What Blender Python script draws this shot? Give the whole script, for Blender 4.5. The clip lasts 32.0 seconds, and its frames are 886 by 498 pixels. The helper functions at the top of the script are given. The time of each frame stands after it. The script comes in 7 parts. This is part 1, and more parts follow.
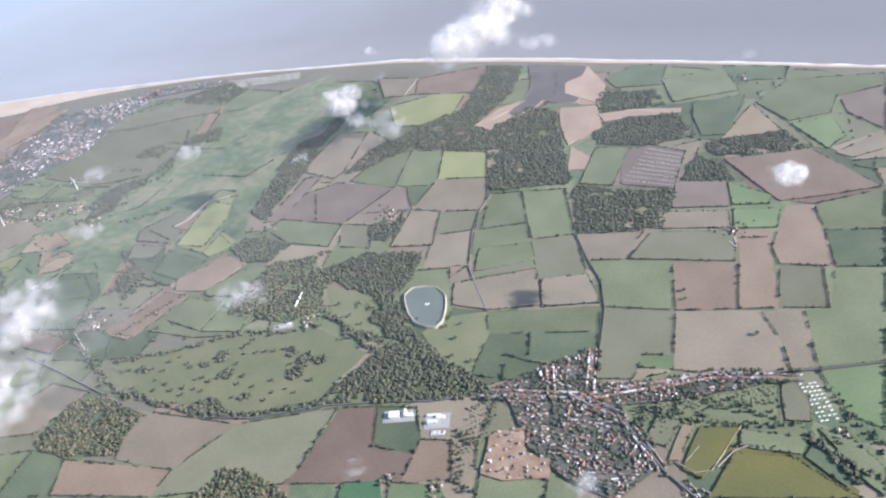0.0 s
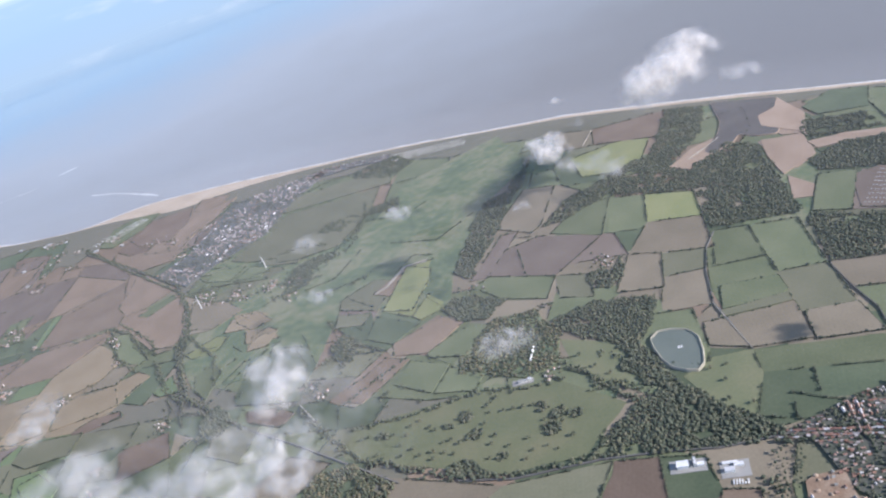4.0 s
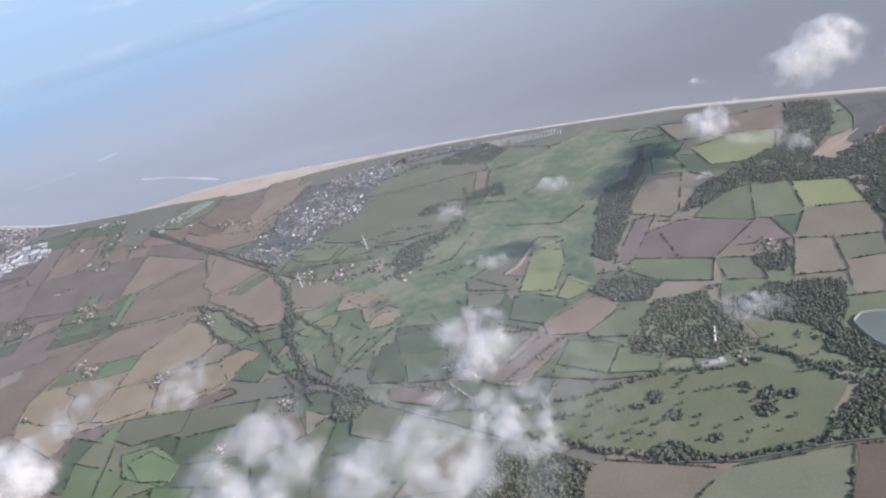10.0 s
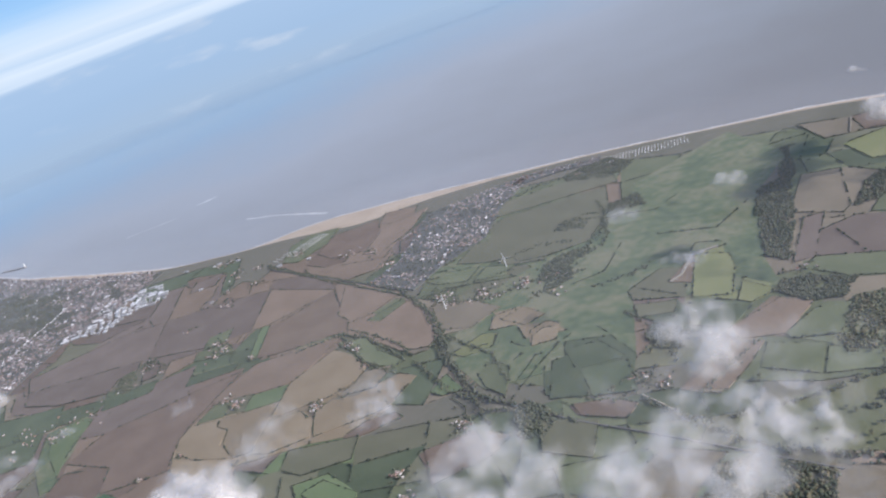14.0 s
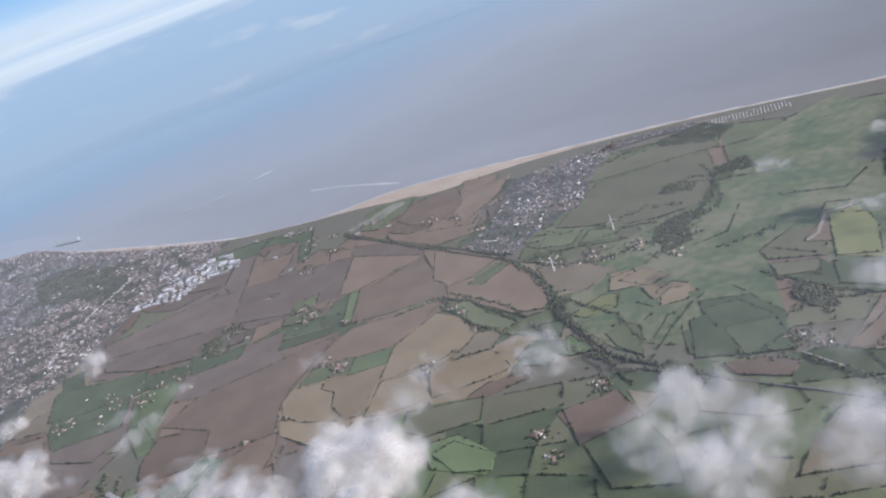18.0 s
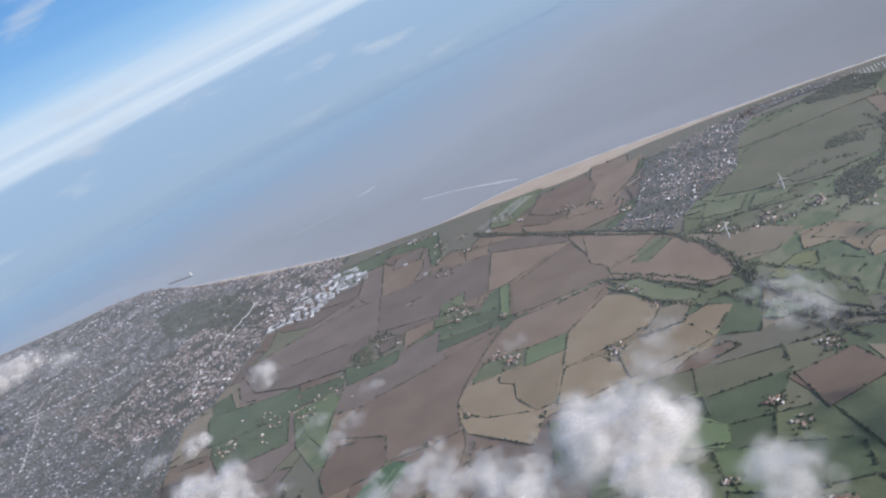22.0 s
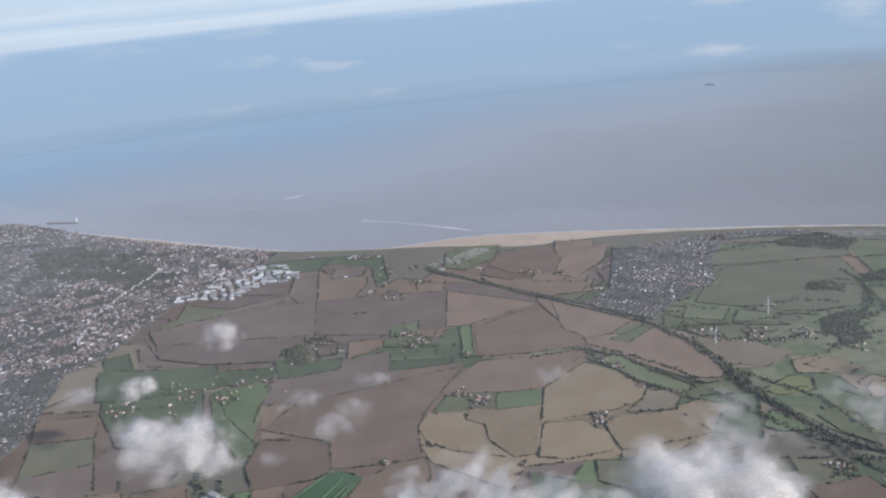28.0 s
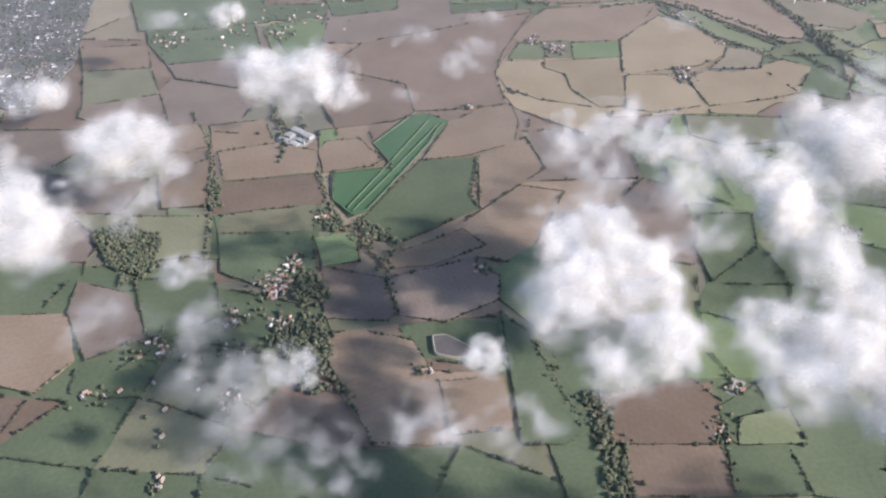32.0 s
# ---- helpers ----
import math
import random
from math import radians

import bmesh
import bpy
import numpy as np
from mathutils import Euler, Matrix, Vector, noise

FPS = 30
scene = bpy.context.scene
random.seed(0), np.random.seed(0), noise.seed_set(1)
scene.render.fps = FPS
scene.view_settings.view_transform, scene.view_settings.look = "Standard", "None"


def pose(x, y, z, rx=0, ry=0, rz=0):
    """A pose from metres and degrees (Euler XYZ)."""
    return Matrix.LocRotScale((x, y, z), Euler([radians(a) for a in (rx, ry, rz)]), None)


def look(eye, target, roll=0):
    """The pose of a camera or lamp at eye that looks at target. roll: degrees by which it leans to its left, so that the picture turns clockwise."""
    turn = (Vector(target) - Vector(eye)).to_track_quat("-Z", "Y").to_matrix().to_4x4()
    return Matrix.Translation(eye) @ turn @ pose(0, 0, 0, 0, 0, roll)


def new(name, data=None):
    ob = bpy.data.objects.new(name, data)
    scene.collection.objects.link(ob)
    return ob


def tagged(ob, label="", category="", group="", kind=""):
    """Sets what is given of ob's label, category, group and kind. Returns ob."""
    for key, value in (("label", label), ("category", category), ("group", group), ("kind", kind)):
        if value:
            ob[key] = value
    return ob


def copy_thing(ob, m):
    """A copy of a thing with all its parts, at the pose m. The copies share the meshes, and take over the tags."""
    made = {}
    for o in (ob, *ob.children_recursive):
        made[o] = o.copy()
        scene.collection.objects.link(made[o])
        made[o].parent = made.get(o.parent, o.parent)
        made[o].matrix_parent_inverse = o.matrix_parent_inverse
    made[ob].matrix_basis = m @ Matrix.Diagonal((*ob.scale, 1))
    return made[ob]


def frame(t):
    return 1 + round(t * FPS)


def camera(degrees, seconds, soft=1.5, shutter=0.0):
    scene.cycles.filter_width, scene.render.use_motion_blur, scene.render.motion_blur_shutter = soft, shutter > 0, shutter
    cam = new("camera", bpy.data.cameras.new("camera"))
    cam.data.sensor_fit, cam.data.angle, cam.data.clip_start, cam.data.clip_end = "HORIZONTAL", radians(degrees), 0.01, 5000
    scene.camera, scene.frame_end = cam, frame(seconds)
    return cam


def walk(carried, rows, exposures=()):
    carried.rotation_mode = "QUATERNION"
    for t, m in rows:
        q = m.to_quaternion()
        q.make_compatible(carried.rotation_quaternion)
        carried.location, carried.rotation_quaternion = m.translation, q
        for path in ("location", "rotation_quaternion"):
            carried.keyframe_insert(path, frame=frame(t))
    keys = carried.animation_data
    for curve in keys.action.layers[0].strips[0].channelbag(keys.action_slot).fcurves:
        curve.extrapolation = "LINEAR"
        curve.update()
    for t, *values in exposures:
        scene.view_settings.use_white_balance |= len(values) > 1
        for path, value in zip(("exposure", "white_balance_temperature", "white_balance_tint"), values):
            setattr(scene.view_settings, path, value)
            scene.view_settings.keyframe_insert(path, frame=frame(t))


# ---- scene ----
cam = camera(55.94, 32.0, soft=2.2)
# eye x, y, z and yaw, pitch, roll in degrees
ROWS = [
    (0.0, 0.0, -0.0, 482.7, 16.09, -33.32, -13.00),
    (0.5, -17.8, -1.1, 480.3, 16.65, -32.15, -13.86),
    (1.0, -35.6, -2.1, 478.0, 17.63, -31.10, -14.72),
    (1.5, -53.4, -3.1, 475.6, 18.53, -30.27, -15.48),
    (2.0, -71.2, -4.0, 473.4, 19.91, -29.29, -17.01),
    (2.5, -89.0, -4.8, 471.1, 21.18, -28.16, -18.26),
    (3.0, -106.5, -5.7, 469.0, 21.67, -27.59, -18.76),
    (3.5, -123.7, -6.8, 466.9, 21.63, -27.14, -19.19),
    (4.0, -140.9, -8.0, 464.9, 21.49, -25.97, -20.10),
    (4.5, -157.9, -9.1, 462.9, 21.54, -25.55, -19.97),
    (6.5, -225.7, -13.7, 454.6, 19.02, -26.09, -16.51),
    (7.0, -242.5, -14.7, 452.5, 19.00, -25.87, -16.65),
    (7.5, -259.1, -15.5, 450.5, 19.43, -25.86, -17.03),
    (8.0, -275.4, -16.1, 448.6, 19.29, -25.71, -16.98),
    (8.5, -291.4, -16.8, 446.8, 19.14, -25.58, -16.71),
    (9.0, -307.2, -17.5, 445.1, 19.01, -25.30, -16.61),
    (9.5, -322.7, -18.2, 443.5, 19.13, -25.05, -16.63),
    (10.0, -338.2, -18.9, 442.0, 19.27, -24.79, -16.80),
    (10.5, -353.5, -19.5, 440.5, 19.93, -23.81, -18.20),
    (11.0, -368.8, -20.2, 439.1, 21.81, -22.04, -21.15),
    (11.5, -384.1, -20.8, 437.6, 23.01, -20.70, -22.51),
    (12.0, -399.5, -21.5, 436.1, 23.07, -20.35, -22.25),
    (12.5, -414.9, -22.2, 434.6, 22.90, -20.52, -21.83),
    (13.0, -430.3, -22.9, 433.0, 22.61, -20.65, -21.34),
    (13.5, -445.7, -23.7, 431.4, 22.31, -20.69, -20.98),
    (14.0, -461.1, -24.6, 429.7, 22.04, -20.75, -20.75),
    (14.5, -476.4, -25.6, 428.1, 21.92, -20.90, -20.55),
    (16.5, -537.7, -29.3, 421.5, 21.38, -22.12, -19.58),
    (17.0, -553.1, -30.1, 419.9, 21.20, -21.76, -19.31),
    (17.5, -568.7, -30.6, 418.3, 21.59, -21.68, -19.68),
    (18.0, -584.4, -31.1, 416.6, 23.26, -20.87, -20.65),
    (18.5, -600.1, -31.4, 415.0, 25.16, -19.55, -21.70),
    (19.0, -616.0, -31.7, 413.3, 26.11, -18.70, -22.72),
    (19.5, -631.7, -32.1, 411.6, 26.28, -17.61, -25.01),
    (20.0, -647.4, -32.5, 409.8, 26.21, -15.87, -27.20),
    (20.5, -662.9, -33.2, 408.0, 26.12, -15.17, -27.23),
    (21.0, -678.3, -34.0, 406.1, 26.49, -16.06, -27.40),
    (21.5, -693.6, -35.0, 404.3, 26.91, -17.27, -27.58),
    (22.0, -708.9, -36.0, 402.4, 26.97, -17.51, -27.35),
    (22.5, -724.2, -37.1, 400.6, 26.75, -17.27, -27.14),
    (23.0, -739.5, -38.1, 398.9, 26.54, -16.99, -26.88),
    (23.5, -754.8, -39.2, 397.1, 26.36, -16.79, -26.58),
    (24.0, -770.0, -40.2, 395.4, 26.23, -16.65, -26.44),
    (24.5, -785.0, -41.2, 393.7, 26.03, -16.59, -26.25),
    (25.0, -800.0, -42.0, 392.0, 25.60, -16.86, -25.40),
    (25.5, -814.8, -42.8, 390.3, 25.26, -17.62, -24.63),
    (27.5, -873.8, -45.6, 383.1, 18.83, -16.07, -13.05),
    (28.0, -888.5, -46.3, 381.4, 15.15, -16.21, -5.98),
    (28.5, -903.3, -47.1, 379.6, 12.25, -19.51, -0.75),
    (29.0, -918.1, -48.1, 378.0, 11.13, -24.06, 0.45),
    (29.5, -932.8, -49.2, 376.4, 11.07, -28.27, 0.23),
    (30.0, -947.5, -50.6, 374.9, 11.58, -31.42, -0.46),
    (30.5, -962.1, -52.1, 373.6, 12.36, -33.82, -1.19),
    (31.0, -976.6, -53.8, 372.4, 13.07, -36.27, -1.96),
    (31.5, -991.1, -55.6, 371.3, 13.55, -38.55, -2.40),
    (32.0, -1005.6, -57.5, 370.3, 13.47, -39.68, -2.23),
]


def eye_pose(x, y, z, yaw, pitch, roll):
    return pose(x, y, z) @ pose(0, 0, 0, 90, 0, yaw) @ pose(0, 0, 0, pitch) @ pose(0, 0, 0, 0, 0, roll)


walk(cam, [(t, eye_pose(*row)) for t, *row in ROWS], exposures=[(0.0, 1.05, 6150, 17), (2.0, 0.92, 6100, 17), (3.0, 0.65, 6100, 17), (7.0, 0.66, 6250, 17), (9.0, 0.62, 6200, 17), (10.0, 0.52, 6200, 17), (11.0, 0.38, 6250, 17), (14.0, 0.29, 6250, 17), (18.0, 0.22, 6250, 17), (19.0, 0.26, 6250, 16), (20.0, -0.05, 6200, 15), (22.0, 0.12, 6200, 15), (25.5, 0.08, 6200, 15), (28.0, 0.1, 6300, 15), (28.8, 0.45, 6450, 17), (30.0, 0.66, 6450, 17), (32.0, 0.78, 6450, 17)])

# ---- world and sun ----
SUN_TURN, SUN_UP = 92.0, 27.0
world = bpy.data.worlds.new("sky")
scene.world = world
world.use_nodes = True
wn, wl = world.node_tree.nodes, world.node_tree.links
sky = wn.new("ShaderNodeTexSky")
sky.sky_type, sky.sun_disc = "NISHITA", False
sky.sun_elevation, sky.sun_rotation = radians(SUN_UP), radians(SUN_TURN)
sky.altitude, sky.air_density, sky.dust_density = 400, 1.0, 0.3
wn["Background"].inputs["Strength"].default_value = 0.118
wl.new(sky.outputs[0], wn["Background"].inputs[0])
sun = new("sun", bpy.data.lights.new("sun", "SUN"))
sun.data.energy, sun.data.angle, sun.data.color = 3.9, radians(0.6), (1.0, 0.95, 0.88)
to_sun = Vector((math.sin(radians(SUN_TURN)) * math.cos(radians(SUN_UP)), math.cos(radians(SUN_TURN)) * math.cos(radians(SUN_UP)), math.sin(radians(SUN_UP))))
sun.matrix_basis = look(to_sun * 2000, (0, 0, 0))
scene.cycles.transparent_max_bounces = 64

# ---- helpers of this scene ----
rng = np.random.default_rng(7)


def link_mesh(name, verts, faces, material, parent=None, smooth=False):
    me = bpy.data.meshes.new(name)
    me.from_pydata([tuple(v) for v in verts], [], [tuple(f) for f in faces])
    me.materials.append(material)
    if smooth:
        me.polygons.foreach_set("use_smooth", [True] * len(me.polygons))
    me.update()
    ob = new(name, me)
    ob.parent = parent
    return ob


def big_mesh(name, verts, faces, material, smooth=False):
    """A mesh out of two numpy arrays: places, and faces that all have the same number of corners."""
    me = bpy.data.meshes.new(name)
    n, k = faces.shape
    me.vertices.add(len(verts))
    me.vertices.foreach_set("co", np.asarray(verts, np.float32).ravel())
    me.loops.add(n * k)
    me.loops.foreach_set("vertex_index", faces.astype(np.int32).ravel())
    me.polygons.add(n)
    me.polygons.foreach_set("loop_start", np.arange(0, n * k, k, dtype=np.int32))
    me.polygons.foreach_set("use_smooth", [smooth] * n)
    me.materials.append(material)
    me.update(calc_edges=True)
    me.validate()
    return new(name, me)


def part(name, bm, material, parent, label=""):
    me = bpy.data.meshes.new(name)
    bm.to_mesh(me)
    bm.free()
    me.materials.append(material)
    ob = new(name, me)
    ob.parent = parent
    return tagged(ob, label)


def ico(level):
    bm = bmesh.new()
    bmesh.ops.create_icosphere(bm, subdivisions=level, radius=1.0)
    v = np.array([p.co[:] for p in bm.verts])
    f = np.array([[p.index for p in q.verts] for q in bm.faces])
    bm.free()
    return v, f


ICO1, ICO2 = ico(1), ico(2)


def scatter(shape, places, sizes, rough=0.25):
    """Lumpy copies of a shape as one pair of arrays. sizes: rows of x, y, z half-widths."""
    v, f = shape
    n = len(places)
    jit = 1 + rng.uniform(-rough, rough, (n, len(v), 1))
    ang = rng.uniform(0, 6.283, n)
    c, s = np.cos(ang)[:, None], np.sin(ang)[:, None]
    base = v[None] * jit
    x, y = base[..., 0] * c - base[..., 1] * s, base[..., 0] * s + base[..., 1] * c
    out = np.stack([x, y, base[..., 2]], -1) * np.asarray(sizes)[:, None] + np.asarray(places)[:, None]
    return out.reshape(-1, 3), (f[None] + (np.arange(n) * len(v))[:, None, None]).reshape(-1, f.shape[1])


def inside(xy, poly):
    x, y = xy[:, 0], xy[:, 1]
    hit = np.zeros(len(xy), bool)
    for (x0, y0), (x1, y1) in zip(poly, poly[1:] + poly[:1]):
        if y0 != y1:
            hit ^= ((y0 > y) != (y1 > y)) & (x < (x1 - x0) * (y - y0) / (y1 - y0) + x0)
    return hit


def spots(poly, step, jitter=0.42):
    """Loose grid of places inside an outline."""
    p = np.array(poly, float)
    (x0, y0), (x1, y1) = p.min(0), p.max(0)
    gx, gy = np.meshgrid(np.arange(x0, x1, step), np.arange(y0, y1, step * 0.87))
    gx[1::2] += step / 2
    xy = np.stack([gx.ravel(), gy.ravel()], 1)
    xy += rng.uniform(-jitter, jitter, xy.shape) * step
    return xy[inside(xy, poly)]


def along(line, step):
    """Places and directions every so many metres along a line of corners."""
    out = []
    for (x0, y0), (x1, y1) in zip(line, line[1:]):
        d = math.hypot(x1 - x0, y1 - y0)
        if d < 0.1:
            continue
        for k in np.arange(0, d, step):
            out.append((x0 + (x1 - x0) * k / d, y0 + (y1 - y0) * k / d, (x1 - x0) / d, (y1 - y0) / d))
    return np.array(out).reshape(-1, 4)


# ---- materials ----
def surface(name, colours, scales=(0.03, 0.5), rough=0.9, bump=0.3, vary=0.12, stripe=0.0, spread=1.0, spec=0.2, rich=1.0):
    """Two or three colours mixed by coarse and fine noise in metres, with relief and a shift from piece to piece."""
    m = bpy.data.materials.new(name)
    m.use_nodes = True
    n, l = m.node_tree.nodes, m.node_tree.links
    b = n["Principled BSDF"]
    b.inputs["Roughness"].default_value = rough
    b.inputs["Specular IOR Level"].default_value = spec
    at = n.new("ShaderNodeTexCoord")
    coarse, fine = n.new("ShaderNodeTexNoise"), n.new("ShaderNodeTexNoise")
    for node, s, d in ((coarse, scales[0], 5), (fine, scales[1], 4)):
        node.inputs["Scale"].default_value, node.inputs["Detail"].default_value = s, d
        l.new(at.outputs["Object"], node.inputs["Vector"])
    ramp = n.new("ShaderNodeValToRGB")
    els = ramp.color_ramp.elements
    while len(els) < len(colours):
        els.new(0.5)
    for k, c in enumerate(colours):
        els[k].position = 0.5 + (k / (len(colours) - 1) - 0.5) * 0.5 / spread
        els[k].color = (*c, 1)
    add = n.new("ShaderNodeMath")
    add.operation = "MULTIPLY_ADD"
    l.new(fine.outputs["Fac"], add.inputs[0])
    add.inputs[1].default_value = 0.45
    half = n.new("ShaderNodeMath")
    half.operation = "MULTIPLY_ADD"
    l.new(coarse.outputs["Fac"], half.inputs[0])
    half.inputs[1].default_value, half.inputs[2].default_value = 0.8, -0.125
    l.new(half.outputs[0], add.inputs[2])
    value = add.outputs[0]
    if stripe:
        wave = n.new("ShaderNodeTexWave")
        wave.inputs["Scale"].default_value, wave.inputs["Distortion"].default_value = 0.09, 0.6
        wave.inputs["Detail"].default_value = 2
        l.new(at.outputs["Object"], wave.inputs["Vector"])
        more = n.new("ShaderNodeMath")
        more.operation = "MULTIPLY_ADD"
        l.new(wave.outputs["Fac"], more.inputs[0])
        more.inputs[1].default_value = stripe
        l.new(value, more.inputs[2])
        value = more.outputs[0]
    l.new(value, ramp.inputs["Fac"])
    info, shift, hsv = n.new("ShaderNodeObjectInfo"), n.new("ShaderNodeMapRange"), n.new("ShaderNodeHueSaturation")
    shift.inputs["To Min"].default_value, shift.inputs["To Max"].default_value = 1 - vary, 1 + vary
    hsv.inputs["Saturation"].default_value = rich
    l.new(info.outputs["Random"], shift.inputs["Value"])
    l.new(shift.outputs["Result"], hsv.inputs["Value"])
    l.new(ramp.outputs["Color"], hsv.inputs["Color"])
    l.new(hsv.outputs["Color"], b.inputs["Base Color"])
    if bump:
        bp = n.new("ShaderNodeBump")
        bp.inputs["Strength"].default_value, bp.inputs["Distance"].default_value = bump, 0.5
        l.new(fine.outputs["Fac"], bp.inputs["Height"])
        l.new(bp.outputs["Normal"], b.inputs["Normal"])
    return m


def islands(name, colours, rough=0.8, spec=0.2):
    """Each loose piece of a joined mesh takes one of the colours."""
    m = bpy.data.materials.new(name)
    m.use_nodes = True
    n, l = m.node_tree.nodes, m.node_tree.links
    b = n["Principled BSDF"]
    b.inputs["Roughness"].default_value = rough
    b.inputs["Specular IOR Level"].default_value = spec
    geo, ramp = n.new("ShaderNodeNewGeometry"), n.new("ShaderNodeValToRGB")
    ramp.color_ramp.interpolation = "LINEAR"
    els = ramp.color_ramp.elements
    while len(els) < len(colours):
        els.new(0.5)
    for k, c in enumerate(colours):
        els[k].position, els[k].color = k / (len(colours) - 1), (*c, 1)
    at, noise_node, mix = n.new("ShaderNodeTexCoord"), n.new("ShaderNodeTexNoise"), n.new("ShaderNodeHueSaturation")
    noise_node.inputs["Scale"].default_value = 1.5
    l.new(at.outputs["Object"], noise_node.inputs["Vector"])
    span = n.new("ShaderNodeMapRange")
    span.inputs["To Min"].default_value, span.inputs["To Max"].default_value = 0.7, 1.3
    l.new(noise_node.outputs["Fac"], span.inputs["Value"])
    l.new(span.outputs["Result"], mix.inputs["Value"])
    l.new(geo.outputs["Random Per Island"], ramp.inputs["Fac"])
    l.new(ramp.outputs["Color"], mix.inputs["Color"])
    l.new(mix.outputs["Color"], b.inputs["Base Color"])
    return m


SOIL = {
    "meadow": ([(0.13, 0.152, 0.095), (0.168, 0.185, 0.117), (0.21, 0.222, 0.146)], 0.08, "green grass meadow"),
    "dark": ([(0.085, 0.108, 0.075), (0.115, 0.137, 0.09), (0.145, 0.165, 0.11)], 0.08, "dark green pasture"),
    "bright": ([(0.135, 0.175, 0.10), (0.165, 0.205, 0.12), (0.205, 0.24, 0.145)], 0.06, "bright green grass field"),
    "emerald": ([(0.065, 0.118, 0.075), (0.085, 0.145, 0.085), (0.11, 0.17, 0.10)], 0.10, "deep green crop field"),
    "olive": ([(0.155, 0.157, 0.107), (0.188, 0.186, 0.13), (0.22, 0.212, 0.153)], 0.10, "olive green field of young crop"),
    "lime": ([(0.20, 0.22, 0.115), (0.245, 0.255, 0.14), (0.285, 0.285, 0.165)], 0.10, "yellow-green field"),
    "stubble": ([(0.205, 0.178, 0.135), (0.25, 0.216, 0.164), (0.29, 0.25, 0.192)], 0.12, "pale tan stubble field"),
    "sandy": ([(0.245, 0.20, 0.14), (0.30, 0.245, 0.175), (0.34, 0.285, 0.21)], 0.10, "sandy tan harvested field"),
    "clay": ([(0.20, 0.155, 0.118), (0.245, 0.192, 0.148), (0.285, 0.228, 0.178)], 0.10, "bare pinkish brown field"),
    "plough": ([(0.155, 0.12, 0.095), (0.19, 0.148, 0.118), (0.23, 0.18, 0.145)], 0.10, "freshly ploughed dark brown field"),
    "fallow": ([(0.162, 0.133, 0.111), (0.198, 0.163, 0.138), (0.236, 0.197, 0.168)], 0.10, "dull grey-brown fallow field"),
    "earth": ([(0.23, 0.15, 0.10), (0.32, 0.225, 0.155), (0.43, 0.33, 0.245)], 0.0, "bare orange earth of a building site"),
    "mustard": ([(0.125, 0.13, 0.07), (0.16, 0.155, 0.075), (0.205, 0.18, 0.085)], 0.10, "yellowing olive field"),
    "parkland": ([(0.15, 0.17, 0.105), (0.19, 0.20, 0.125), (0.24, 0.23, 0.15)], 0.0, "open grass parkland"),
    "reeds": ([(0.28, 0.215, 0.17), (0.36, 0.28, 0.22), (0.42, 0.335, 0.27)], 0.0, "tan reed bed beside the lagoon"),
    "marsh": ([(0.115, 0.15, 0.09), (0.145, 0.18, 0.11), (0.19, 0.215, 0.135)], 0.0, "green grazing marsh"),
}
SOIL_MATS = {k: surface(k + "_soil", c, (0.02, 0.35), stripe=s * 0.4, bump=0.35, vary=0.13, rich=1.18) for k, (c, s, _) in SOIL.items()}
SOIL_MATS["marsh"] = surface("marsh_soil", [(0.10, 0.14, 0.085), (0.155, 0.19, 0.105), (0.25, 0.245, 0.155)], (0.013, 0.085), stripe=0.05, bump=0.35, vary=0, spread=1.7)
SOIL_MATS["earth"] = surface("earth_soil", SOIL["earth"][0], (0.08, 0.6), bump=0.5, vary=0)
LAND = surface("land", [(0.14, 0.14, 0.10), (0.185, 0.175, 0.13), (0.235, 0.20, 0.155)], (0.008, 0.12), spread=0.7, vary=0)
SAND = surface("sand", [(0.42, 0.33, 0.24), (0.55, 0.44, 0.33), (0.62, 0.52, 0.41)], (0.02, 0.3))
FOAM = surface("foam", [(0.6, 0.6, 0.58), (0.85, 0.85, 0.84)], (0.05, 0.6))
LEAVES = islands("leaves", [(0.058, 0.074, 0.052), (0.078, 0.092, 0.062), (0.10, 0.112, 0.074), (0.12, 0.126, 0.082), (0.15, 0.145, 0.095)])
AUTUMN = islands("autumn_leaves", [(0.05, 0.064, 0.042), (0.075, 0.088, 0.055), (0.105, 0.112, 0.068), (0.15, 0.142, 0.085), (0.20, 0.168, 0.105)])
HEDGE = islands("hedge_leaves", [(0.05, 0.062, 0.045), (0.068, 0.08, 0.055), (0.095, 0.102, 0.068)])
ASPHALT = surface("asphalt", [(0.15, 0.145, 0.135), (0.21, 0.20, 0.185)], (0.05, 1.0), spec=0.05)
WALLS = islands("house_walls", [(0.27, 0.17, 0.13), (0.34, 0.25, 0.20), (0.42, 0.37, 0.33), (0.58, 0.55, 0.52)])
ROOFS = islands("roof_tiles", [(0.17, 0.12, 0.10), (0.33, 0.175, 0.12), (0.45, 0.265, 0.195), (0.36, 0.29, 0.25), (0.54, 0.46, 0.41), (0.78, 0.72, 0.67)])
WHITE = surface("white_panels", [(0.76, 0.74, 0.70), (0.85, 0.83, 0.79)], (0.1, 1.5), rough=0.7, vary=0.06)
BARK = surface("bark", [(0.07, 0.055, 0.04), (0.12, 0.10, 0.075)], (0.5, 4))
STEEL = surface("grey_steel", [(0.36, 0.355, 0.34), (0.46, 0.45, 0.43)], (0.2, 2), rough=0.7)


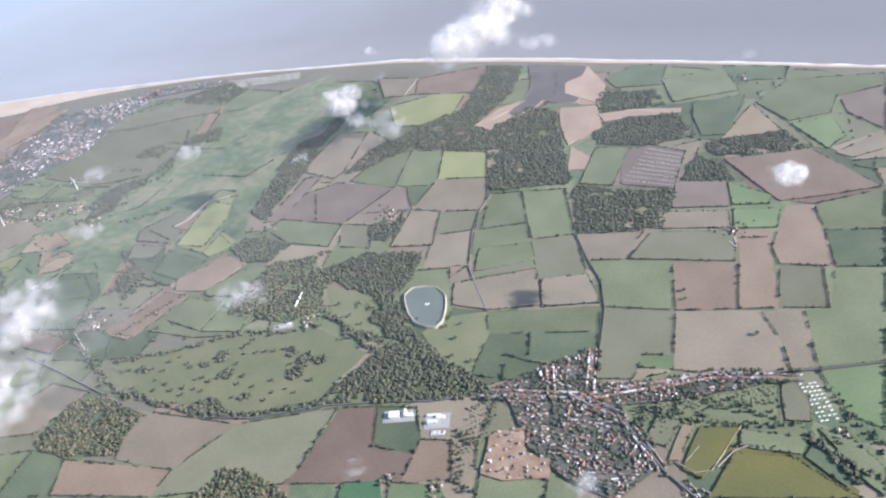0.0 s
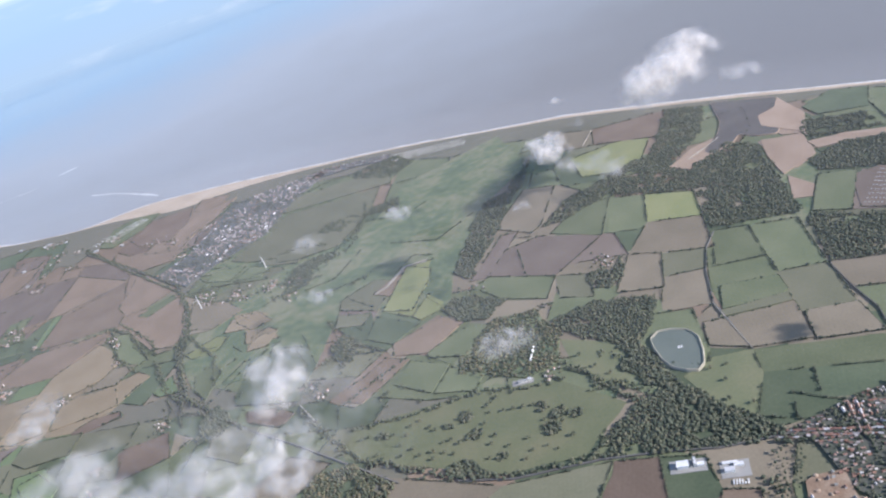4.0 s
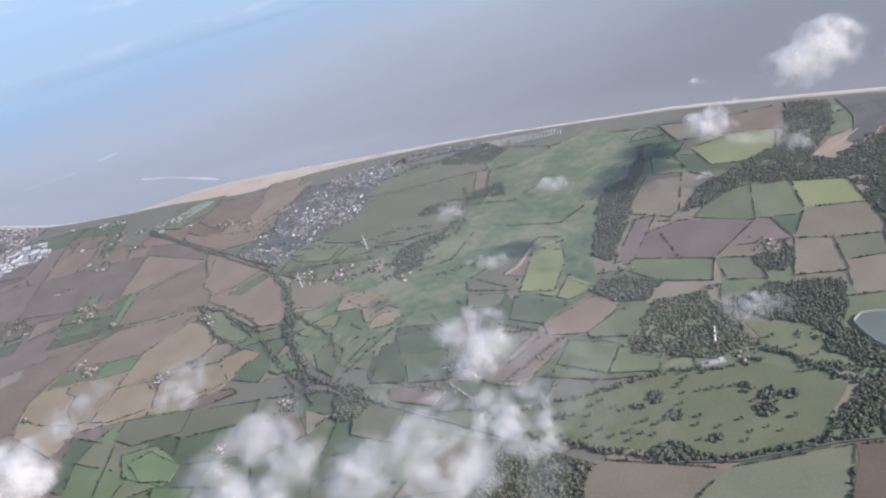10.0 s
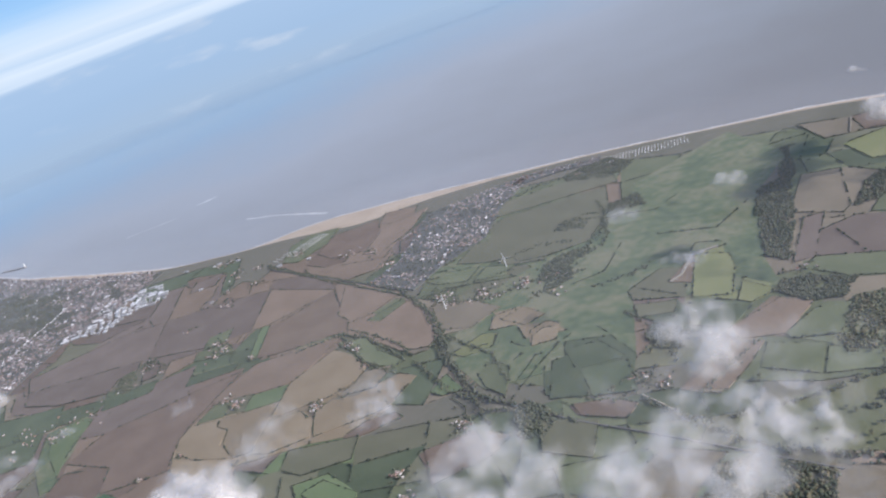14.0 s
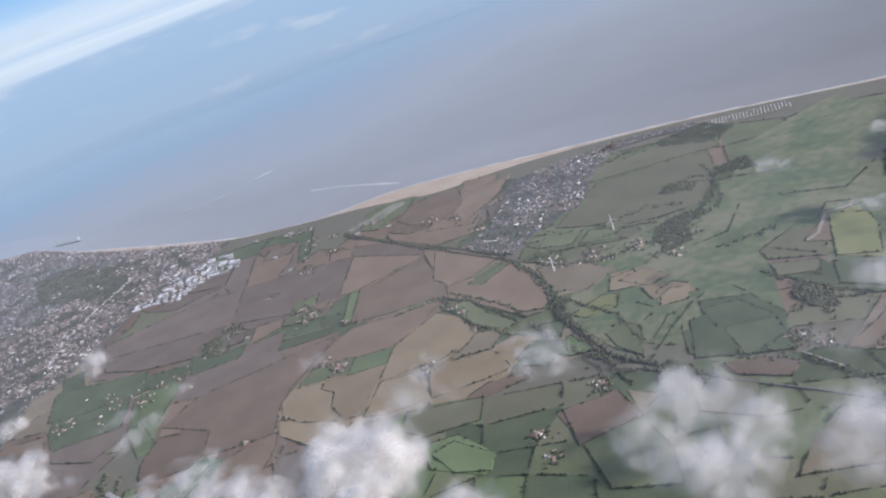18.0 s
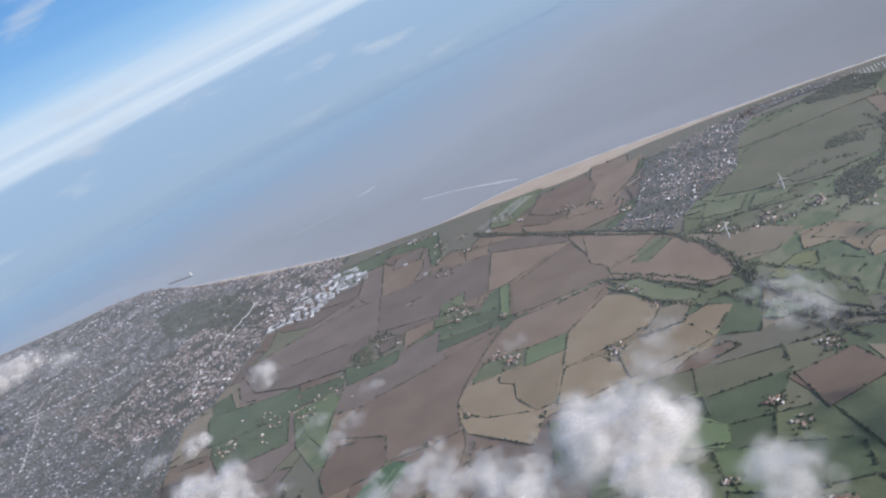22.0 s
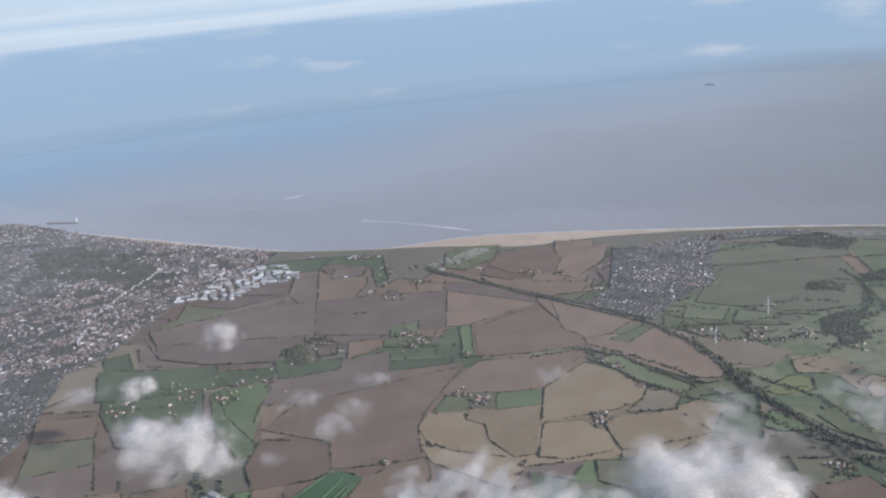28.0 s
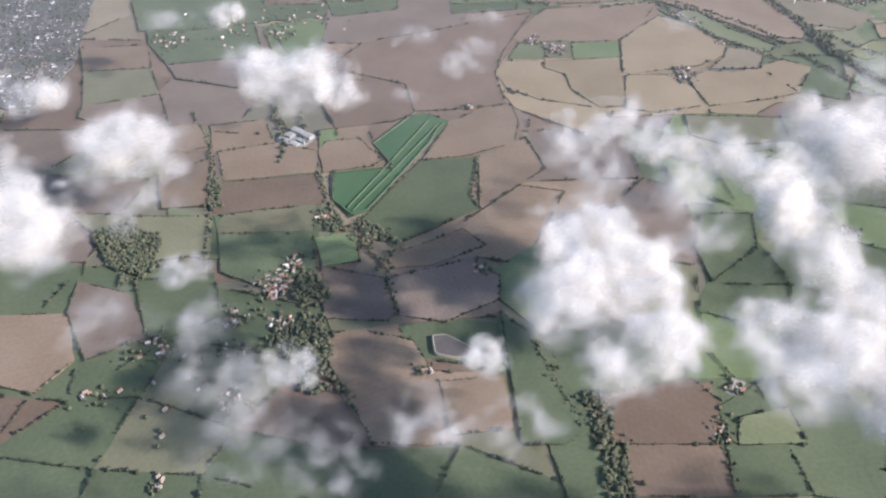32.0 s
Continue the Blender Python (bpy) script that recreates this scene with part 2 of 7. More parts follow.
def sea_material():
    """Silty brown-grey water near the shore, with drifting plumes; bluer far out, where distance haze is painted in."""
    m = bpy.data.materials.new("sea_water")
    m.use_nodes = True
    n, l = m.node_tree.nodes, m.node_tree.links
    b = n["Principled BSDF"]
    at = n.new("ShaderNodeTexCoord")
    big, mid, small = (n.new("ShaderNodeTexNoise") for _ in range(3))
    for node, s, d in ((big, 0.0011, 4), (mid, 0.009, 4), (small, 0.25, 3)):
        node.inputs["Scale"].default_value, node.inputs["Detail"].default_value = s, d
        l.new(at.outputs["Object"], node.inputs["Vector"])
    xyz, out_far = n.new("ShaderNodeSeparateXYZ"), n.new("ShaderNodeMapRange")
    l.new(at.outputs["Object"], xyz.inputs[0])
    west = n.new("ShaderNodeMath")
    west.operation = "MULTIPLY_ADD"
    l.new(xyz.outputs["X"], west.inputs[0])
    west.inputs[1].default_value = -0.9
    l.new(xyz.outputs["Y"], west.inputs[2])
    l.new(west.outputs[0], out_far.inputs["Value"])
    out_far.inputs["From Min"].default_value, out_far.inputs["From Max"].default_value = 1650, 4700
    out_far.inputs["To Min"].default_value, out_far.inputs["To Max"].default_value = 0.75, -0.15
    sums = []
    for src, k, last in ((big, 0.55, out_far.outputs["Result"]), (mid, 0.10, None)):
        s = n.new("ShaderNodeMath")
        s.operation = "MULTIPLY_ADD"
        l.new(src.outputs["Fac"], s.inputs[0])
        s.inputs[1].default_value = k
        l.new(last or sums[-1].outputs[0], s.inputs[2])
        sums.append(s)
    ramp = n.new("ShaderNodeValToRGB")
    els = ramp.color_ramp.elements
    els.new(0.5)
    # first stop is painted haze, toned like the backdrop's foot; the others are silt
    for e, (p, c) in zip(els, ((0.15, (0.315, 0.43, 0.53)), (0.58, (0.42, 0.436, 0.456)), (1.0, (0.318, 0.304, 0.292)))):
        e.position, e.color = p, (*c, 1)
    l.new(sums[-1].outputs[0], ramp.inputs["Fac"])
    # water colour is scaled darker from west to east
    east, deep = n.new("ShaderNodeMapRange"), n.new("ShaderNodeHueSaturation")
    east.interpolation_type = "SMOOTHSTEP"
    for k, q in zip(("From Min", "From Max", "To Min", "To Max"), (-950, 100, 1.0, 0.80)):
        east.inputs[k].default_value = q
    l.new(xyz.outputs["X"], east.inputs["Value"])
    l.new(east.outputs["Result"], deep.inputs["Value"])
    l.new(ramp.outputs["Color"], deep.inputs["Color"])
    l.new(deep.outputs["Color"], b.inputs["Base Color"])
    b.inputs["Roughness"].default_value, b.inputs["IOR"].default_value = 0.36, 1.33
    b.inputs["Specular IOR Level"].default_value = 0.18
    bp = n.new("ShaderNodeBump")
    bp.inputs["Strength"].default_value, bp.inputs["Distance"].default_value = 0.25, 0.6
    l.new(small.outputs["Fac"], bp.inputs["Height"])
    l.new(bp.outputs["Normal"], b.inputs["Normal"])
    return m


SEA = sea_material()


def cloud_material(name, cover, low=0.35, grain=0.22, tint=(0.95, 0.918, 0.88, 1)):
    """White droplets: the mesh's own density, broken up by fine noise, sets how much of a layer is there."""
    m = bpy.data.materials.new(name)
    m.use_nodes = True
    n, l = m.node_tree.nodes, m.node_tree.links
    n.remove(n["Principled BSDF"])
    at, fine, span, dens, mul = (n.new("ShaderNode" + k) for k in ("TexCoord", "TexNoise", "MapRange", "Attribute", "Math"))
    dens.attribute_name = "vapour"
    fine.inputs["Scale"].default_value, fine.inputs["Detail"].default_value = grain, 6
    fine.inputs["Roughness"].default_value = 0.6
    l.new(at.outputs["Object"], fine.inputs["Vector"])
    l.new(fine.outputs["Fac"], span.inputs["Value"])
    span.interpolation_type = "SMOOTHSTEP"
    span.inputs["From Min"].default_value, span.inputs["From Max"].default_value = 0.25, 0.75
    span.inputs["To Min"].default_value, span.inputs["To Max"].default_value = low * cover, cover
    mul.operation, mul.use_clamp = "MULTIPLY", True
    l.new(span.outputs["Result"], mul.inputs[0])
    l.new(dens.outputs["Fac"], mul.inputs[1])
    dif, tra, both, clear, out = (n.new("ShaderNode" + k) for k in ("BsdfDiffuse", "BsdfTranslucent", "MixShader", "BsdfTransparent", "MixShader"))
    dif.inputs["Color"].default_value = tra.inputs["Color"].default_value = tint
    both.inputs[0].default_value = 0.4
    l.new(dif.outputs[0], both.inputs[1])
    l.new(tra.outputs[0], both.inputs[2])
    l.new(mul.outputs[0], out.inputs[0])
    l.new(clear.outputs[0], out.inputs[1])
    l.new(both.outputs[0], out.inputs[2])
    l.new(out.outputs[0], n["Material Output"].inputs["Surface"])
    return m


CLOUD = cloud_material("cloud", 0.40)
# for the see-through sheet that imitates distance haze over the land
HAZE_SHEET = cloud_material("mist", 1.0, 0.75, 0.006, (0.93, 0.93, 0.95, 1))

# ---- sea, land, beach ----
# x, y of the waterline and the width of sand behind it
SHORE = [(5200, -900, 14), (1500, 560, 14), (700, 880, 12), (381, 1011, 8), (204, 1076, 9), (66, 1125, 9), (-58, 1171, 14), (-243, 1228, 12), (-365, 1262, 13), (-459, 1268, 8),
         (-538, 1276, 7), (-640, 1290, 8), (-753, 1296, 11), (-868, 1298, 16), (-999, 1301, 40), (-1080, 1301, 80), (-1165, 1296, 70), (-1225, 1286, 52), (-1282, 1258, 22), (-1320, 1232, 4),
         (-1404, 1228, 2), (-1516, 1234, 4), (-1609, 1262, 12), (-1766, 1310, 16), (-1902, 1358, 16), (-2036, 1400, 8), (-2280, 1512, 3), (-2416, 1515, 3), (-2600, 1470, 3), (-3037, 1399, 5), (-5400, 1250, 5)]


def smooth_shore():
    p = np.array(SHORE, float)
    s = np.r_[0, np.cumsum(np.hypot(*np.diff(p[:, :2], axis=0).T))]
    t = np.arange(0, s[-1], 12.0)
    out = np.stack([np.interp(t, s, p[:, k]) for k in range(3)], 1)
    wob = np.array([noise.noise((a * 0.012, 3.1, 0)) for a in t])
    out[:, 1] += wob * 5
    ker = np.ones(9) / 9
    for k in range(3):
        out[4:-4, k] = np.convolve(out[:, k], ker, "valid")
    return out


shore = smooth_shore()
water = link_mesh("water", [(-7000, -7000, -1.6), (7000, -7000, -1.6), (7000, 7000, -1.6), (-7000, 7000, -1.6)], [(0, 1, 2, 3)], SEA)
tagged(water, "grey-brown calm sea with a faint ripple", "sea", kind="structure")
inner = [(x, y - w, 0.0) for x, y, w in shore]
back = [(x, -6500.0, 0.0) for x, y, w in shore]
n = len(shore)
ground = link_mesh("ground", back + inner, [(k, k + 1, n + k + 1, n + k) for k in range(n - 1)], LAND)
tagged(ground, "flat farmland of mixed grass and bare soil", "farmland", kind="structure")
rings = [[(x, y - w, 0.0) for x, y, w in shore], [(x, y - w * 0.55, 0.6) for x, y, w in shore], [(x, y - 1.0, -0.8) for x, y, w in shore], [(x, y + 8, -2.6) for x, y, w in shore]]
beach = link_mesh("beach", sum(rings, []), [(r * n + k, r * n + k + 1, (r + 1) * n + k + 1, (r + 1) * n + k) for r in range(3) for k in range(n - 1)], SAND, smooth=True)
tagged(beach, "pale sand and shingle beach along the sea", "beach", kind="structure")
surf_rows = [[(x, y + 1.2 + 0.8 * noise.noise((x * 0.05, 1, 0)), -1.5) for x, y, w in shore], [(x, y + 4.6 + 3 * noise.noise((x * 0.04, 9, 0)), -1.5) for x, y, w in shore]]
surf = link_mesh("surf", sum(surf_rows, []), [(k, k + 1, n + k + 1, n + k) for k in range(n - 1)], FOAM)
tagged(surf, "thin white line of breaking surf on the beach", "surf", kind="structure")

# ---- far sea, haze and sky painted on a glowing backdrop ----
def painted_haze_material():
    m = bpy.data.materials.new("painted_far_haze")
    m.use_nodes = True
    n, l = m.node_tree.nodes, m.node_tree.links
    n.remove(n["Principled BSDF"])
    at, xyz = n.new("ShaderNodeTexCoord"), n.new("ShaderNodeSeparateXYZ")
    l.new(at.outputs["Object"], xyz.inputs[0])
    streak, stretch = n.new("ShaderNodeTexNoise"), n.new("ShaderNodeMapping")
    stretch.inputs["Scale"].default_value = (0.0007, 0.0007, 0.018)
    l.new(at.outputs["Object"], stretch.inputs[0])
    l.new(stretch.outputs[0], streak.inputs["Vector"])
    streak.inputs["Scale"].default_value, streak.inputs["Detail"].default_value = 1.0, 4
    lift = n.new("ShaderNodeMath")
    lift.operation = "MULTIPLY_ADD"
    l.new(streak.outputs["Fac"], lift.inputs[0])
    lift.inputs[1].default_value = 90
    l.new(xyz.outputs["Z"], lift.inputs[2])
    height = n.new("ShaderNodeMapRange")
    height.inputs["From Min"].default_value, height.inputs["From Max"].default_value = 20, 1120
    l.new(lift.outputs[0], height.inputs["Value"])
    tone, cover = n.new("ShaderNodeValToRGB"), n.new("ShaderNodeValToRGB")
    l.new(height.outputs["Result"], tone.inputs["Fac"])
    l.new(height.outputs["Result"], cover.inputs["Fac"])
    # going up: hazy far water, white band, blue sky, all as emitted colour
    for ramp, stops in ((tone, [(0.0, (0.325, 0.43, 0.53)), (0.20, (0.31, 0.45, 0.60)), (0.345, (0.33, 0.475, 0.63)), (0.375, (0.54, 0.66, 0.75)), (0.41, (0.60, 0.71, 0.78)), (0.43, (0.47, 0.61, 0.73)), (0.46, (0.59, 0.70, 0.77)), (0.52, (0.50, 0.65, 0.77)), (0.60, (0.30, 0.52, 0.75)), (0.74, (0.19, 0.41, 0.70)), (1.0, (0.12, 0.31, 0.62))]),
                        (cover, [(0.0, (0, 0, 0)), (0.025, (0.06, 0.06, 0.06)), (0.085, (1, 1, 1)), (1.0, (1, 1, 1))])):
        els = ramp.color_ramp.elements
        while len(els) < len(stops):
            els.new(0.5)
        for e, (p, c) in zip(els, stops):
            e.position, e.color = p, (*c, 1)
    wisp, wide, thin, veil = (n.new("ShaderNode" + k) for k in ("TexNoise", "Mapping", "MapRange", "Mix"))
    wide.inputs["Scale"].default_value = (0.0022, 0.0022, 0.009)
    wide.inputs["Rotation"].default_value = (0.06, 0.04, 0)
    l.new(at.outputs["Object"], wide.inputs[0])
    l.new(wide.outputs[0], wisp.inputs["Vector"])
    wisp.inputs["Scale"].default_value, wisp.inputs["Detail"].default_value = 1.0, 5
    thin.interpolation_type = "SMOOTHSTEP"
    thin.inputs["From Min"].default_value, thin.inputs["From Max"].default_value, thin.inputs["To Max"].default_value = 0.56, 0.78, 0.75
    l.new(wisp.outputs["Fac"], thin.inputs["Value"])
    veil.data_type = "RGBA"
    l.new(thin.outputs["Result"], veil.inputs["Factor"])
    l.new(tone.outputs["Color"], veil.inputs["A"])
    veil.inputs["B"].default_value = (0.52, 0.60, 0.66, 1)
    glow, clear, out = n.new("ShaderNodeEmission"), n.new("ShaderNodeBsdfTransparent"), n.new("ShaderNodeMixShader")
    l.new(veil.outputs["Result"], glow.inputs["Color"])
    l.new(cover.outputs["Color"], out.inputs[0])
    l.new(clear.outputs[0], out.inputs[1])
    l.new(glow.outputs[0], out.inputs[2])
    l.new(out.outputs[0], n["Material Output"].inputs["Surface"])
    return m


steps = 96
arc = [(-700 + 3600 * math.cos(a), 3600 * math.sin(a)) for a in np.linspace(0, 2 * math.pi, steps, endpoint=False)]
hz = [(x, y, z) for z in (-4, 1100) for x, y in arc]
haze = link_mesh("backdrop", hz, [(k, (k + 1) % steps, steps + (k + 1) % steps, steps + k) for k in range(steps)], painted_haze_material(), smooth=True)
haze.visible_shadow = False
tagged(haze, "glowing backdrop painted with hazy far sea, white band and blue sky", "haze", kind="structure")

# ---- fields ----
hedge_lines = []
drawn, drawn_z, SITE = [], [], []
count, filled, fill_z = 0, 0, 0.1


def field(kind, *corners):
    """A slab of field with gently uneven edges, turned along its longest side."""
    global count
    if filled:
        count += 1
    top_z = 0.3 + count * 0.004 if filled else fill_z
    if kind == "earth":
        top_z = 1.9
        SITE.extend(corners)
    c = np.mean(corners, axis=0)
    sides = [(math.hypot(b[0] - a[0], b[1] - a[1]), math.atan2(b[1] - a[1], b[0] - a[0])) for a, b in zip(corners, corners[1:] + corners[:1])]
    turn = max(sides)[1]
    edge = [(x, y) for x, y, _, _ in along(list(corners) + [corners[0]], 9.0)]
    wob = [(x + 1.1 * noise.noise((x * 0.05, y * 0.05, 0)), y + 1.1 * noise.noise((x * 0.05, y * 0.05, 7))) for x, y in edge]
    co, si = math.cos(-turn), math.sin(-turn)
    loc = [((x - c[0]) * co - (y - c[1]) * si, (x - c[0]) * si + (y - c[1]) * co) for x, y in wob]
    bm = bmesh.new()
    top = [bm.verts.new((x, y, 0)) for x, y in loc]
    low = [bm.verts.new((x, y, -1.0 - top_z)) for x, y in loc]
    face = bm.faces.new(top)
    for k in range(len(top)):
        bm.faces.new((top[k - 1], low[k - 1], low[k], top[k]))
    face.normal_update()
    bmesh.ops.triangulate(bm, faces=[face])
    bmesh.ops.recalc_face_normals(bm, faces=bm.faces[:])
    ob = part("field", bm, SOIL_MATS[kind], None)
    ob.matrix_basis = pose(c[0], c[1], top_z, 0, 0, math.degrees(turn))
    tagged(ob, SOIL[kind][2] + " bordered by hedges", "field", "fields")
    drawn.append(list(corners))
    drawn_z.append(top_z)
    if kind not in ("marsh", "parkland", "earth", "reeds"):
        hedge_lines.append((list(corners) + [corners[0]], len(drawn) - 1))


def patchwork(x0, y0, x1, y1, dx, dy, kinds, lean=0.0, seed=1):
    """Plain fields laid side by side over a stretch of country, on a loose grid."""
    global fill_z
    fill_z += 0.025
    r = random.Random(seed)
    nx, ny = int((x1 - x0) / dx), int((y1 - y0) / dy)
    p = [[(x0 + (i + r.uniform(-0.28, 0.28)) * dx + j * lean, y0 + (j + r.uniform(-0.28, 0.28)) * dy) for j in range(ny + 1)] for i in range(nx + 1)]
    for i in range(nx):
        for j in range(ny):
            quad = (p[i][j], p[i + 1][j], p[i + 1][j + 1], p[i][j + 1])
            cx, cy = sum(q[0] for q in quad) / 4, sum(q[1] for q in quad) / 4
            if cy > np.interp(-cx, -shore[:, 0], shore[:, 1] - shore[:, 2]) - 30:
                continue
            field(r.choice(kinds), *quad)


BROWN = ["clay", "plough", "fallow", "fallow", "stubble", "olive", "dark"]
GREEN = ["meadow", "meadow", "olive", "dark", "marsh", "stubble", "clay"]
# darker field kinds, with the cloud shade of that country put into their colour
SHADY = ["dark", "dark", "olive", "dark", "plough"]
LUSH = ["meadow", "dark", "dark", "bright", "olive"]
patchwork(-2500, 150, -1250, 1250, 105, 85, BROWN, 4, 3)
patchwork(-1500, -60, -1000, 330, 62, 54, SHADY, 2, 11)
patchwork(-1250, 330, -900, 1240, 82, 72, BROWN, 3, 4)
patchwork(-1000, -60, -900, 330, 62, 54, SHADY, 2, 12)
patchwork(-900, -60, -420, 640, 52, 44, LUSH, -4, 5)
patchwork(-900, 640, -420, 1260, 80, 70, GREEN, 5, 6)
patchwork(-420, 60, 420, 1180, 75, 62, GREEN, 0, 7)
patchwork(420, 250, 900, 1000, 95, 80, GREEN, 0, 8)
filled, filled_lines = len(drawn), len(hedge_lines)

field("meadow", (-139, 565), (-38, 561), (-40, 596), (-144, 597))
field("dark", (-148, 513), (-121, 506), (-120, 537), (-100, 527), (-101, 564), (-139, 565))
field("dark", (-100, 527), (-51, 524), (-40, 538), (-38, 561), (-101, 564))
field("dark", (-121, 506), (-89, 499), (-86, 523), (-100, 527), (-120, 537))
field("olive", (-43, 503), (-14, 501), (-9, 515), (-7, 530), (19, 529), (25, 585), (-40, 596))
field("bright", (-9, 515), (18, 511), (19, 529), (-7, 530))
field("stubble", (18, 511), (34, 507), (106, 506), (104, 543), (94, 580), (25, 585))
field("stubble", (104, 543), (106, 506), (126, 507), (129, 578), (94, 580))
field("meadow", (149, 579), (129, 578), (126, 507), (175, 512), (205, 631), (165, 635))
field("bright", (130, 484), (136, 458), (157, 444), (175, 512), (126, 507))
field("meadow", (-39, 632), (-40, 596), (25, 585), (27, 659), (-52, 668))
field("clay", (25, 585), (77, 583), (85, 651), (27, 659))
field("clay", (77, 583), (109, 582), (118, 687), (91, 689))
field("olive", (109, 582), (149, 579), (155, 638), (120, 644))
field("clay", (117, 669), (120, 644), (165, 635), (167, 738), (141, 739))
field("meadow", (168, 692), (219, 688), (236, 756), (167, 738))
field("dark", (165, 635), (205, 631), (219, 688), (168, 692))
field("meadow", (85, 651), (86, 703), (14, 712), (-17, 666))
field("stubble", (14, 712), (86, 703), (90, 741), (21, 742))
field("bright", (86, 703), (128, 701), (141, 739), (90, 741))
field("olive", (21, 742), (90, 741), (91, 794), (43, 802))
field("bright", (90, 741), (126, 741), (130, 754), (114, 775), (91, 794))
field("plough", (114, 775), (130, 754), (167, 738), (236, 756), (188, 850), (91, 845))
field("stubble", (95, 884), (165, 890), (147, 972))
field("stubble", (-52, 668), (-17, 666), (3, 712), (-65, 715))
field("meadow", (-111, 711), (-65, 715), (-79, 807), (-127, 808))
field("meadow", (-165, 744), (-116, 743), (-127, 808), (-166, 809))
field("meadow", (-170, 688), (-107, 700), (-116, 743), (-173, 737))
field("meadow", (-159, 644), (-103, 661), (-107, 700), (-170, 688))
field("olive", (-98, 639), (-52, 647), (-65, 715), (-111, 711))
field("stubble", (-94, 601), (-40, 596), (-52, 647), (-98, 639))
field("stubble", (-144, 597), (-94, 601), (-103, 661), (-159, 644))
field("stubble", (-219, 673), (-172, 673), (-173, 737), (-218, 732))
field("stubble", (-189, 651), (-179, 606), (-144, 597), (-172, 673))
field("meadow", (-277, 846), (-234, 839), (-233, 854), (-237, 926), (-280, 934))
field("lime", (-233, 854), (-172, 848), (-179, 911), (-237, 926))
field("stubble", (-253, 789), (-164, 776), (-172, 848), (-233, 854))
field("olive", (-218, 732), (-173, 737), (-172, 776), (-218, 780))
field("stubble", (-264, 716), (-216, 713), (-218, 780), (-253, 789))
field("meadow", (-277, 846), (-280, 934), (-303, 935), (-348, 868))
field("fallow", (-402, 846), (-414, 790), (-280, 789), (-253, 789), (-270, 842), (-363, 867))
field("stubble", (-412, 903), (-363, 895), (-318, 970), (-349, 1001), (-400, 1007), (-409, 948))
field("meadow", (-427, 744), (-338, 725), (-333, 769), (-427, 786))
field("olive", (-324, 723), (-287, 716), (-294, 762), (-333, 769))
field("meadow", (-239, 624), (-216, 592), (-180, 581), (-179, 606), (-191, 670), (-227, 669))
field("parkland", (-492, 505), (-347, 474), (-282, 487), (-250, 546), (-311, 585), (-394, 584), (-509, 549), (-507, 510))
field("parkland", (-298, 602), (-249, 566), (-245, 598), (-268, 635), (-317, 649))
field("parkland", (-178, 531), (-148, 513), (-139, 565), (-144, 597), (-177, 593), (-203, 571))
field("plough", (-260, 463), (-275, 412), (-284, 397), (-188, 398), (-180, 441), (-187, 426), (-218, 435), (-224, 478), (-259, 478))
field("dark", (-218, 435), (-187, 426), (-180, 441), (-190, 476), (-224, 478))
field("clay", (-188, 398), (-149, 401), (-155, 439), (-180, 441))
field("olive", (-361, 443), (-387, 412), (-394, 384), (-284, 397), (-275, 412), (-259, 478), (-347, 461))
field("stubble", (-446, 423), (-387, 412), (-347, 461), (-457, 482))
field("clay", (-487, 386), (-394, 384), (-387, 412), (-395, 413), (-496, 424))
field("stubble", (-590, 483), (-603, 448), (-546, 454), (-517, 506), (-566, 520))
field("earth", (-128, 405), (-125, 442), (-119, 447), (-99, 450), (-95, 425), (-76, 419), (-77, 401), (-110, 399))
field("meadow", (-129, 375), (-80, 375), (-77, 400), (-128, 407))
field("emerald", (-235, 370), (-195, 370), (-206, 400), (-235, 398))
field("bright", (-195, 370), (-147, 370), (-157, 396), (-197, 398))
field("mustard", (13, 415), (24, 455), (9, 426))
field("mustard", (25, 405), (41, 410), (62, 449), (33, 450), (20, 415))
field("mustard", (38, 385), (119, 368), (128, 390), (105, 419), (66, 430), (51, 428))
field("olive", (9, 426), (24, 455), (3, 462), (-4, 442))
field("meadow", (62, 449), (66, 430), (105, 437), (104, 453), (31, 461))
field("olive", (89, 454), (112, 453), (114, 485), (94, 495))
field("meadow", (105, 437), (150, 386), (150, 423), (112, 453))
field("meadow", (-12, 1041), (35, 1037), (39, 1113), (-30, 1110))
field("meadow", (35, 1037), (84, 991), (135, 978), (120, 1076), (39, 1113))
field("dark", (65, 897), (95, 884), (135, 978), (76, 985))
field("meadow", (159, 942), (175, 909), (238, 923), (239, 1016), (151, 998))
field("meadow", (188, 850), (204, 846), (230, 863), (238, 923), (175, 909))
field("stubble", (220, 815), (251, 815), (266, 875), (204, 846))
field("fallow", (238, 923), (266, 875), (301, 1015), (239, 1016))
field("dark", (123, 1040), (189, 1030), (199, 1066), (122, 1089))
field("lime", (-319, 1011), (-245, 1000), (-230, 1098), (-270, 1108), (-341, 1078))
field("plough", (-309, 1112), (-217, 1094), (-207, 1186), (-315, 1171))
field("stubble", (-357, 1111), (-309, 1112), (-315, 1171), (-383, 1189))
field("meadow", (-29, 805), (-9, 889), (-42, 895), (-66, 811))
field("fallow", (36, 788), (53, 827), (45, 881), (-2, 888), (-29, 805))
field("stubble", (51, 838), (64, 844), (74, 891), (45, 881))
field("marsh", (-810, 723), (-743, 643), (-634, 664), (-592, 663), (-599, 768), (-451, 744), (-462, 810), (-453, 987), (-406, 1093), (-475, 1234), (-607, 1113), (-626, 990), (-717, 916), (-763, 874), (-794, 816))
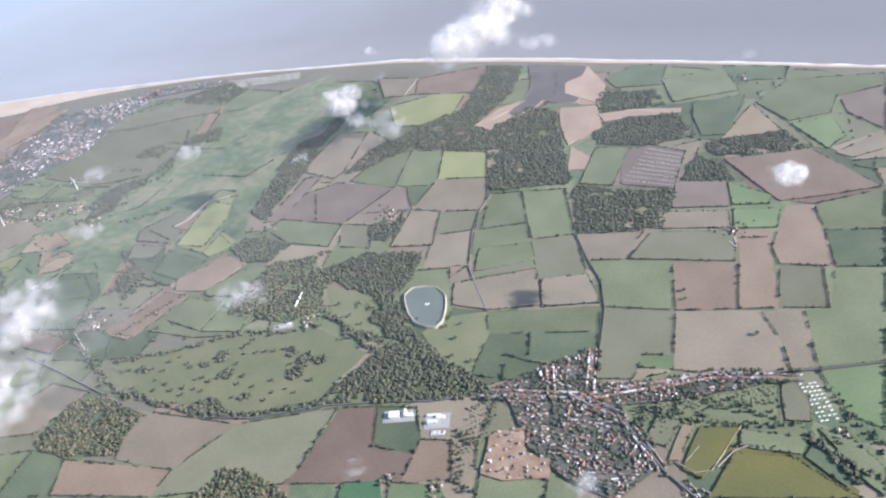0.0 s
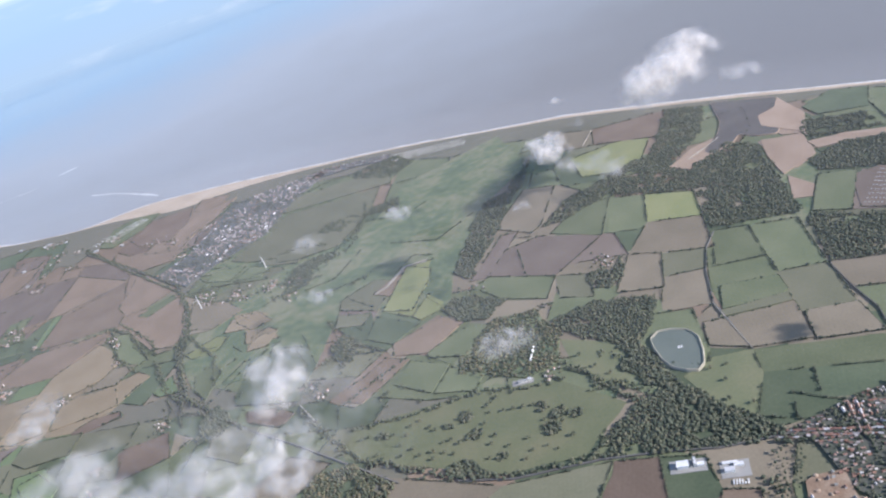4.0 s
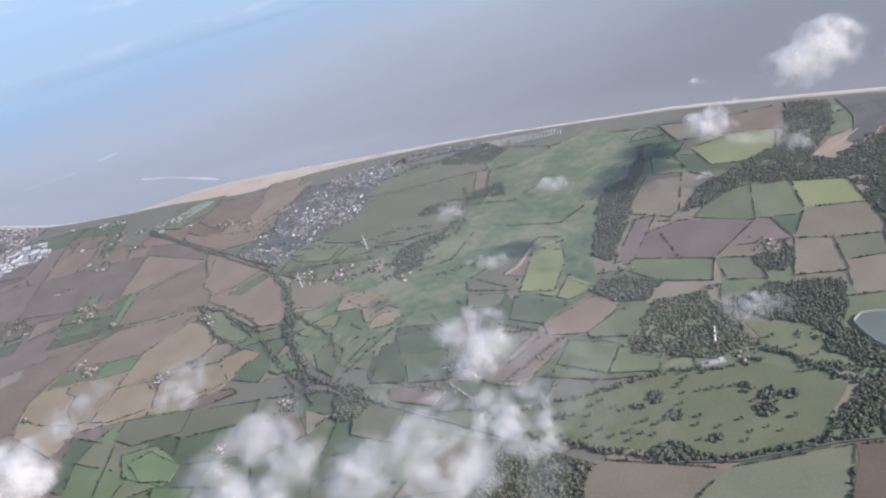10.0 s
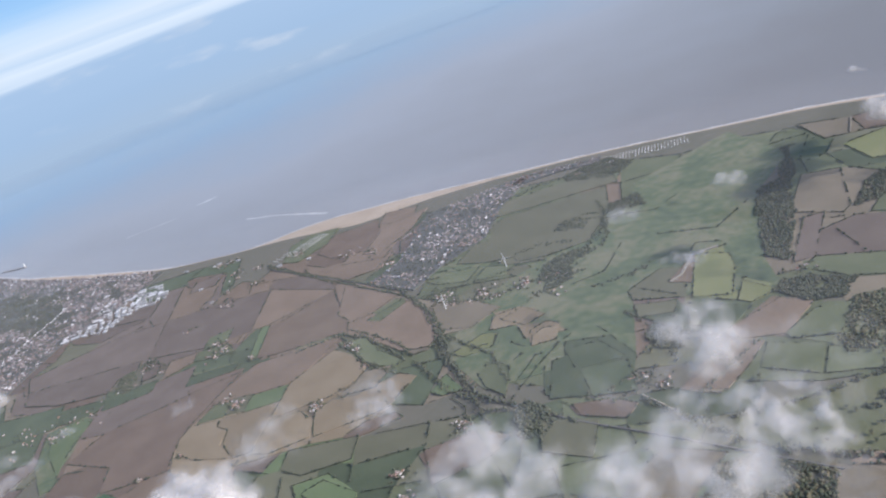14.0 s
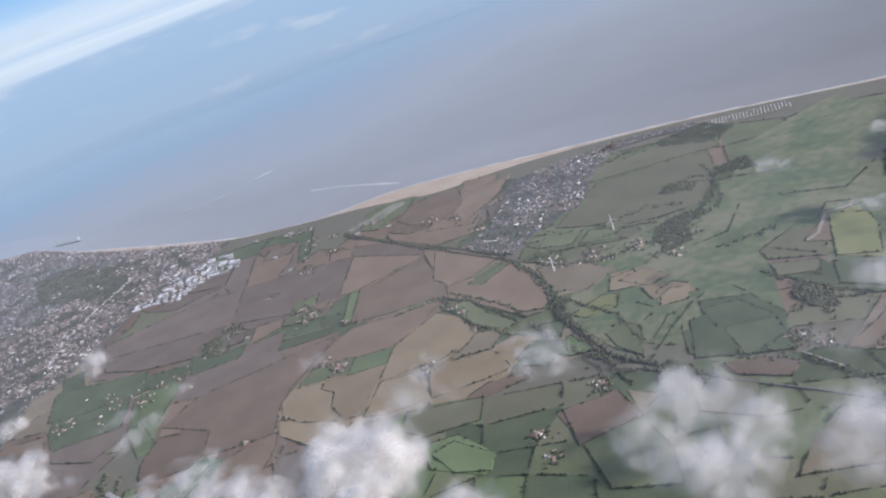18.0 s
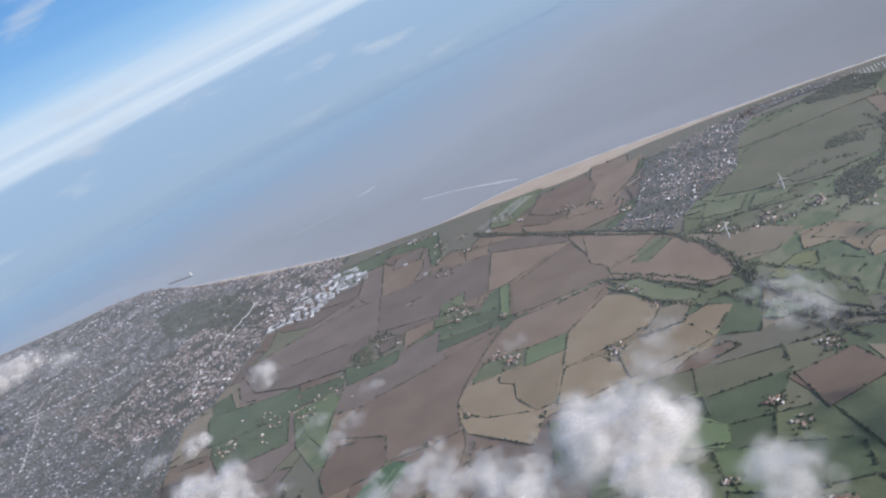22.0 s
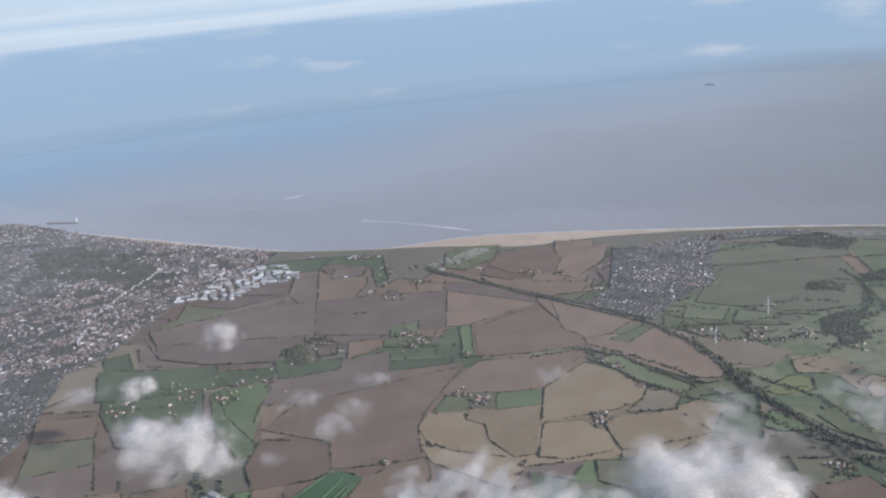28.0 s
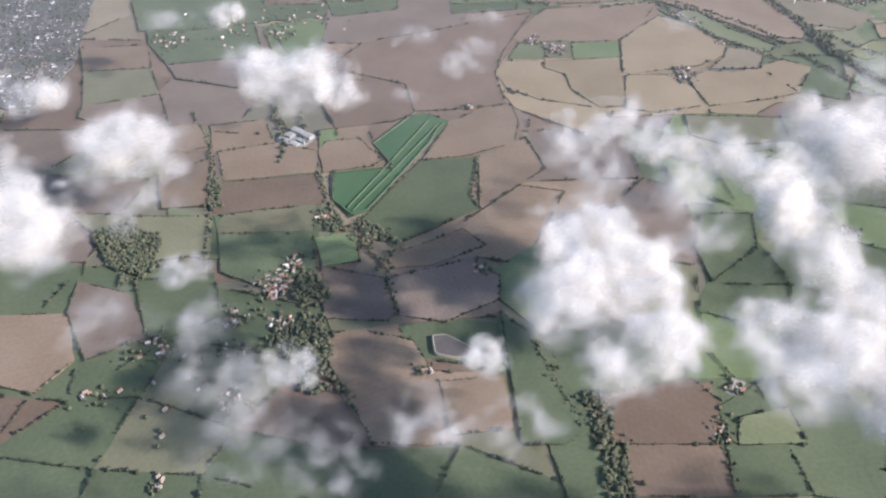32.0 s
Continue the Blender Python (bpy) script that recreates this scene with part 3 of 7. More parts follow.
field("lime", (-537, 752), (-493, 731), (-502, 861), (-540, 842))
field("lime", (-480, 721), (-460, 750), (-486, 775), (-493, 731))
field("fallow", (-595, 738), (-554, 697), (-544, 755), (-599, 768))
field("dark", (-554, 697), (-510, 671), (-480, 721), (-537, 752))
field("clay", (-459, 652), (-428, 708), (-463, 726), (-510, 671))
field("clay", (-551, 594), (-512, 597), (-482, 656), (-510, 671))
field("meadow", (-512, 597), (-439, 579), (-432, 629), (-482, 656))
field("meadow", (-439, 579), (-409, 580), (-377, 604), (-432, 629))
field("meadow", (-424, 630), (-395, 692), (-418, 700), (-459, 652))
field("meadow", (-811, 1095), (-639, 1138), (-627, 1206), (-811, 1165))
field("dark", (-808, 1009), (-675, 1017), (-657, 1125), (-811, 1095))
field("meadow", (-866, 965), (-808, 1009), (-821, 1050), (-873, 1005))
field("marsh", (-833, 929), (-756, 971), (-752, 1006), (-808, 1009), (-866, 965))
field("meadow", (-867, 889), (-812, 901), (-810, 933), (-854, 917))
field("dark", (-812, 901), (-759, 913), (-758, 955), (-803, 934))
field("stubble", (-373, 879), (-363, 895), (-356, 1002), (-400, 1007), (-425, 906))
field("fallow", (-414, 790), (-391, 889), (-413, 885), (-436, 786))
field("fallow", (-414, 790), (-333, 769), (-285, 842), (-363, 867), (-402, 846))
field("meadow", (-391, 739), (-338, 725), (-333, 769), (-414, 790), (-428, 771))
field("meadow", (-285, 842), (-280, 934), (-319, 928), (-348, 868))
field("stubble", (-919, 836), (-940, 842), (-965, 827), (-877, 768), (-850, 734), (-831, 741), (-833, 769), (-898, 885))
field("meadow", (-940, 842), (-919, 836), (-898, 885), (-949, 848))
field("stubble", (-965, 827), (-949, 848), (-898, 885), (-940, 918), (-974, 912), (-1001, 888))
field("clay", (-1095, 800), (-1047, 796), (-965, 827), (-1001, 888), (-1041, 948), (-1126, 898))
field("meadow", (-1106, 802), (-1095, 800), (-1126, 898), (-1134, 892))
field("clay", (-1049, 703), (-1004, 706), (-1003, 729), (-972, 763), (-965, 827), (-1060, 796), (-1089, 764), (-1105, 704))
field("sandy", (-998, 657), (-954, 651), (-912, 685), (-906, 710), (-963, 758), (-1003, 729))
field("sandy", (-1005, 571), (-924, 592), (-938, 635), (-954, 651), (-998, 657))
field("sandy", (-1114, 653), (-1111, 612), (-1087, 573), (-1008, 533), (-1005, 571), (-1041, 598), (-1049, 634), (-1068, 649), (-1075, 672), (-1103, 692))
field("meadow", (-1049, 677), (-1011, 665), (-1012, 709), (-1050, 692))
field("sandy", (-1049, 634), (-1041, 598), (-1005, 571), (-998, 657), (-1049, 677), (-1075, 672))
field("plough", (-1213, 701), (-1152, 678), (-1114, 679), (-1105, 704), (-1089, 764), (-1183, 749))
field("sandy", (-924, 592), (-886, 595), (-852, 627), (-831, 689), (-855, 701), (-908, 662), (-938, 635))
field("stubble", (-822, 775), (-796, 772), (-760, 810), (-898, 885))
field("stubble", (-728, 759), (-714, 773), (-710, 791), (-734, 802), (-748, 785))
field("stubble", (-707, 717), (-680, 714), (-677, 748), (-694, 758), (-710, 741))
field("meadow", (-732, 451), (-679, 450), (-689, 493), (-714, 536), (-760, 507))
field("stubble", (-714, 536), (-699, 563), (-728, 574))
field("plough", (-876, 588), (-853, 600), (-825, 615), (-835, 625), (-867, 617), (-886, 595))
field("plough", (-760, 507), (-714, 536), (-738, 578), (-789, 551))
field("bright", (-893, 495), (-841, 481), (-836, 507), (-879, 540), (-915, 528))
field("dark", (-676, 617), (-641, 604), (-594, 615), (-600, 658), (-641, 655), (-683, 657))
field("plough", (-641, 578), (-599, 569), (-589, 583), (-607, 596), (-650, 593))
field("meadow", (-743, 643), (-719, 630), (-722, 667), (-737, 692), (-747, 679))
field("lime", (-781, 711), (-749, 724), (-749, 751), (-768, 754), (-798, 721))
field("emerald", (-1202, 415), (-1184, 400), (-1174, 409), (-1140, 544), (-1170, 556), (-1195, 499), (-1168, 468), (-1213, 451))
field("clay", (-1106, 493), (-1072, 528), (-1102, 579), (-1140, 544), (-1150, 481))
field("dark", (-1143, 374), (-1092, 427), (-1101, 439), (-1106, 493), (-1150, 481), (-1175, 398))
field("clay", (-1092, 427), (-1072, 434), (-1068, 460), (-1051, 486), (-1072, 528), (-1106, 493))
field("clay", (-1086, 372), (-1051, 369), (-1046, 395), (-1033, 458), (-1068, 460), (-1106, 400), (-1145, 350))
field("fallow", (-1122, 299), (-1062, 317), (-1063, 333), (-1086, 372), (-1145, 350))
field("olive", (-1170, 298), (-1160, 284), (-1122, 299), (-1145, 350), (-1179, 329))
field("clay", (-1147, 245), (-1121, 216), (-1096, 229), (-1100, 262), (-1122, 299), (-1160, 284))
field("clay", (-1083, 231), (-1053, 245), (-1054, 271), (-1100, 262))
field("plough", (-1191, 601), (-1170, 556), (-1140, 544), (-1102, 579), (-1111, 612), (-1114, 653), (-1097, 735), (-1141, 770), (-1195, 639), (-1248, 609))
# brown field given the darker plough colour to paint in cloud shade
field("plough", (-981, 242), (-973, 200), (-923, 210), (-930, 252), (-932, 285), (-998, 264))
field("dark", (-925, 238), (-923, 210), (-884, 218), (-907, 289), (-929, 268))
field("dark", (-884, 218), (-850, 217), (-841, 269), (-874, 304), (-907, 289))
field("dark", (-1052, 280), (-1023, 234), (-1004, 191), (-973, 200), (-993, 240), (-1014, 269), (-1032, 308), (-1062, 317))
field("marsh", (-1063, 333), (-1032, 308), (-1033, 344), (-1046, 395), (-1073, 360))
field("fallow", (-1411, 1004), (-1335, 924), (-1277, 914), (-1284, 1030), (-1327, 1133), (-1443, 1110))
field("fallow", (-1530, 827), (-1487, 782), (-1428, 809), (-1334, 813), (-1315, 855), (-1335, 924), (-1411, 1004), (-1441, 985), (-1494, 931), (-1510, 900))
field("fallow", (-1301, 839), (-1254, 811), (-1209, 821), (-1248, 920), (-1277, 914), (-1335, 924))
field("plough", (-1370, 1075), (-1324, 1084), (-1327, 1133), (-1395, 1129))
field("clay", (-1248, 920), (-1225, 873), (-1154, 850), (-1134, 892), (-1161, 927), (-1189, 1049), (-1264, 1074), (-1284, 1030))
field("clay", (-1161, 927), (-1134, 892), (-1095, 900), (-1050, 982), (-1187, 1090), (-1189, 1049))
field("marsh", (-1324, 619), (-1271, 567), (-1256, 575), (-1301, 691), (-1323, 724), (-1370, 698))
field("fallow", (-1478, 653), (-1408, 577), (-1338, 569), (-1324, 619), (-1370, 698), (-1508, 707))
field("olive", (-1301, 728), (-1223, 756), (-1231, 787), (-1311, 767))
field("olive", (-1179, 763), (-1141, 770), (-1117, 784), (-1137, 788), (-1189, 785))
field("plough", (-1255, 587), (-1191, 601), (-1111, 612), (-1118, 689), (-1104, 756), (-1117, 784), (-1183, 749), (-1223, 756), (-1310, 719))
field("plough", (-1275, 605), (-1256, 575), (-1150, 619), (-1126, 635), (-1114, 679), (-1090, 748), (-1133, 769), (-1190, 742), (-1263, 713), (-1292, 685))
field("clay", (-1263, 600), (-1146, 637), (-1172, 722), (-1300, 681))
field("plough", (-1256, 552), (-1232, 517), (-1187, 535), (-1149, 566), (-1153, 602), (-1263, 600))
field("olive", (-1470, 515), (-1410, 547), (-1442, 593), (-1505, 576))
field("clay", (-1505, 576), (-1442, 593), (-1469, 639), (-1535, 621))
field("fallow", (-1463, 496), (-1382, 482), (-1378, 501), (-1410, 547), (-1470, 515))
field("clay", (-1361, 454), (-1321, 465), (-1351, 506), (-1382, 482))
field("clay", (-1324, 390), (-1290, 396), (-1321, 465), (-1361, 454))
field("clay", (-1315, 454), (-1268, 475), (-1298, 520), (-1341, 503))
field("clay", (-1302, 426), (-1220, 438), (-1235, 468), (-1315, 454))
field("fallow", (-1286, 382), (-1234, 404), (-1202, 415), (-1220, 438), (-1302, 426))
field("olive", (-1267, 337), (-1209, 347), (-1185, 371), (-1202, 415), (-1286, 382))
field("meadow", (-1298, 337), (-1267, 337), (-1286, 382), (-1324, 390))
field("clay", (-1213, 451), (-1182, 473), (-1207, 526), (-1245, 510))
field("clay", (-1350, 207), (-1318, 204), (-1309, 233), (-1336, 270), (-1379, 260))
field("fallow", (-1336, 270), (-1302, 234), (-1274, 259), (-1305, 295), (-1345, 299))
field("dark", (-1274, 259), (-1260, 261), (-1236, 286), (-1257, 324), (-1307, 306))
field("olive", (-941, 554), (-911, 542), (-862, 558), (-867, 593), (-945, 585))
field("dark", (-939, 407), (-929, 374), (-898, 414), (-899, 453), (-935, 447))
field("reeds", (-168, 1007), (-136, 1028), (-121, 1039), (-145, 1052), (-178, 1030), (-204, 986))
field("reeds", (-67, 1017), (-45, 1012), (-34, 1047), (-54, 1121), (-79, 1086), (-87, 1060))
field("reeds", (-84, 959), (-76, 920), (-62, 921), (-38, 949), (-45, 1012), (-97, 1011))
field("reeds", (-77, 848), (-58, 847), (-51, 873), (-75, 905))
field("reeds", (-7, 965), (58, 966), (59, 978), (-6, 989), (-42, 962))
field("meadow", (-845, 890), (-749, 885), (-789, 910), (-863, 912))
field("sandy", (-743, 768), (-714, 760), (-710, 791), (-734, 802), (-764, 799))
field("sandy", (-713, 727), (-667, 730), (-686, 753), (-728, 759))
field("stubble", (-518, 581), (-497, 614), (-482, 656), (-498, 656), (-551, 594))
field("stubble", (-498, 656), (-457, 674), (-428, 708), (-444, 722), (-510, 671))
field("dark", (-554, 697), (-526, 696), (-553, 755), (-607, 745))
field("bright", (-1236, 484), (-1220, 488), (-1232, 517), (-1245, 510))
field("fallow", (-1302, 426), (-1235, 468), (-1321, 465))
field("dark", (-1290, 396), (-1250, 404), (-1213, 422), (-1235, 468), (-1302, 426))
field("dark", (-1267, 337), (-1234, 346), (-1195, 359), (-1213, 422), (-1250, 404), (-1286, 382))
field("olive", (-1363, 349), (-1298, 337), (-1267, 337), (-1286, 382), (-1394, 368))
field("marsh", (-415, 614), (-345, 595), (-316, 611), (-317, 649), (-348, 706), (-394, 702), (-424, 630))
field("olive", (-842, 1003), (-773, 925), (-717, 916), (-706, 1015), (-829, 1096))
field("sandy", (-743, 768), (-714, 773), (-710, 791), (-734, 802), (-756, 786))
field("sandy", (-707, 717), (-680, 714), (-677, 748), (-694, 758), (-710, 741))
field("meadow", (-743, 643), (-719, 630), (-718, 654), (-728, 691), (-751, 690))
field("dark", (-662, 638), (-633, 614), (-593, 628), (-592, 663), (-619, 704), (-666, 706))
field("olive", (-599, 768), (-544, 755), (-539, 821), (-571, 829), (-605, 790))
field("dark", (-1469, 639), (-1430, 602), (-1344, 633), (-1382, 706), (-1508, 707))
field("dark", (-1456, 718), (-1382, 706), (-1323, 724), (-1289, 752), (-1320, 760), (-1486, 734))
field("fallow", (-18, 806), (36, 788), (55, 866), (16, 890), (-14, 878))
field("plough", (-1383, 1097), (-1331, 1100), (-1338, 1136), (-1402, 1147), (-1415, 1135))
field("clay", (-1341, 941), (-1305, 971), (-1305, 1046), (-1323, 1102), (-1383, 1097), (-1410, 1121))
field("fallow", (-1311, 844), (-1248, 920), (-1218, 945), (-1205, 981), (-1255, 1018), (-1305, 971), (-1352, 927))
field("clay", (-1202, 970), (-1184, 870), (-1154, 850), (-1161, 927), (-1189, 1049), (-1231, 1048))
field("fallow", (-1161, 927), (-1130, 937), (-1113, 905), (-1041, 948), (-1050, 982), (-1070, 998), (-1132, 1044), (-1189, 1049))
field("clay", (-1109, 867), (-1084, 790), (-1037, 813), (-987, 823), (-988, 840), (-1013, 887), (-1041, 948), (-1113, 905))
field("clay", (-1001, 888), (-959, 890), (-940, 918), (-999, 965), (-1050, 982))
field("clay", (-987, 823), (-973, 818), (-919, 836), (-937, 854), (-959, 890), (-992, 883))
field("meadow", (-919, 836), (-902, 866), (-898, 885), (-919, 889), (-944, 862))
field("fallow", (-1487, 782), (-1414, 768), (-1327, 777), (-1334, 813), (-1311, 825), (-1356, 938), (-1436, 888), (-1521, 829))
field("olive", (-1540, 917), (-1552, 874), (-1487, 910), (-1470, 948), (-1540, 963), (-1561, 978))
field("dark", (-1516, 713), (-1486, 734), (-1539, 796), (-1564, 781))
field("fallow", (-1299, 669), (-1240, 674), (-1162, 697), (-1167, 757), (-1179, 763), (-1198, 809), (-1241, 784), (-1314, 747))
field("clay", (-1241, 784), (-1209, 821), (-1215, 845), (-1258, 836))
field("fallow", (-1281, 792), (-1260, 800), (-1270, 828), (-1292, 820))
field("dark", (-1269, 752), (-1240, 763), (-1248, 785), (-1279, 779))
field("meadow", (-1211, 865), (-1184, 870), (-1190, 908), (-1222, 906))
field("meadow", (-1209, 821), (-1171, 822), (-1146, 832), (-1173, 858), (-1215, 845))
field("meadow", (-1179, 763), (-1117, 784), (-1125, 798), (-1189, 785))
field("meadow", (-1112, 814), (-1099, 825), (-1126, 898))
field("meadow", (-1033, 798), (-973, 818), (-978, 833), (-1037, 813))
field("plough", (-1168, 739), (-1162, 697), (-1105, 704), (-1104, 756), (-1102, 778), (-1167, 757))
field("sandy", (-1105, 704), (-1037, 730), (-1003, 729), (-982, 777), (-973, 818), (-1023, 805), (-1089, 764))
field("meadow", (-999, 1118), (-977, 1128), (-984, 1174), (-1005, 1164))
field("clay", (-1037, 1115), (-984, 1174), (-989, 1241), (-1051, 1244))
field("plough", (-1138, 1121), (-1115, 1086), (-1085, 1105), (-1095, 1173), (-1144, 1178))
field("clay", (-1097, 1076), (-1135, 1061), (-1105, 1025), (-1050, 982), (-981, 1006), (-976, 1053), (-1036, 1064), (-1037, 1115), (-1083, 1147))
field("meadow", (-932, 738), (-924, 753), (-934, 780), (-948, 763))

surveyed = len(drawn)
field("fallow", (-1432, 960), (-1357, 976), (-1311, 857), (-1515, 822), (-1554, 867))
field("fallow", (-1357, 976), (-1284, 999), (-1176, 1014), (-1146, 881), (-1218, 857), (-1311, 857))
field("fallow", (-1383, 1116), (-1337, 1141), (-1324, 1086), (-1373, 1076))
field("plough", (-1138, 1153), (-1058, 1199), (-1051, 1064), (-1097, 1055), (-1142, 1083))
field("clay", (-1058, 1199), (-987, 1170), (-986, 1041), (-1064, 1049))
field("clay", (-1176, 1014), (-1042, 963), (-1116, 893), (-1146, 881))
field("clay", (-1111, 879), (-1041, 959), (-997, 875), (-976, 856), (-970, 824), (-1032, 805), (-1088, 794))
field("bright", (-1129, 885), (-1116, 887), (-1093, 796), (-1107, 801))
field("clay", (-1025, 964), (-972, 937), (-917, 908), (-944, 863), (-976, 853), (-1001, 874))
field("clay", (-975, 845), (-944, 860), (-927, 833), (-902, 886), (-846, 831), (-826, 769), (-833, 747), (-867, 747), (-901, 774), (-964, 814))
field("meadow", (-946, 842), (-910, 884), (-899, 876), (-924, 834))
field("stubble", (-851, 838), (-803, 839), (-763, 806), (-792, 771), (-820, 770))
field("sandy", (-762, 789), (-732, 802), (-709, 772), (-733, 760), (-760, 759))
field("clay", (-1094, 761), (-1085, 781), (-1037, 795), (-973, 812), (-982, 772), (-999, 733), (-1012, 717), (-1102, 698), (-1111, 710))
field("meadow", (-1102, 696), (-1079, 702), (-1073, 669), (-1108, 662))
field("olive", (-1079, 704), (-1053, 710), (-1047, 675), (-1072, 670))
field("bright", (-1052, 705), (-1007, 716), (-1004, 684), (-1046, 672))
field("sandy", (-1112, 658), (-1077, 664), (-1073, 650), (-1054, 640), (-1047, 613), (-1023, 586), (-1071, 592), (-1099, 606), (-1115, 633))
field("sandy", (-1074, 664), (-1004, 681), (-996, 592), (-1015, 585), (-1043, 614), (-1051, 640), (-1071, 650))
field("sandy", (-1005, 718), (-970, 781), (-936, 759), (-906, 724), (-909, 703), (-930, 677), (-987, 653), (-999, 651))
field("meadow", (-971, 796), (-932, 798), (-901, 760), (-859, 728), (-865, 715), (-907, 732), (-936, 764))
field("sandy", (-997, 647), (-961, 654), (-936, 630), (-929, 603), (-968, 585), (-994, 587))
field("sandy", (-941, 651), (-927, 665), (-874, 675), (-847, 638), (-875, 622), (-924, 603), (-935, 630))
field("stubble", (-905, 716), (-870, 720), (-877, 679), (-921, 672), (-908, 698))
field("plough", (-1255, 676), (-1193, 711), (-1146, 743), (-1099, 769), (-1115, 676), (-1115, 633), (-1097, 581), (-1127, 565), (-1173, 554), (-1192, 600), (-1273, 619))
field("bright", (-1362, 702), (-1321, 720), (-1305, 713), (-1289, 640), (-1269, 596), (-1325, 646))
field("dark", (-1545, 744), (-1477, 750), (-1396, 763), (-1366, 708), (-1435, 679), (-1494, 667))
field("dark", (-1330, 780), (-1292, 771), (-1248, 788), (-1241, 757), (-1302, 729))
field("dark", (-1188, 779), (-1117, 794), (-1116, 775), (-1181, 754))
field("meadow", (-1219, 886), (-1187, 902), (-1178, 865), (-1209, 849))
field("clay", (-1139, 538), (-1119, 566), (-1093, 580), (-1081, 550), (-1081, 518), (-1115, 493), (-1149, 481))
field("clay", (-1236, 480), (-1234, 495), (-1208, 504), (-1181, 476), (-1185, 467), (-1221, 451))
field("clay", (-1317, 465), (-1271, 487), (-1237, 480), (-1224, 451), (-1295, 427))
field("plough", (-1308, 421), (-1223, 449), (-1207, 412), (-1285, 385))
field("clay", (-1390, 492), (-1352, 504), (-1325, 472), (-1358, 457))
field("clay", (-1350, 425), (-1319, 455), (-1292, 395), (-1327, 385))
field("olive", (-1346, 372), (-1285, 383), (-1269, 344), (-1310, 324))
field("dark", (-1283, 382), (-1206, 409), (-1208, 382), (-1189, 342), (-1260, 344))
field("bright", (-1202, 372), (-1176, 384), (-1163, 353), (-1186, 343))
field("clay", (-1150, 357), (-1100, 400), (-1081, 385), (-1114, 357), (-1146, 347))
field("fallow", (-1188, 336), (-1146, 344), (-1130, 301), (-1169, 297))
field("meadow", (-757, 674), (-738, 690), (-722, 675), (-717, 625), (-742, 645))
field("dark", (-676, 672), (-658, 681), (-643, 644), (-632, 605), (-670, 609))
field("dark", (-665, 690), (-631, 698), (-601, 661), (-649, 651))
field("dark", (-645, 648), (-600, 657), (-588, 602), (-629, 604))
field("olive", (-679, 580), (-621, 567), (-622, 517), (-667, 532))
field("plough", (-648, 595), (-613, 595), (-587, 584), (-596, 564), (-637, 576))
field("olive", (-597, 757), (-552, 750), (-555, 728), (-592, 729))
field("dark", (-541, 740), (-482, 714), (-505, 681), (-541, 697))
field("clay", (-562, 793), (-534, 848), (-498, 857), (-531, 851), (-538, 783))
field("lime", (-532, 849), (-496, 834), (-492, 803), (-498, 743), (-537, 752))
field("lime", (-486, 767), (-457, 738), (-482, 721), (-494, 730))
field("clay", (-504, 681), (-456, 720), (-428, 704), (-458, 656), (-497, 659))
field("clay", (-522, 629), (-506, 656), (-477, 650), (-490, 620), (-511, 585), (-552, 594))
field("meadow", (-475, 646), (-429, 632), (-438, 589), (-483, 609))
field("meadow", (-427, 627), (-388, 608), (-393, 585), (-435, 588))
field("meadow", (-458, 656), (-430, 690), (-396, 693), (-414, 642), (-454, 647))
field("sandy", (-751, 779), (-728, 800), (-697, 774), (-718, 757))
field("sandy", (-705, 728), (-696, 743), (-677, 742), (-677, 715), (-704, 710))
field("bright", (-804, 651), (-794, 682), (-766, 647), (-789, 642))
field("plough", (-784, 556), (-737, 575), (-713, 536), (-763, 506))
field("bright", (-899, 515), (-881, 530), (-837, 508), (-836, 486), (-868, 487))
field("clay", (-1161, 278), (-1140, 289), (-1110, 287), (-1088, 260), (-1073, 214), (-1112, 207), (-1154, 259))
field("clay", (-1086, 257), (-1050, 268), (-1039, 232), (-1071, 221))
field("fallow", (-1140, 339), (-1094, 365), (-1067, 355), (-1063, 332), (-1093, 306), (-1122, 306))
field("fallow", (-1187, 343), (-1142, 339), (-1125, 310), (-1129, 300), (-1168, 295))
field("plough", (-996, 263), (-944, 286), (-928, 272), (-931, 241), (-992, 230))
field("dark", (-1060, 321), (-1040, 305), (-1015, 260), (-997, 240), (-1010, 226), (-1033, 222), (-1045, 267))
field("meadow", (-918, 262), (-891, 275), (-884, 250), (-919, 243))
field("olive", (-1278, 385), (-1214, 410), (-1205, 379), (-1273, 365))
field("dark", (-1272, 364), (-1205, 376), (-1189, 338), (-1220, 316), (-1253, 325))
field("olive", (-832, 1151), (-709, 1183), (-649, 1183), (-636, 1134), (-835, 1096))
field("olive", (-803, 1092), (-652, 1124), (-641, 1034), (-663, 944), (-719, 925), (-756, 927), (-761, 942), (-806, 945), (-848, 960), (-818, 1062))
field("meadow", (-859, 939), (-810, 933), (-819, 898), (-864, 907))
field("meadow", (-800, 930), (-761, 919), (-767, 894), (-809, 895))
field("meadow", (-837, 1040), (-812, 1043), (-814, 1017), (-840, 1014))
field("plough", (-1131, 1191), (-1058, 1219), (-1031, 1152), (-1039, 1086), (-1099, 1088), (-1137, 1120))
field("clay", (-1030, 1166), (-965, 1221), (-969, 1137), (-1003, 1056), (-1034, 1087))
field("meadow", (-1220, 1190), (-1192, 1226), (-1138, 1226), (-1137, 1161), (-1169, 1106), (-1204, 1116))
field("stubble", (-855, 846), (-802, 843), (-757, 810), (-786, 774), (-825, 780))
field("reeds", (-58, 1142), (-33, 1071), (-40, 1003), (-49, 1020), (-86, 1056), (-88, 1094), (-65, 1110))
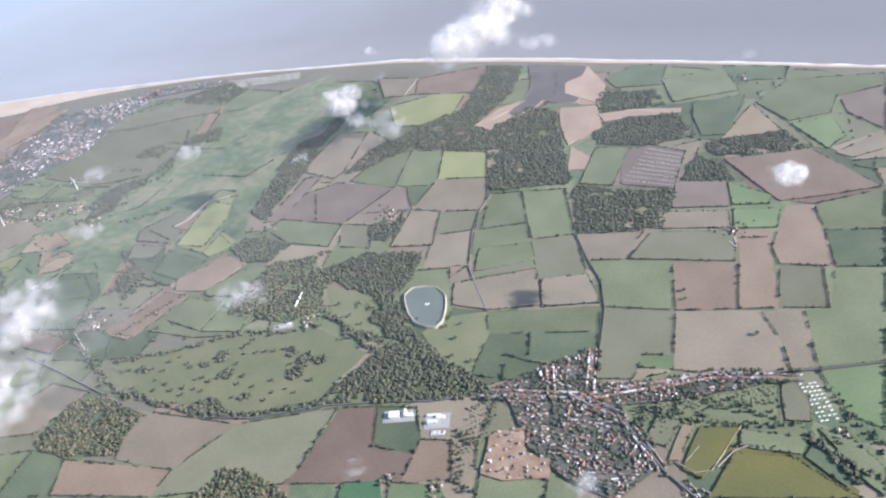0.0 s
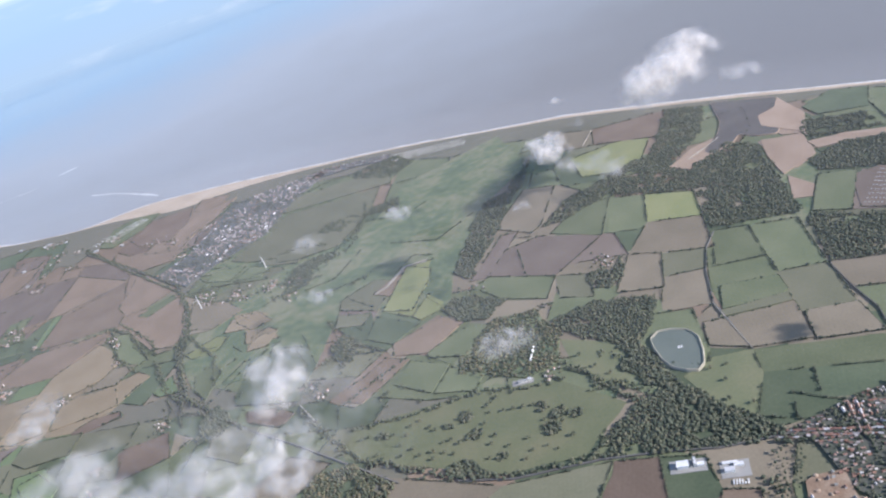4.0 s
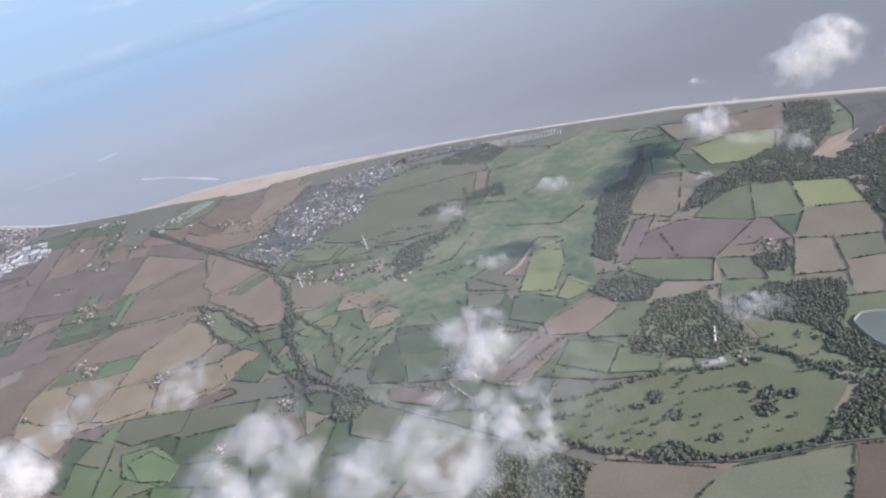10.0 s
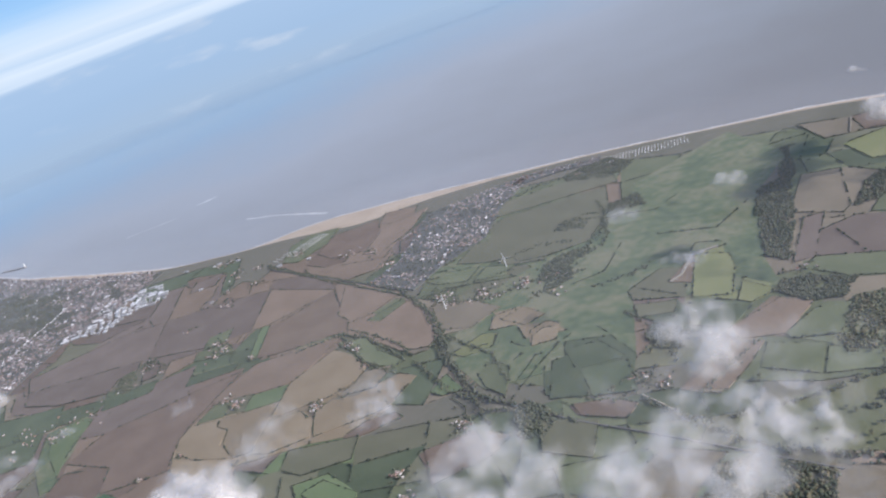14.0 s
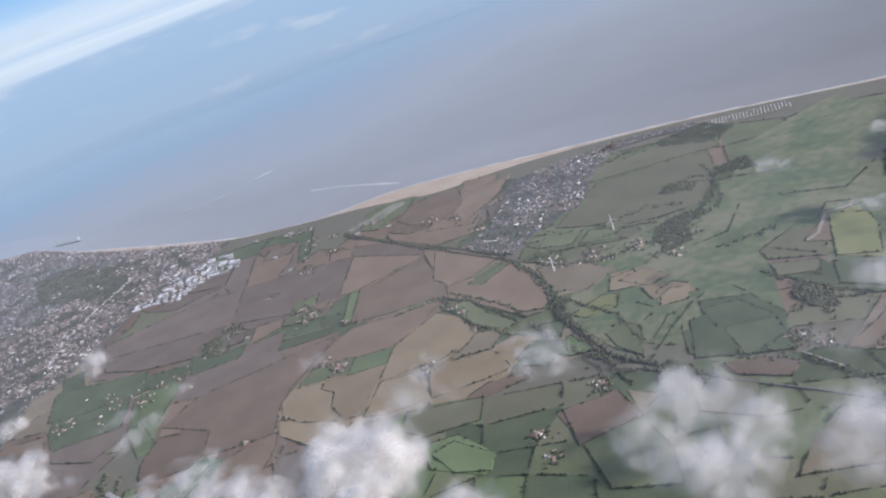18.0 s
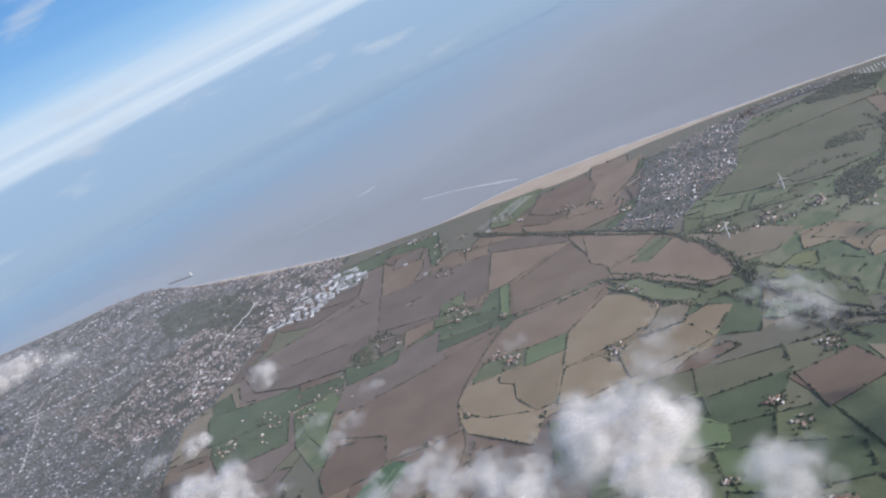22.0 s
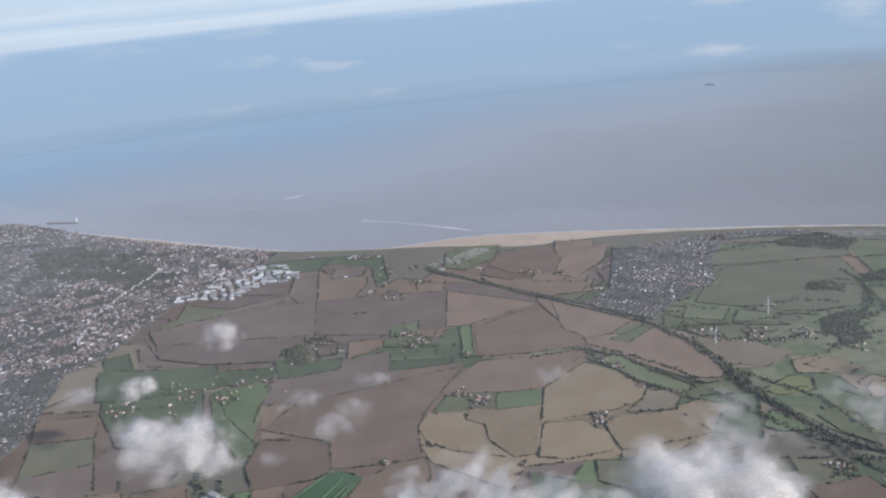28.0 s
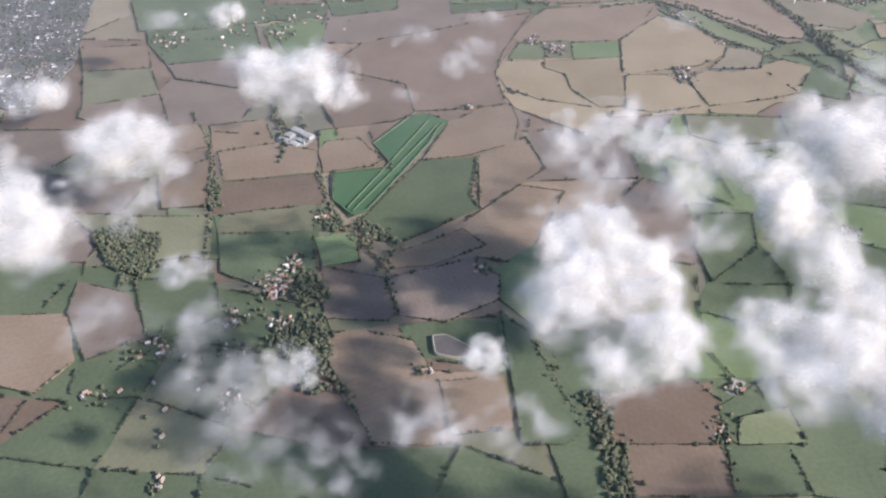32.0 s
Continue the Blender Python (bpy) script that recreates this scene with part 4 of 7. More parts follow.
field("reeds", (-93, 1014), (-45, 1003), (-49, 965), (-59, 929), (-79, 910), (-90, 963))
field("reeds", (-44, 984), (-6, 985), (53, 963), (7, 965), (-35, 960))
field("reeds", (-206, 989), (-159, 1032), (-130, 1068), (-116, 1042), (-145, 1001), (-181, 969))
field("dark", (-33, 1090), (5, 1125), (50, 1112), (38, 1052), (-19, 1057))
field("meadow", (41, 1067), (121, 1081), (131, 1010), (51, 997))
field("dark", (75, 988), (136, 995), (106, 897), (76, 900), (71, 953))
field("meadow", (146, 973), (192, 1025), (299, 1014), (292, 983), (235, 966), (220, 925), (174, 916))
field("sandy", (97, 887), (141, 968), (164, 891))
field("bright", (175, 908), (219, 917), (224, 869), (201, 845))
field("stubble", (207, 833), (265, 875), (254, 834), (221, 821))
field("plough", (95, 840), (184, 847), (233, 760), (180, 752), (137, 748), (117, 790))
field("fallow", (40, 801), (91, 794), (88, 745), (33, 750))
field("bright", (93, 791), (131, 760), (126, 745), (92, 748))
field("bright", (92, 738), (135, 734), (127, 702), (89, 706))
field("stubble", (19, 743), (87, 737), (85, 707), (14, 714))
field("olive", (-13, 666), (10, 708), (88, 700), (82, 652))
field("meadow", (-63, 815), (-45, 893), (-7, 888), (-27, 805))
field("meadow", (-164, 661), (-163, 700), (-110, 704), (-105, 679), (-113, 670))
field("olive", (-167, 648), (-165, 659), (-105, 674), (-103, 660))
field("stubble", (-182, 644), (-165, 646), (-102, 658), (-95, 602), (-143, 599), (-179, 609))
field("stubble", (-96, 641), (-52, 645), (-40, 601), (-93, 600))
field("mustard", (17, 409), (33, 448), (61, 446), (50, 427), (29, 401))
field("sandy", (8, 417), (20, 450), (29, 451), (15, 417))
field("mustard", (38, 394), (54, 423), (91, 418), (120, 389), (129, 384), (32, 384))
field("olive", (-7, 436), (3, 460), (19, 454), (8, 430))
field("meadow", (61, 445), (105, 436), (98, 421), (59, 429))
field("dark", (100, 419), (109, 432), (127, 399), (121, 393))
field("olive", (96, 493), (115, 489), (110, 452), (93, 453))
field("meadow", (114, 444), (129, 444), (148, 408), (142, 386), (133, 398))


# ---- woods ----

def ragged(corners):
    """The same outline with an uneven edge, as the crowns of the outermost trees give it."""
    out = []
    for x, y, dx, dy in along(list(corners) + [corners[0]], 5.0):
        k = 5.0 * noise.noise((x * 0.06, y * 0.06, 11)) + 3.0 * noise.noise((x * 0.17, y * 0.17, 12))
        out.append((x - dy * k, y + dx * k))
    return out


def wood(*corners, step=2.0, leaves=None):
    """Crowns of many sizes packed together, with thin places between them."""
    c = np.mean(corners, axis=0)
    xy = spots(ragged(corners), step, 0.8)
    thick = np.array([noise.noise((x * 0.05, y * 0.05, 21)) + 0.5 * noise.noise((x * 0.16, y * 0.16, 22)) for x, y in xy])
    keep = thick > -0.42
    xy, thick = xy[keep], thick[keep]
    n = len(xy)
    r = 0.78 + 1.0 * rng.random(n) ** 2 + 0.3 * np.clip(thick, -0.5, 0.6)
    h = r * rng.uniform(0.95, 1.35, n) + 0.7 * np.clip(thick, 0, 1)
    v, f = scatter(ICO2 if c[1] < 640 else ICO1, np.c_[xy, h * 0.6 + 0.6], np.c_[r, r * rng.uniform(0.8, 1.2, n), h * 0.75], 0.24)
    ob = big_mesh("woodland", v, f, leaves or LEAVES, smooth=False)
    tagged(ob, "dense wood of dark green broadleaf trees", "woodland", "woods", kind="stuff")


wood((-162, 808), (-144, 817), (-70, 818), (-82, 892), (-97, 1002), (-132, 1031), (-180, 972), (-170, 847))
wood((-64, 715), (20, 715), (41, 782), (-70, 811))
wood((-177, 914), (-179, 964), (-204, 986), (-163, 1080), (-154, 1170), (-207, 1186), (-227, 1042), (-285, 1004), (-277, 938))
wood((-42, 905), (23, 888), (69, 904), (54, 966), (-7, 965), (-49, 936))
wood((80, 858), (129, 841), (182, 851), (164, 894), (105, 889), (79, 881))
wood((71, 794), (100, 795), (93, 833), (68, 856), (46, 804))
wood((-45, 1015), (-35, 987), (39, 994), (31, 1038), (-42, 1049))
wood((-333, 897), (-278, 946), (-287, 996), (-337, 950), (-361, 887))
wood((-329, 680), (-306, 653), (-268, 635), (-245, 598), (-239, 624), (-224, 669), (-224, 704), (-288, 706), (-322, 689))
wood((-280, 480), (-260, 483), (-190, 482), (-152, 485), (-129, 494), (-151, 516), (-205, 563), (-239, 624), (-257, 599), (-231, 557), (-251, 528), (-274, 493))
wood((-500, 427), (-452, 429), (-445, 472), (-496, 502), (-527, 492), (-538, 440), leaves=AUTUMN)
wood((-265, 380), (-319, 413), (-339, 413), (-360, 379), leaves=AUTUMN)
wood((-389, 470), (-350, 469), (-382, 494), (-400, 484))
wood((-434, 706), (-399, 702), (-385, 733), (-424, 755), (-464, 737))
wood((-291, 733), (-273, 725), (-257, 745), (-262, 787), (-297, 762))
wood((-439, 793), (-419, 903), (-413, 1018), (-457, 989), (-462, 810))
wood((-419, 968), (-401, 1049), (-405, 1114), (-424, 1025))
wood((-415, 614), (-345, 595), (-316, 611), (-317, 656), (-348, 706), (-394, 702), (-419, 633), step=2.3, leaves=AUTUMN)
wood((-455, 729), (-431, 704), (-399, 704), (-386, 737), (-451, 756))
wood((-690, 554), (-675, 551), (-667, 590), (-696, 614), (-703, 581))
wood((-715, 1181), (-647, 1159), (-607, 1202), (-658, 1248), (-729, 1208))
wood((-647, 1027), (-590, 1025), (-603, 1070), (-642, 1053))
wood((-579, 667), (-564, 673), (-556, 702), (-576, 709))
wood((-1314, 780), (-1298, 767), (-1284, 770), (-1298, 810), (-1320, 829), (-1331, 812))
wood((-711, 1021), (-664, 1019), (-673, 988), (-715, 996))
wood((-711, 901), (-680, 932), (-678, 882), (-674, 844), (-705, 828), (-717, 859))
PARK = [(-2063, 1255), (-2020, 1295), (-1927, 1286), (-1758, 1201), (-1700, 1119), (-1699, 1036), (-1802, 1097), (-1898, 1097)]
wood(*PARK, step=3.0)
wood((-571, 665), (-548, 661), (-549, 700), (-576, 714), (-585, 686))
wood((-1291, 390), (-1281, 394), (-1297, 425), (-1310, 429))
wood((-1196, 379), (-1186, 386), (-1201, 404), (-1212, 406))
wood((-1165, 375), (-1140, 373), (-1137, 378), (-1162, 393), (-1180, 394))
wood((-1197, 309), (-1188, 301), (-1173, 311), (-1176, 326), (-1199, 340))
wood((-716, 879), (-688, 869), (-663, 891), (-664, 933), (-718, 913), step=4.0)
wood((-1339, 322), (-1315, 310), (-1303, 331), (-1315, 357), (-1350, 365), (-1363, 349))

wood((-1203, 296), (-1170, 300), (-1146, 240), (-1162, 233), (-1190, 266))
wood((-1351, 337), (-1326, 354), (-1297, 324), (-1314, 298))
wood((-1003, 266), (-994, 268), (-973, 200), (-985, 198))
wood((-709, 610), (-676, 598), (-660, 573), (-667, 551), (-693, 568), step=2.8)


# ---- hedges ----
taken = set()


def ploughed_out(x, y, own):
    """Whether a newer field lies well over this place."""
    for k in range(max(own + 1, filled), len(drawn)):
        q, x0, y0, x1, y1 = solid[k - filled]
        if x0 + 3 < x < x1 - 3 and y0 + 3 < y < y1 - 3 and inside(np.array([(x, y), (x + 3, y), (x - 3, y), (x, y + 3), (x, y - 3)]), q).all():
            return True
    return False


def hedge(line, loose=False, own=None):
    pts = along(line, 1.4)
    keep = []
    for x, y, dx, dy in pts:
        if noise.noise((x * 0.045, y * 0.045, 5)) > 0.27:
            continue
        cells = {(int(x // 4) + i, int(y // 4) + j) for i in (-1, 0, 1) for j in (-1, 0, 1)}
        if cells & taken or loose and in_solid(x, y) or not loose and ploughed_out(x, y, surveyed - 1 if own is None else own):
            continue
        keep.append((x, y))
    for x, y in keep:
        taken.add((int(x // 4), int(y // 4)))
    if len(keep) < 4:
        return
    xy = np.array(keep) + rng.uniform(-0.5, 0.5, (len(keep), 2))
    big = rng.random(len(xy)) < 0.14
    r = np.where(big, rng.uniform(0.9, 1.6, len(xy)), rng.uniform(0.42, 0.82, len(xy)))
    v, f = scatter(ICO1, np.c_[xy, r * 0.6 + 0.8], np.c_[r, r, r * 0.95], 0.3)
    ob = big_mesh("hedge", v, f, HEDGE)
    tagged(ob, "dark green hedge with a few taller trees", "hedge", "hedges", kind="stuff")


solid = [(q, min(p[0] for p in q), min(p[1] for p in q), max(p[0] for p in q), max(p[1] for p in q)) for q in drawn[filled:]]


def in_solid(x, y):
    return any(x0 < x < x1 and y0 < y < y1 and inside(np.array([(x, y)]), q)[0] for q, x0, y0, x1, y1 in solid)


for line, own in reversed(hedge_lines[filled_lines:]):
    hedge(line, own=own)
hedge([(-728, 637), (-722, 685), (-693, 720)])
hedge([(-712, 610), (-692, 667), (-673, 708), (-662, 721)])
hedge([(-668, 835), (-635, 850), (-619, 918)])
hedge([(-610, 738), (-581, 745), (-555, 719)])
hedge([(-680, 625), (-665, 688)])
hedge([(-794, 799), (-749, 783), (-708, 736)])
hedge([(-590, 748), (-592, 725), (-566, 692)])
hedge([(-610, 616), (-607, 654), (-629, 689)])
hedge([(-709, 651), (-696, 690), (-671, 696)])
hedge([(-555, 814), (-530, 877), (-501, 868)])
hedge([(-628, 1008), (-578, 999), (-551, 1035)])
hedge([(-581, 924), (-505, 907), (-466, 967)])
hedge([(-673, 673), (-652, 704), (-624, 700)])
hedge([(-713, 624), (-728, 667), (-713, 695)])
hedge([(-647, 644), (-622, 651), (-593, 656)])
hedge([(-594, 792), (-542, 757)])
hedge([(-604, 759), (-582, 715), (-544, 723)])
hedge([(-785, 706), (-769, 729), (-734, 729), (-710, 710)])
hedge([(-685, 685), (-679, 625), (-686, 608)])
hedge([(-796, 656), (-758, 617), (-745, 579)])
hedge([(-662, 602), (-626, 585), (-595, 585)])
hedge([(-887, 979), (-829, 960), (-783, 947)])
hedge([(-872, 937), (-817, 921), (-772, 913)])
hedge([(-861, 994), (-839, 898)])
hedge([(-810, 960), (-793, 871)])
hedge([(-1065, 668), (-1043, 655), (-1036, 624), (-1021, 609)])
hedge([(-1128, 797), (-1085, 795), (-1061, 805), (-1037, 813)])
hedge([(-1463, 943), (-1405, 979)])
hedge([(-1550, 870), (-1485, 906)])
hedge([(-1518, 829), (-1465, 875)])
hedge([(-1554, 863), (-1519, 819), (-1488, 792)])
hedge([(-1216, 864), (-1164, 820), (-1135, 826)])
hedge([(-1243, 790), (-1205, 811)])
hedge([(23, 444), (9, 415)])
hedge([(34, 458), (13, 418)])
hedge([(-1336, 485), (-1320, 461), (-1314, 438), (-1289, 389)])
hedge([(-1290, 387), (-1249, 403), (-1215, 420)])
hedge([(-1343, 493), (-1292, 497)])
hedge([(-1158, 473), (-1134, 492), (-1113, 499)])
hedge([(-1106, 464), (-1098, 436), (-1092, 426)])
hedge([(-1143, 349), (-1132, 317), (-1120, 301)])
hedge([(-1109, 399), (-1087, 380)])
hedge([(-1169, 280), (-1144, 292)])
hedge([(-1288, 368), (-1265, 328)])
hedge([(-1064, 330), (-1059, 290), (-1051, 264), (-1042, 245)])
hedge([(-1074, 362), (-1063, 335)])
hedge([(-1278, 231), (-1268, 247), (-1249, 263)])
hedge([(-1327, 261), (-1307, 235), (-1269, 229)])
hedge([(-1181, 1023), (-1156, 928)])
hedge([(-1346, 946), (-1314, 857)])
hedge([(-1515, 833), (-1461, 876)])
hedge([(-1545, 857), (-1489, 790)])
hedge([(-1364, 520), (-1317, 448), (-1286, 387)])
hedge([(-1330, 489), (-1305, 494)])
hedge([(-1301, 432), (-1236, 453)])
hedge([(-1191, 600), (-1177, 560)])
hedge([(-1116, 516), (-1101, 455)])
hedge([(-1067, 943), (-989, 878), (-931, 837)])
hedge([(-1114, 831), (-1008, 817), (-967, 816)])
hedge([(-912, 953), (-803, 937), (-701, 921)])
hedge([(-883, 922), (-845, 890), (-869, 881)])
hedge([(-634, 727), (-597, 677), (-611, 659)])
hedge([(-536, 628), (-522, 665), (-502, 687)])
hedge([(-386, 842), (-368, 781)])
hedge([(-220, 773), (-212, 706)])

for line, own in hedge_lines[:filled_lines]:
    hedge(line, True)

# ---- roads ----
def road(*line, width=1.4):
    pts = along(list(line), 8.0)
    l = [(x - dy * width / 2, y + dx * width / 2, 1.75) for x, y, dx, dy in pts]
    r = [(x + dy * width / 2, y - dx * width / 2, 1.75) for x, y, dx, dy in pts]
    k = len(pts)
    low = [(x, y, -0.5) for x, y, z in l + r]
    fs = [(i, i + 1, k + i + 1, k + i) for i in range(k - 1)]
    fs += [(i, 2 * k + i, 2 * k + i + 1, i + 1) for i in range(k - 1)] + [(k + i, k + i + 1, 3 * k + i + 1, 3 * k + i) for i in range(k - 1)]
    tagged(link_mesh("road", l + r + low, fs, ASPHALT), "narrow grey asphalt country road", "road", kind="structure")


road((174, 511), (126, 505), (64, 502), (20, 495), (-23, 487), (-68, 492), (-124, 491), (-180, 482), (-220, 483), (-270, 480), (-339, 467), (-389, 470))
road((-441, 473), (-570, 537), (-639, 568), (-693, 600), (-746, 633), (-798, 708), (-828, 775), (-865, 846), (-921, 915), (-1036, 986), (-1226, 1103), width=1.5)
road((-68, 492), (-50, 476), (-24, 460), (3, 410), (24, 384))
road((-43, 503), (-36, 590), (-39, 632), (-52, 668), (-65, 715), width=0.7)
road((-144, 597), (-171, 673), (-175, 729), (-172, 776), (-162, 808), width=0.7)

# ---- grass margins and farm tracks ----
MARGIN = surface("grass_margin", [(0.10, 0.155, 0.095), (0.13, 0.18, 0.11)], (0.05, 0.8))
TRACK = surface("earth_track", [(0.36, 0.32, 0.26), (0.46, 0.42, 0.35)], (0.05, 0.8))


def strip(name, label, mat, line, width, z):
    p = along(list(line) + [line[-1]], 3.0)
    l = [(x - dy * width / 2, y + dx * width / 2, z) for x, y, dx, dy in p]
    r = [(x + dy * width / 2, y - dx * width / 2, z) for x, y, dx, dy in p]
    k = len(p)
    v = l + r + [(x, y, z - 1.2) for x, y, _ in l + r]
    fs = [(i, i + 1, k + i + 1, k + i) for i in range(k - 1)] + [(i, 2 * k + i, 2 * k + i + 1, i + 1) for i in range(k - 1)] + [(k + i, k + i + 1, 3 * k + i + 1, 3 * k + i) for i in range(k - 1)]
    tagged(link_mesh(name, v, fs, mat), label, name.replace("_", " "), kind="structure")


strip("grass_margin", "pale grass margin round a crop field", MARGIN, [(-1168, 468), (-1214, 451), (-1203, 418), (-1184, 402), (-1174, 410), (-1163, 451), (-1149, 507), (-1147, 529), (-1142, 542)], 0.7, 2.0)
strip("grass_margin", "pale grass margin round a crop field", MARGIN, [(-1184, 407), (-1167, 466), (-1148, 536)], 0.45, 2.0)
strip("grass_margin", "pale grass margin round a crop field", MARGIN, [(-1189, 410), (-1173, 473), (-1157, 543)], 0.4, 2.0)
strip("grass_margin", "pale grass margin round a crop field", MARGIN, [(-1168, 468), (-1194, 498), (-1170, 555)], 0.8, 2.0)
strip("farm_track", "pale earth farm track between fields", TRACK, [(-172, 673), (-158, 634), (-144, 597)], 0.7, 2.0)
strip("farm_track", "pale earth farm track between fields", TRACK, [(81, 682), (86, 672), (87, 691)], 1.2, 2.0)
strip("farm_track", "pale earth farm track between fields", TRACK, [(13, 415), (25, 405), (37, 407), (62, 449)], 0.45, 2.0)
strip("farm_track", "pale earth farm track between fields", TRACK, [(20, 415), (31, 430)], 0.4, 2.0)
strip("farm_track", "pale earth farm track between fields", TRACK, [(-584, 594), (-555, 565)], 1.3, 2.0)
strip("farm_track", "pale earth farm track between fields", TRACK, [(41, 410), (54, 425), (66, 430)], 0.4, 2.0)
strip("farm_track", "pale earth farm track between fields", TRACK, [(-141, 1047), (-158, 1025), (-182, 997)], 1.5, 2.0)
strip("farm_track", "pale earth farm track between fields", TRACK, [(-326, 1113), (-315, 1171)], 1.0, 2.0)
strip("farm_track", "pale earth farm track between fields", TRACK, [(-507, 856), (-535, 848), (-547, 805), (-561, 790)], 3.4, 2.0)


# ---- water bodies ----
POND = surface("pond_water", [(0.15, 0.175, 0.15), (0.185, 0.21, 0.18)], (0.03, 0.4), rough=0.6, bump=0.1, vary=0.0, spec=0.08)
LAGOON = surface("lagoon_water", [(0.11, 0.10, 0.097), (0.135, 0.125, 0.118), (0.165, 0.15, 0.138)], (0.03, 0.3), rough=0.85, bump=0.1, vary=0.0, spec=0.05)
BANK = surface("bank", [(0.34, 0.32, 0.24), (0.46, 0.42, 0.33)], (0.05, 0.6))


def rounded(corners, n=84):
    p = np.array(corners, float)
    q = np.roll(p, -1, 0)
    p = np.stack([p, p * 0.7 + q * 0.3, p * 0.3 + q * 0.7], 1).reshape(-1, 2)
    k = len(p)
    t = np.linspace(0, k, n, endpoint=False)
    i = t.astype(int)
    u = (t - i)[:, None]
    a, b, c = (p[i % k] + p[(i + 1) % k]) / 2, p[(i + 1) % k], (p[(i + 1) % k] + p[(i + 2) % k]) / 2
    return a * (1 - u) ** 2 + 2 * b * u * (1 - u) + c * u**2


def pond(label, *corners, rim=2.2, high=1.2, z=1.9, fill=None, edge=None):
    """A sheet of water inside a raised bank."""
    e = rounded(corners)
    c = e.mean(0)
    d = (e - c) / np.linalg.norm(e - c, axis=1)[:, None]
    n = len(e)
    base = new("pond")
    tagged(base, label, "pond")
    ring = [[(*p, h) for p in e + d * o] for o, h in ((rim * 1.2, -0.5), (rim * 0.5, z + high), (0, z + high), (-rim * 0.6, z - 0.4))]
    link_mesh("bank", sum(ring, []), [(r * n + k, r * n + (k + 1) % n, (r + 1) * n + (k + 1) % n, (r + 1) * n + k) for r in range(3) for k in range(n)], edge or BANK, base, smooth=True)
    link_mesh("pond_surface", [(*p, z) for p in e], [tuple(range(n))], fill or POND, base)


pond("round reservoir of grey water inside a pale earth bank", (-227, 615), (-230, 628), (-223, 638), (-211, 639), (-197, 635), (-188, 623), (-185, 603), (-185, 585), (-190, 576), (-200, 578), (-211, 584), (-220, 597), rim=1.5)
pond("small dark farm pond with a pale bank", (-1098, 292), (-1090, 294), (-1074, 287), (-1066, 280), (-1082, 277), (-1093, 278), rim=1.0, high=0.3, fill=LAGOON)
pond("grey coastal lagoon beside the beach", (-145, 1173), (-103, 1159), (-58, 1141), (-65, 1108), (-88, 1091), (-87, 1054), (-67, 1038), (-73, 1024), (-98, 1030), (-116, 1044), (-126, 1020), (-154, 1003), (-161, 1013), (-141, 1059), (-135, 1097), rim=1.2, high=0.05, z=1.8, fill=LAGOON, edge=SOIL_MATS["reeds"])

raft = new("raft")
raft.matrix_basis = pose(-204, 611, 1.9, 0, 0, 8)
tagged(raft, "small white floating pump raft on the reservoir", "raft")

def ground_at(x, y):
    """Height of the topmost field under a place."""
    top = 0.0
    for k, poly in enumerate(drawn):
        if boxes[k][0] <= x <= boxes[k][2] and boxes[k][1] <= y <= boxes[k][3] and inside(np.array([(x, y)]), poly)[0]:
            top = max(top, drawn_z[k])
    return top


boxes = [(min(p[0] for p in q), min(p[1] for p in q), max(p[0] for p in q), max(p[1] for p in q)) for q in drawn]

# ---- trees ----
def crown_mesh(name, seed, mat):
    r = np.random.default_rng(seed)
    k = 16
    a, d = r.uniform(0, 6.283, k), np.sqrt(r.random(k)) * 1.25
    z = 2.2 + r.uniform(-0.7, 0.9, k) * (1.3 - d * 0.5)
    s = r.uniform(0.5, 0.95, k)
    v, f = scatter(ICO1, np.c_[d * np.cos(a), d * np.sin(a), z], np.c_[s, s, s * 0.85], 0.3)
    me = bpy.data.meshes.new(name)
    me.from_pydata([tuple(q) for q in v], [], [tuple(int(i) for i in q) for q in f])
    me.materials.append(mat)
    return me


def trunk_mesh():
    bm = bmesh.new()
    bmesh.ops.create_cone(bm, cap_ends=True, segments=7, radius1=0.22, radius2=0.12, depth=2.2)
    bmesh.ops.translate(bm, verts=bm.verts[:], vec=(0, 0, 1.0))
    for a in (0.4, 2.5, 4.4):
        limb = bmesh.ops.create_cone(bm, cap_ends=False, segments=5, radius1=0.09, radius2=0.04, depth=1.1)["verts"]
        bmesh.ops.rotate(bm, verts=limb, matrix=Matrix.Rotation(0.8, 3, "Y"))
        bmesh.ops.rotate(bm, verts=limb, matrix=Matrix.Rotation(a, 3, "Z"))
        bmesh.ops.translate(bm, verts=limb, vec=(0.35 * math.cos(a), 0.35 * math.sin(a), 1.9))
    return bm


TRUNK = None
tree_kinds = []
for k in range(5):
    tree = new("tree")
    tagged(tree, "broad dark green parkland tree standing in grass" if k < 4 else "yellowing parkland tree standing in grass", "tree", "park trees")
    if TRUNK is None:
        TRUNK = part("trunk", trunk_mesh(), BARK, tree).data
    else:
        new("trunk", TRUNK).parent = tree
    new("crown", crown_mesh("crown", 40 + k, LEAVES if k < 4 else AUTUMN)).parent = tree
    tree.matrix_basis = pose(-360 + k * 9, 552 + k, ground_at(-360 + k * 9, 552 + k))
    tree_kinds.append(tree)


def park_trees(*places):
    for x, y in places:
        s = rng.uniform(0.75, 1.15)
        m = pose(x, y, ground_at(x, y), 0, 0, rng.uniform(0, 360))
        ob = copy_thing(tree_kinds[int(rng.integers(0, 5))], m)
        ob.scale = (s, s, s)


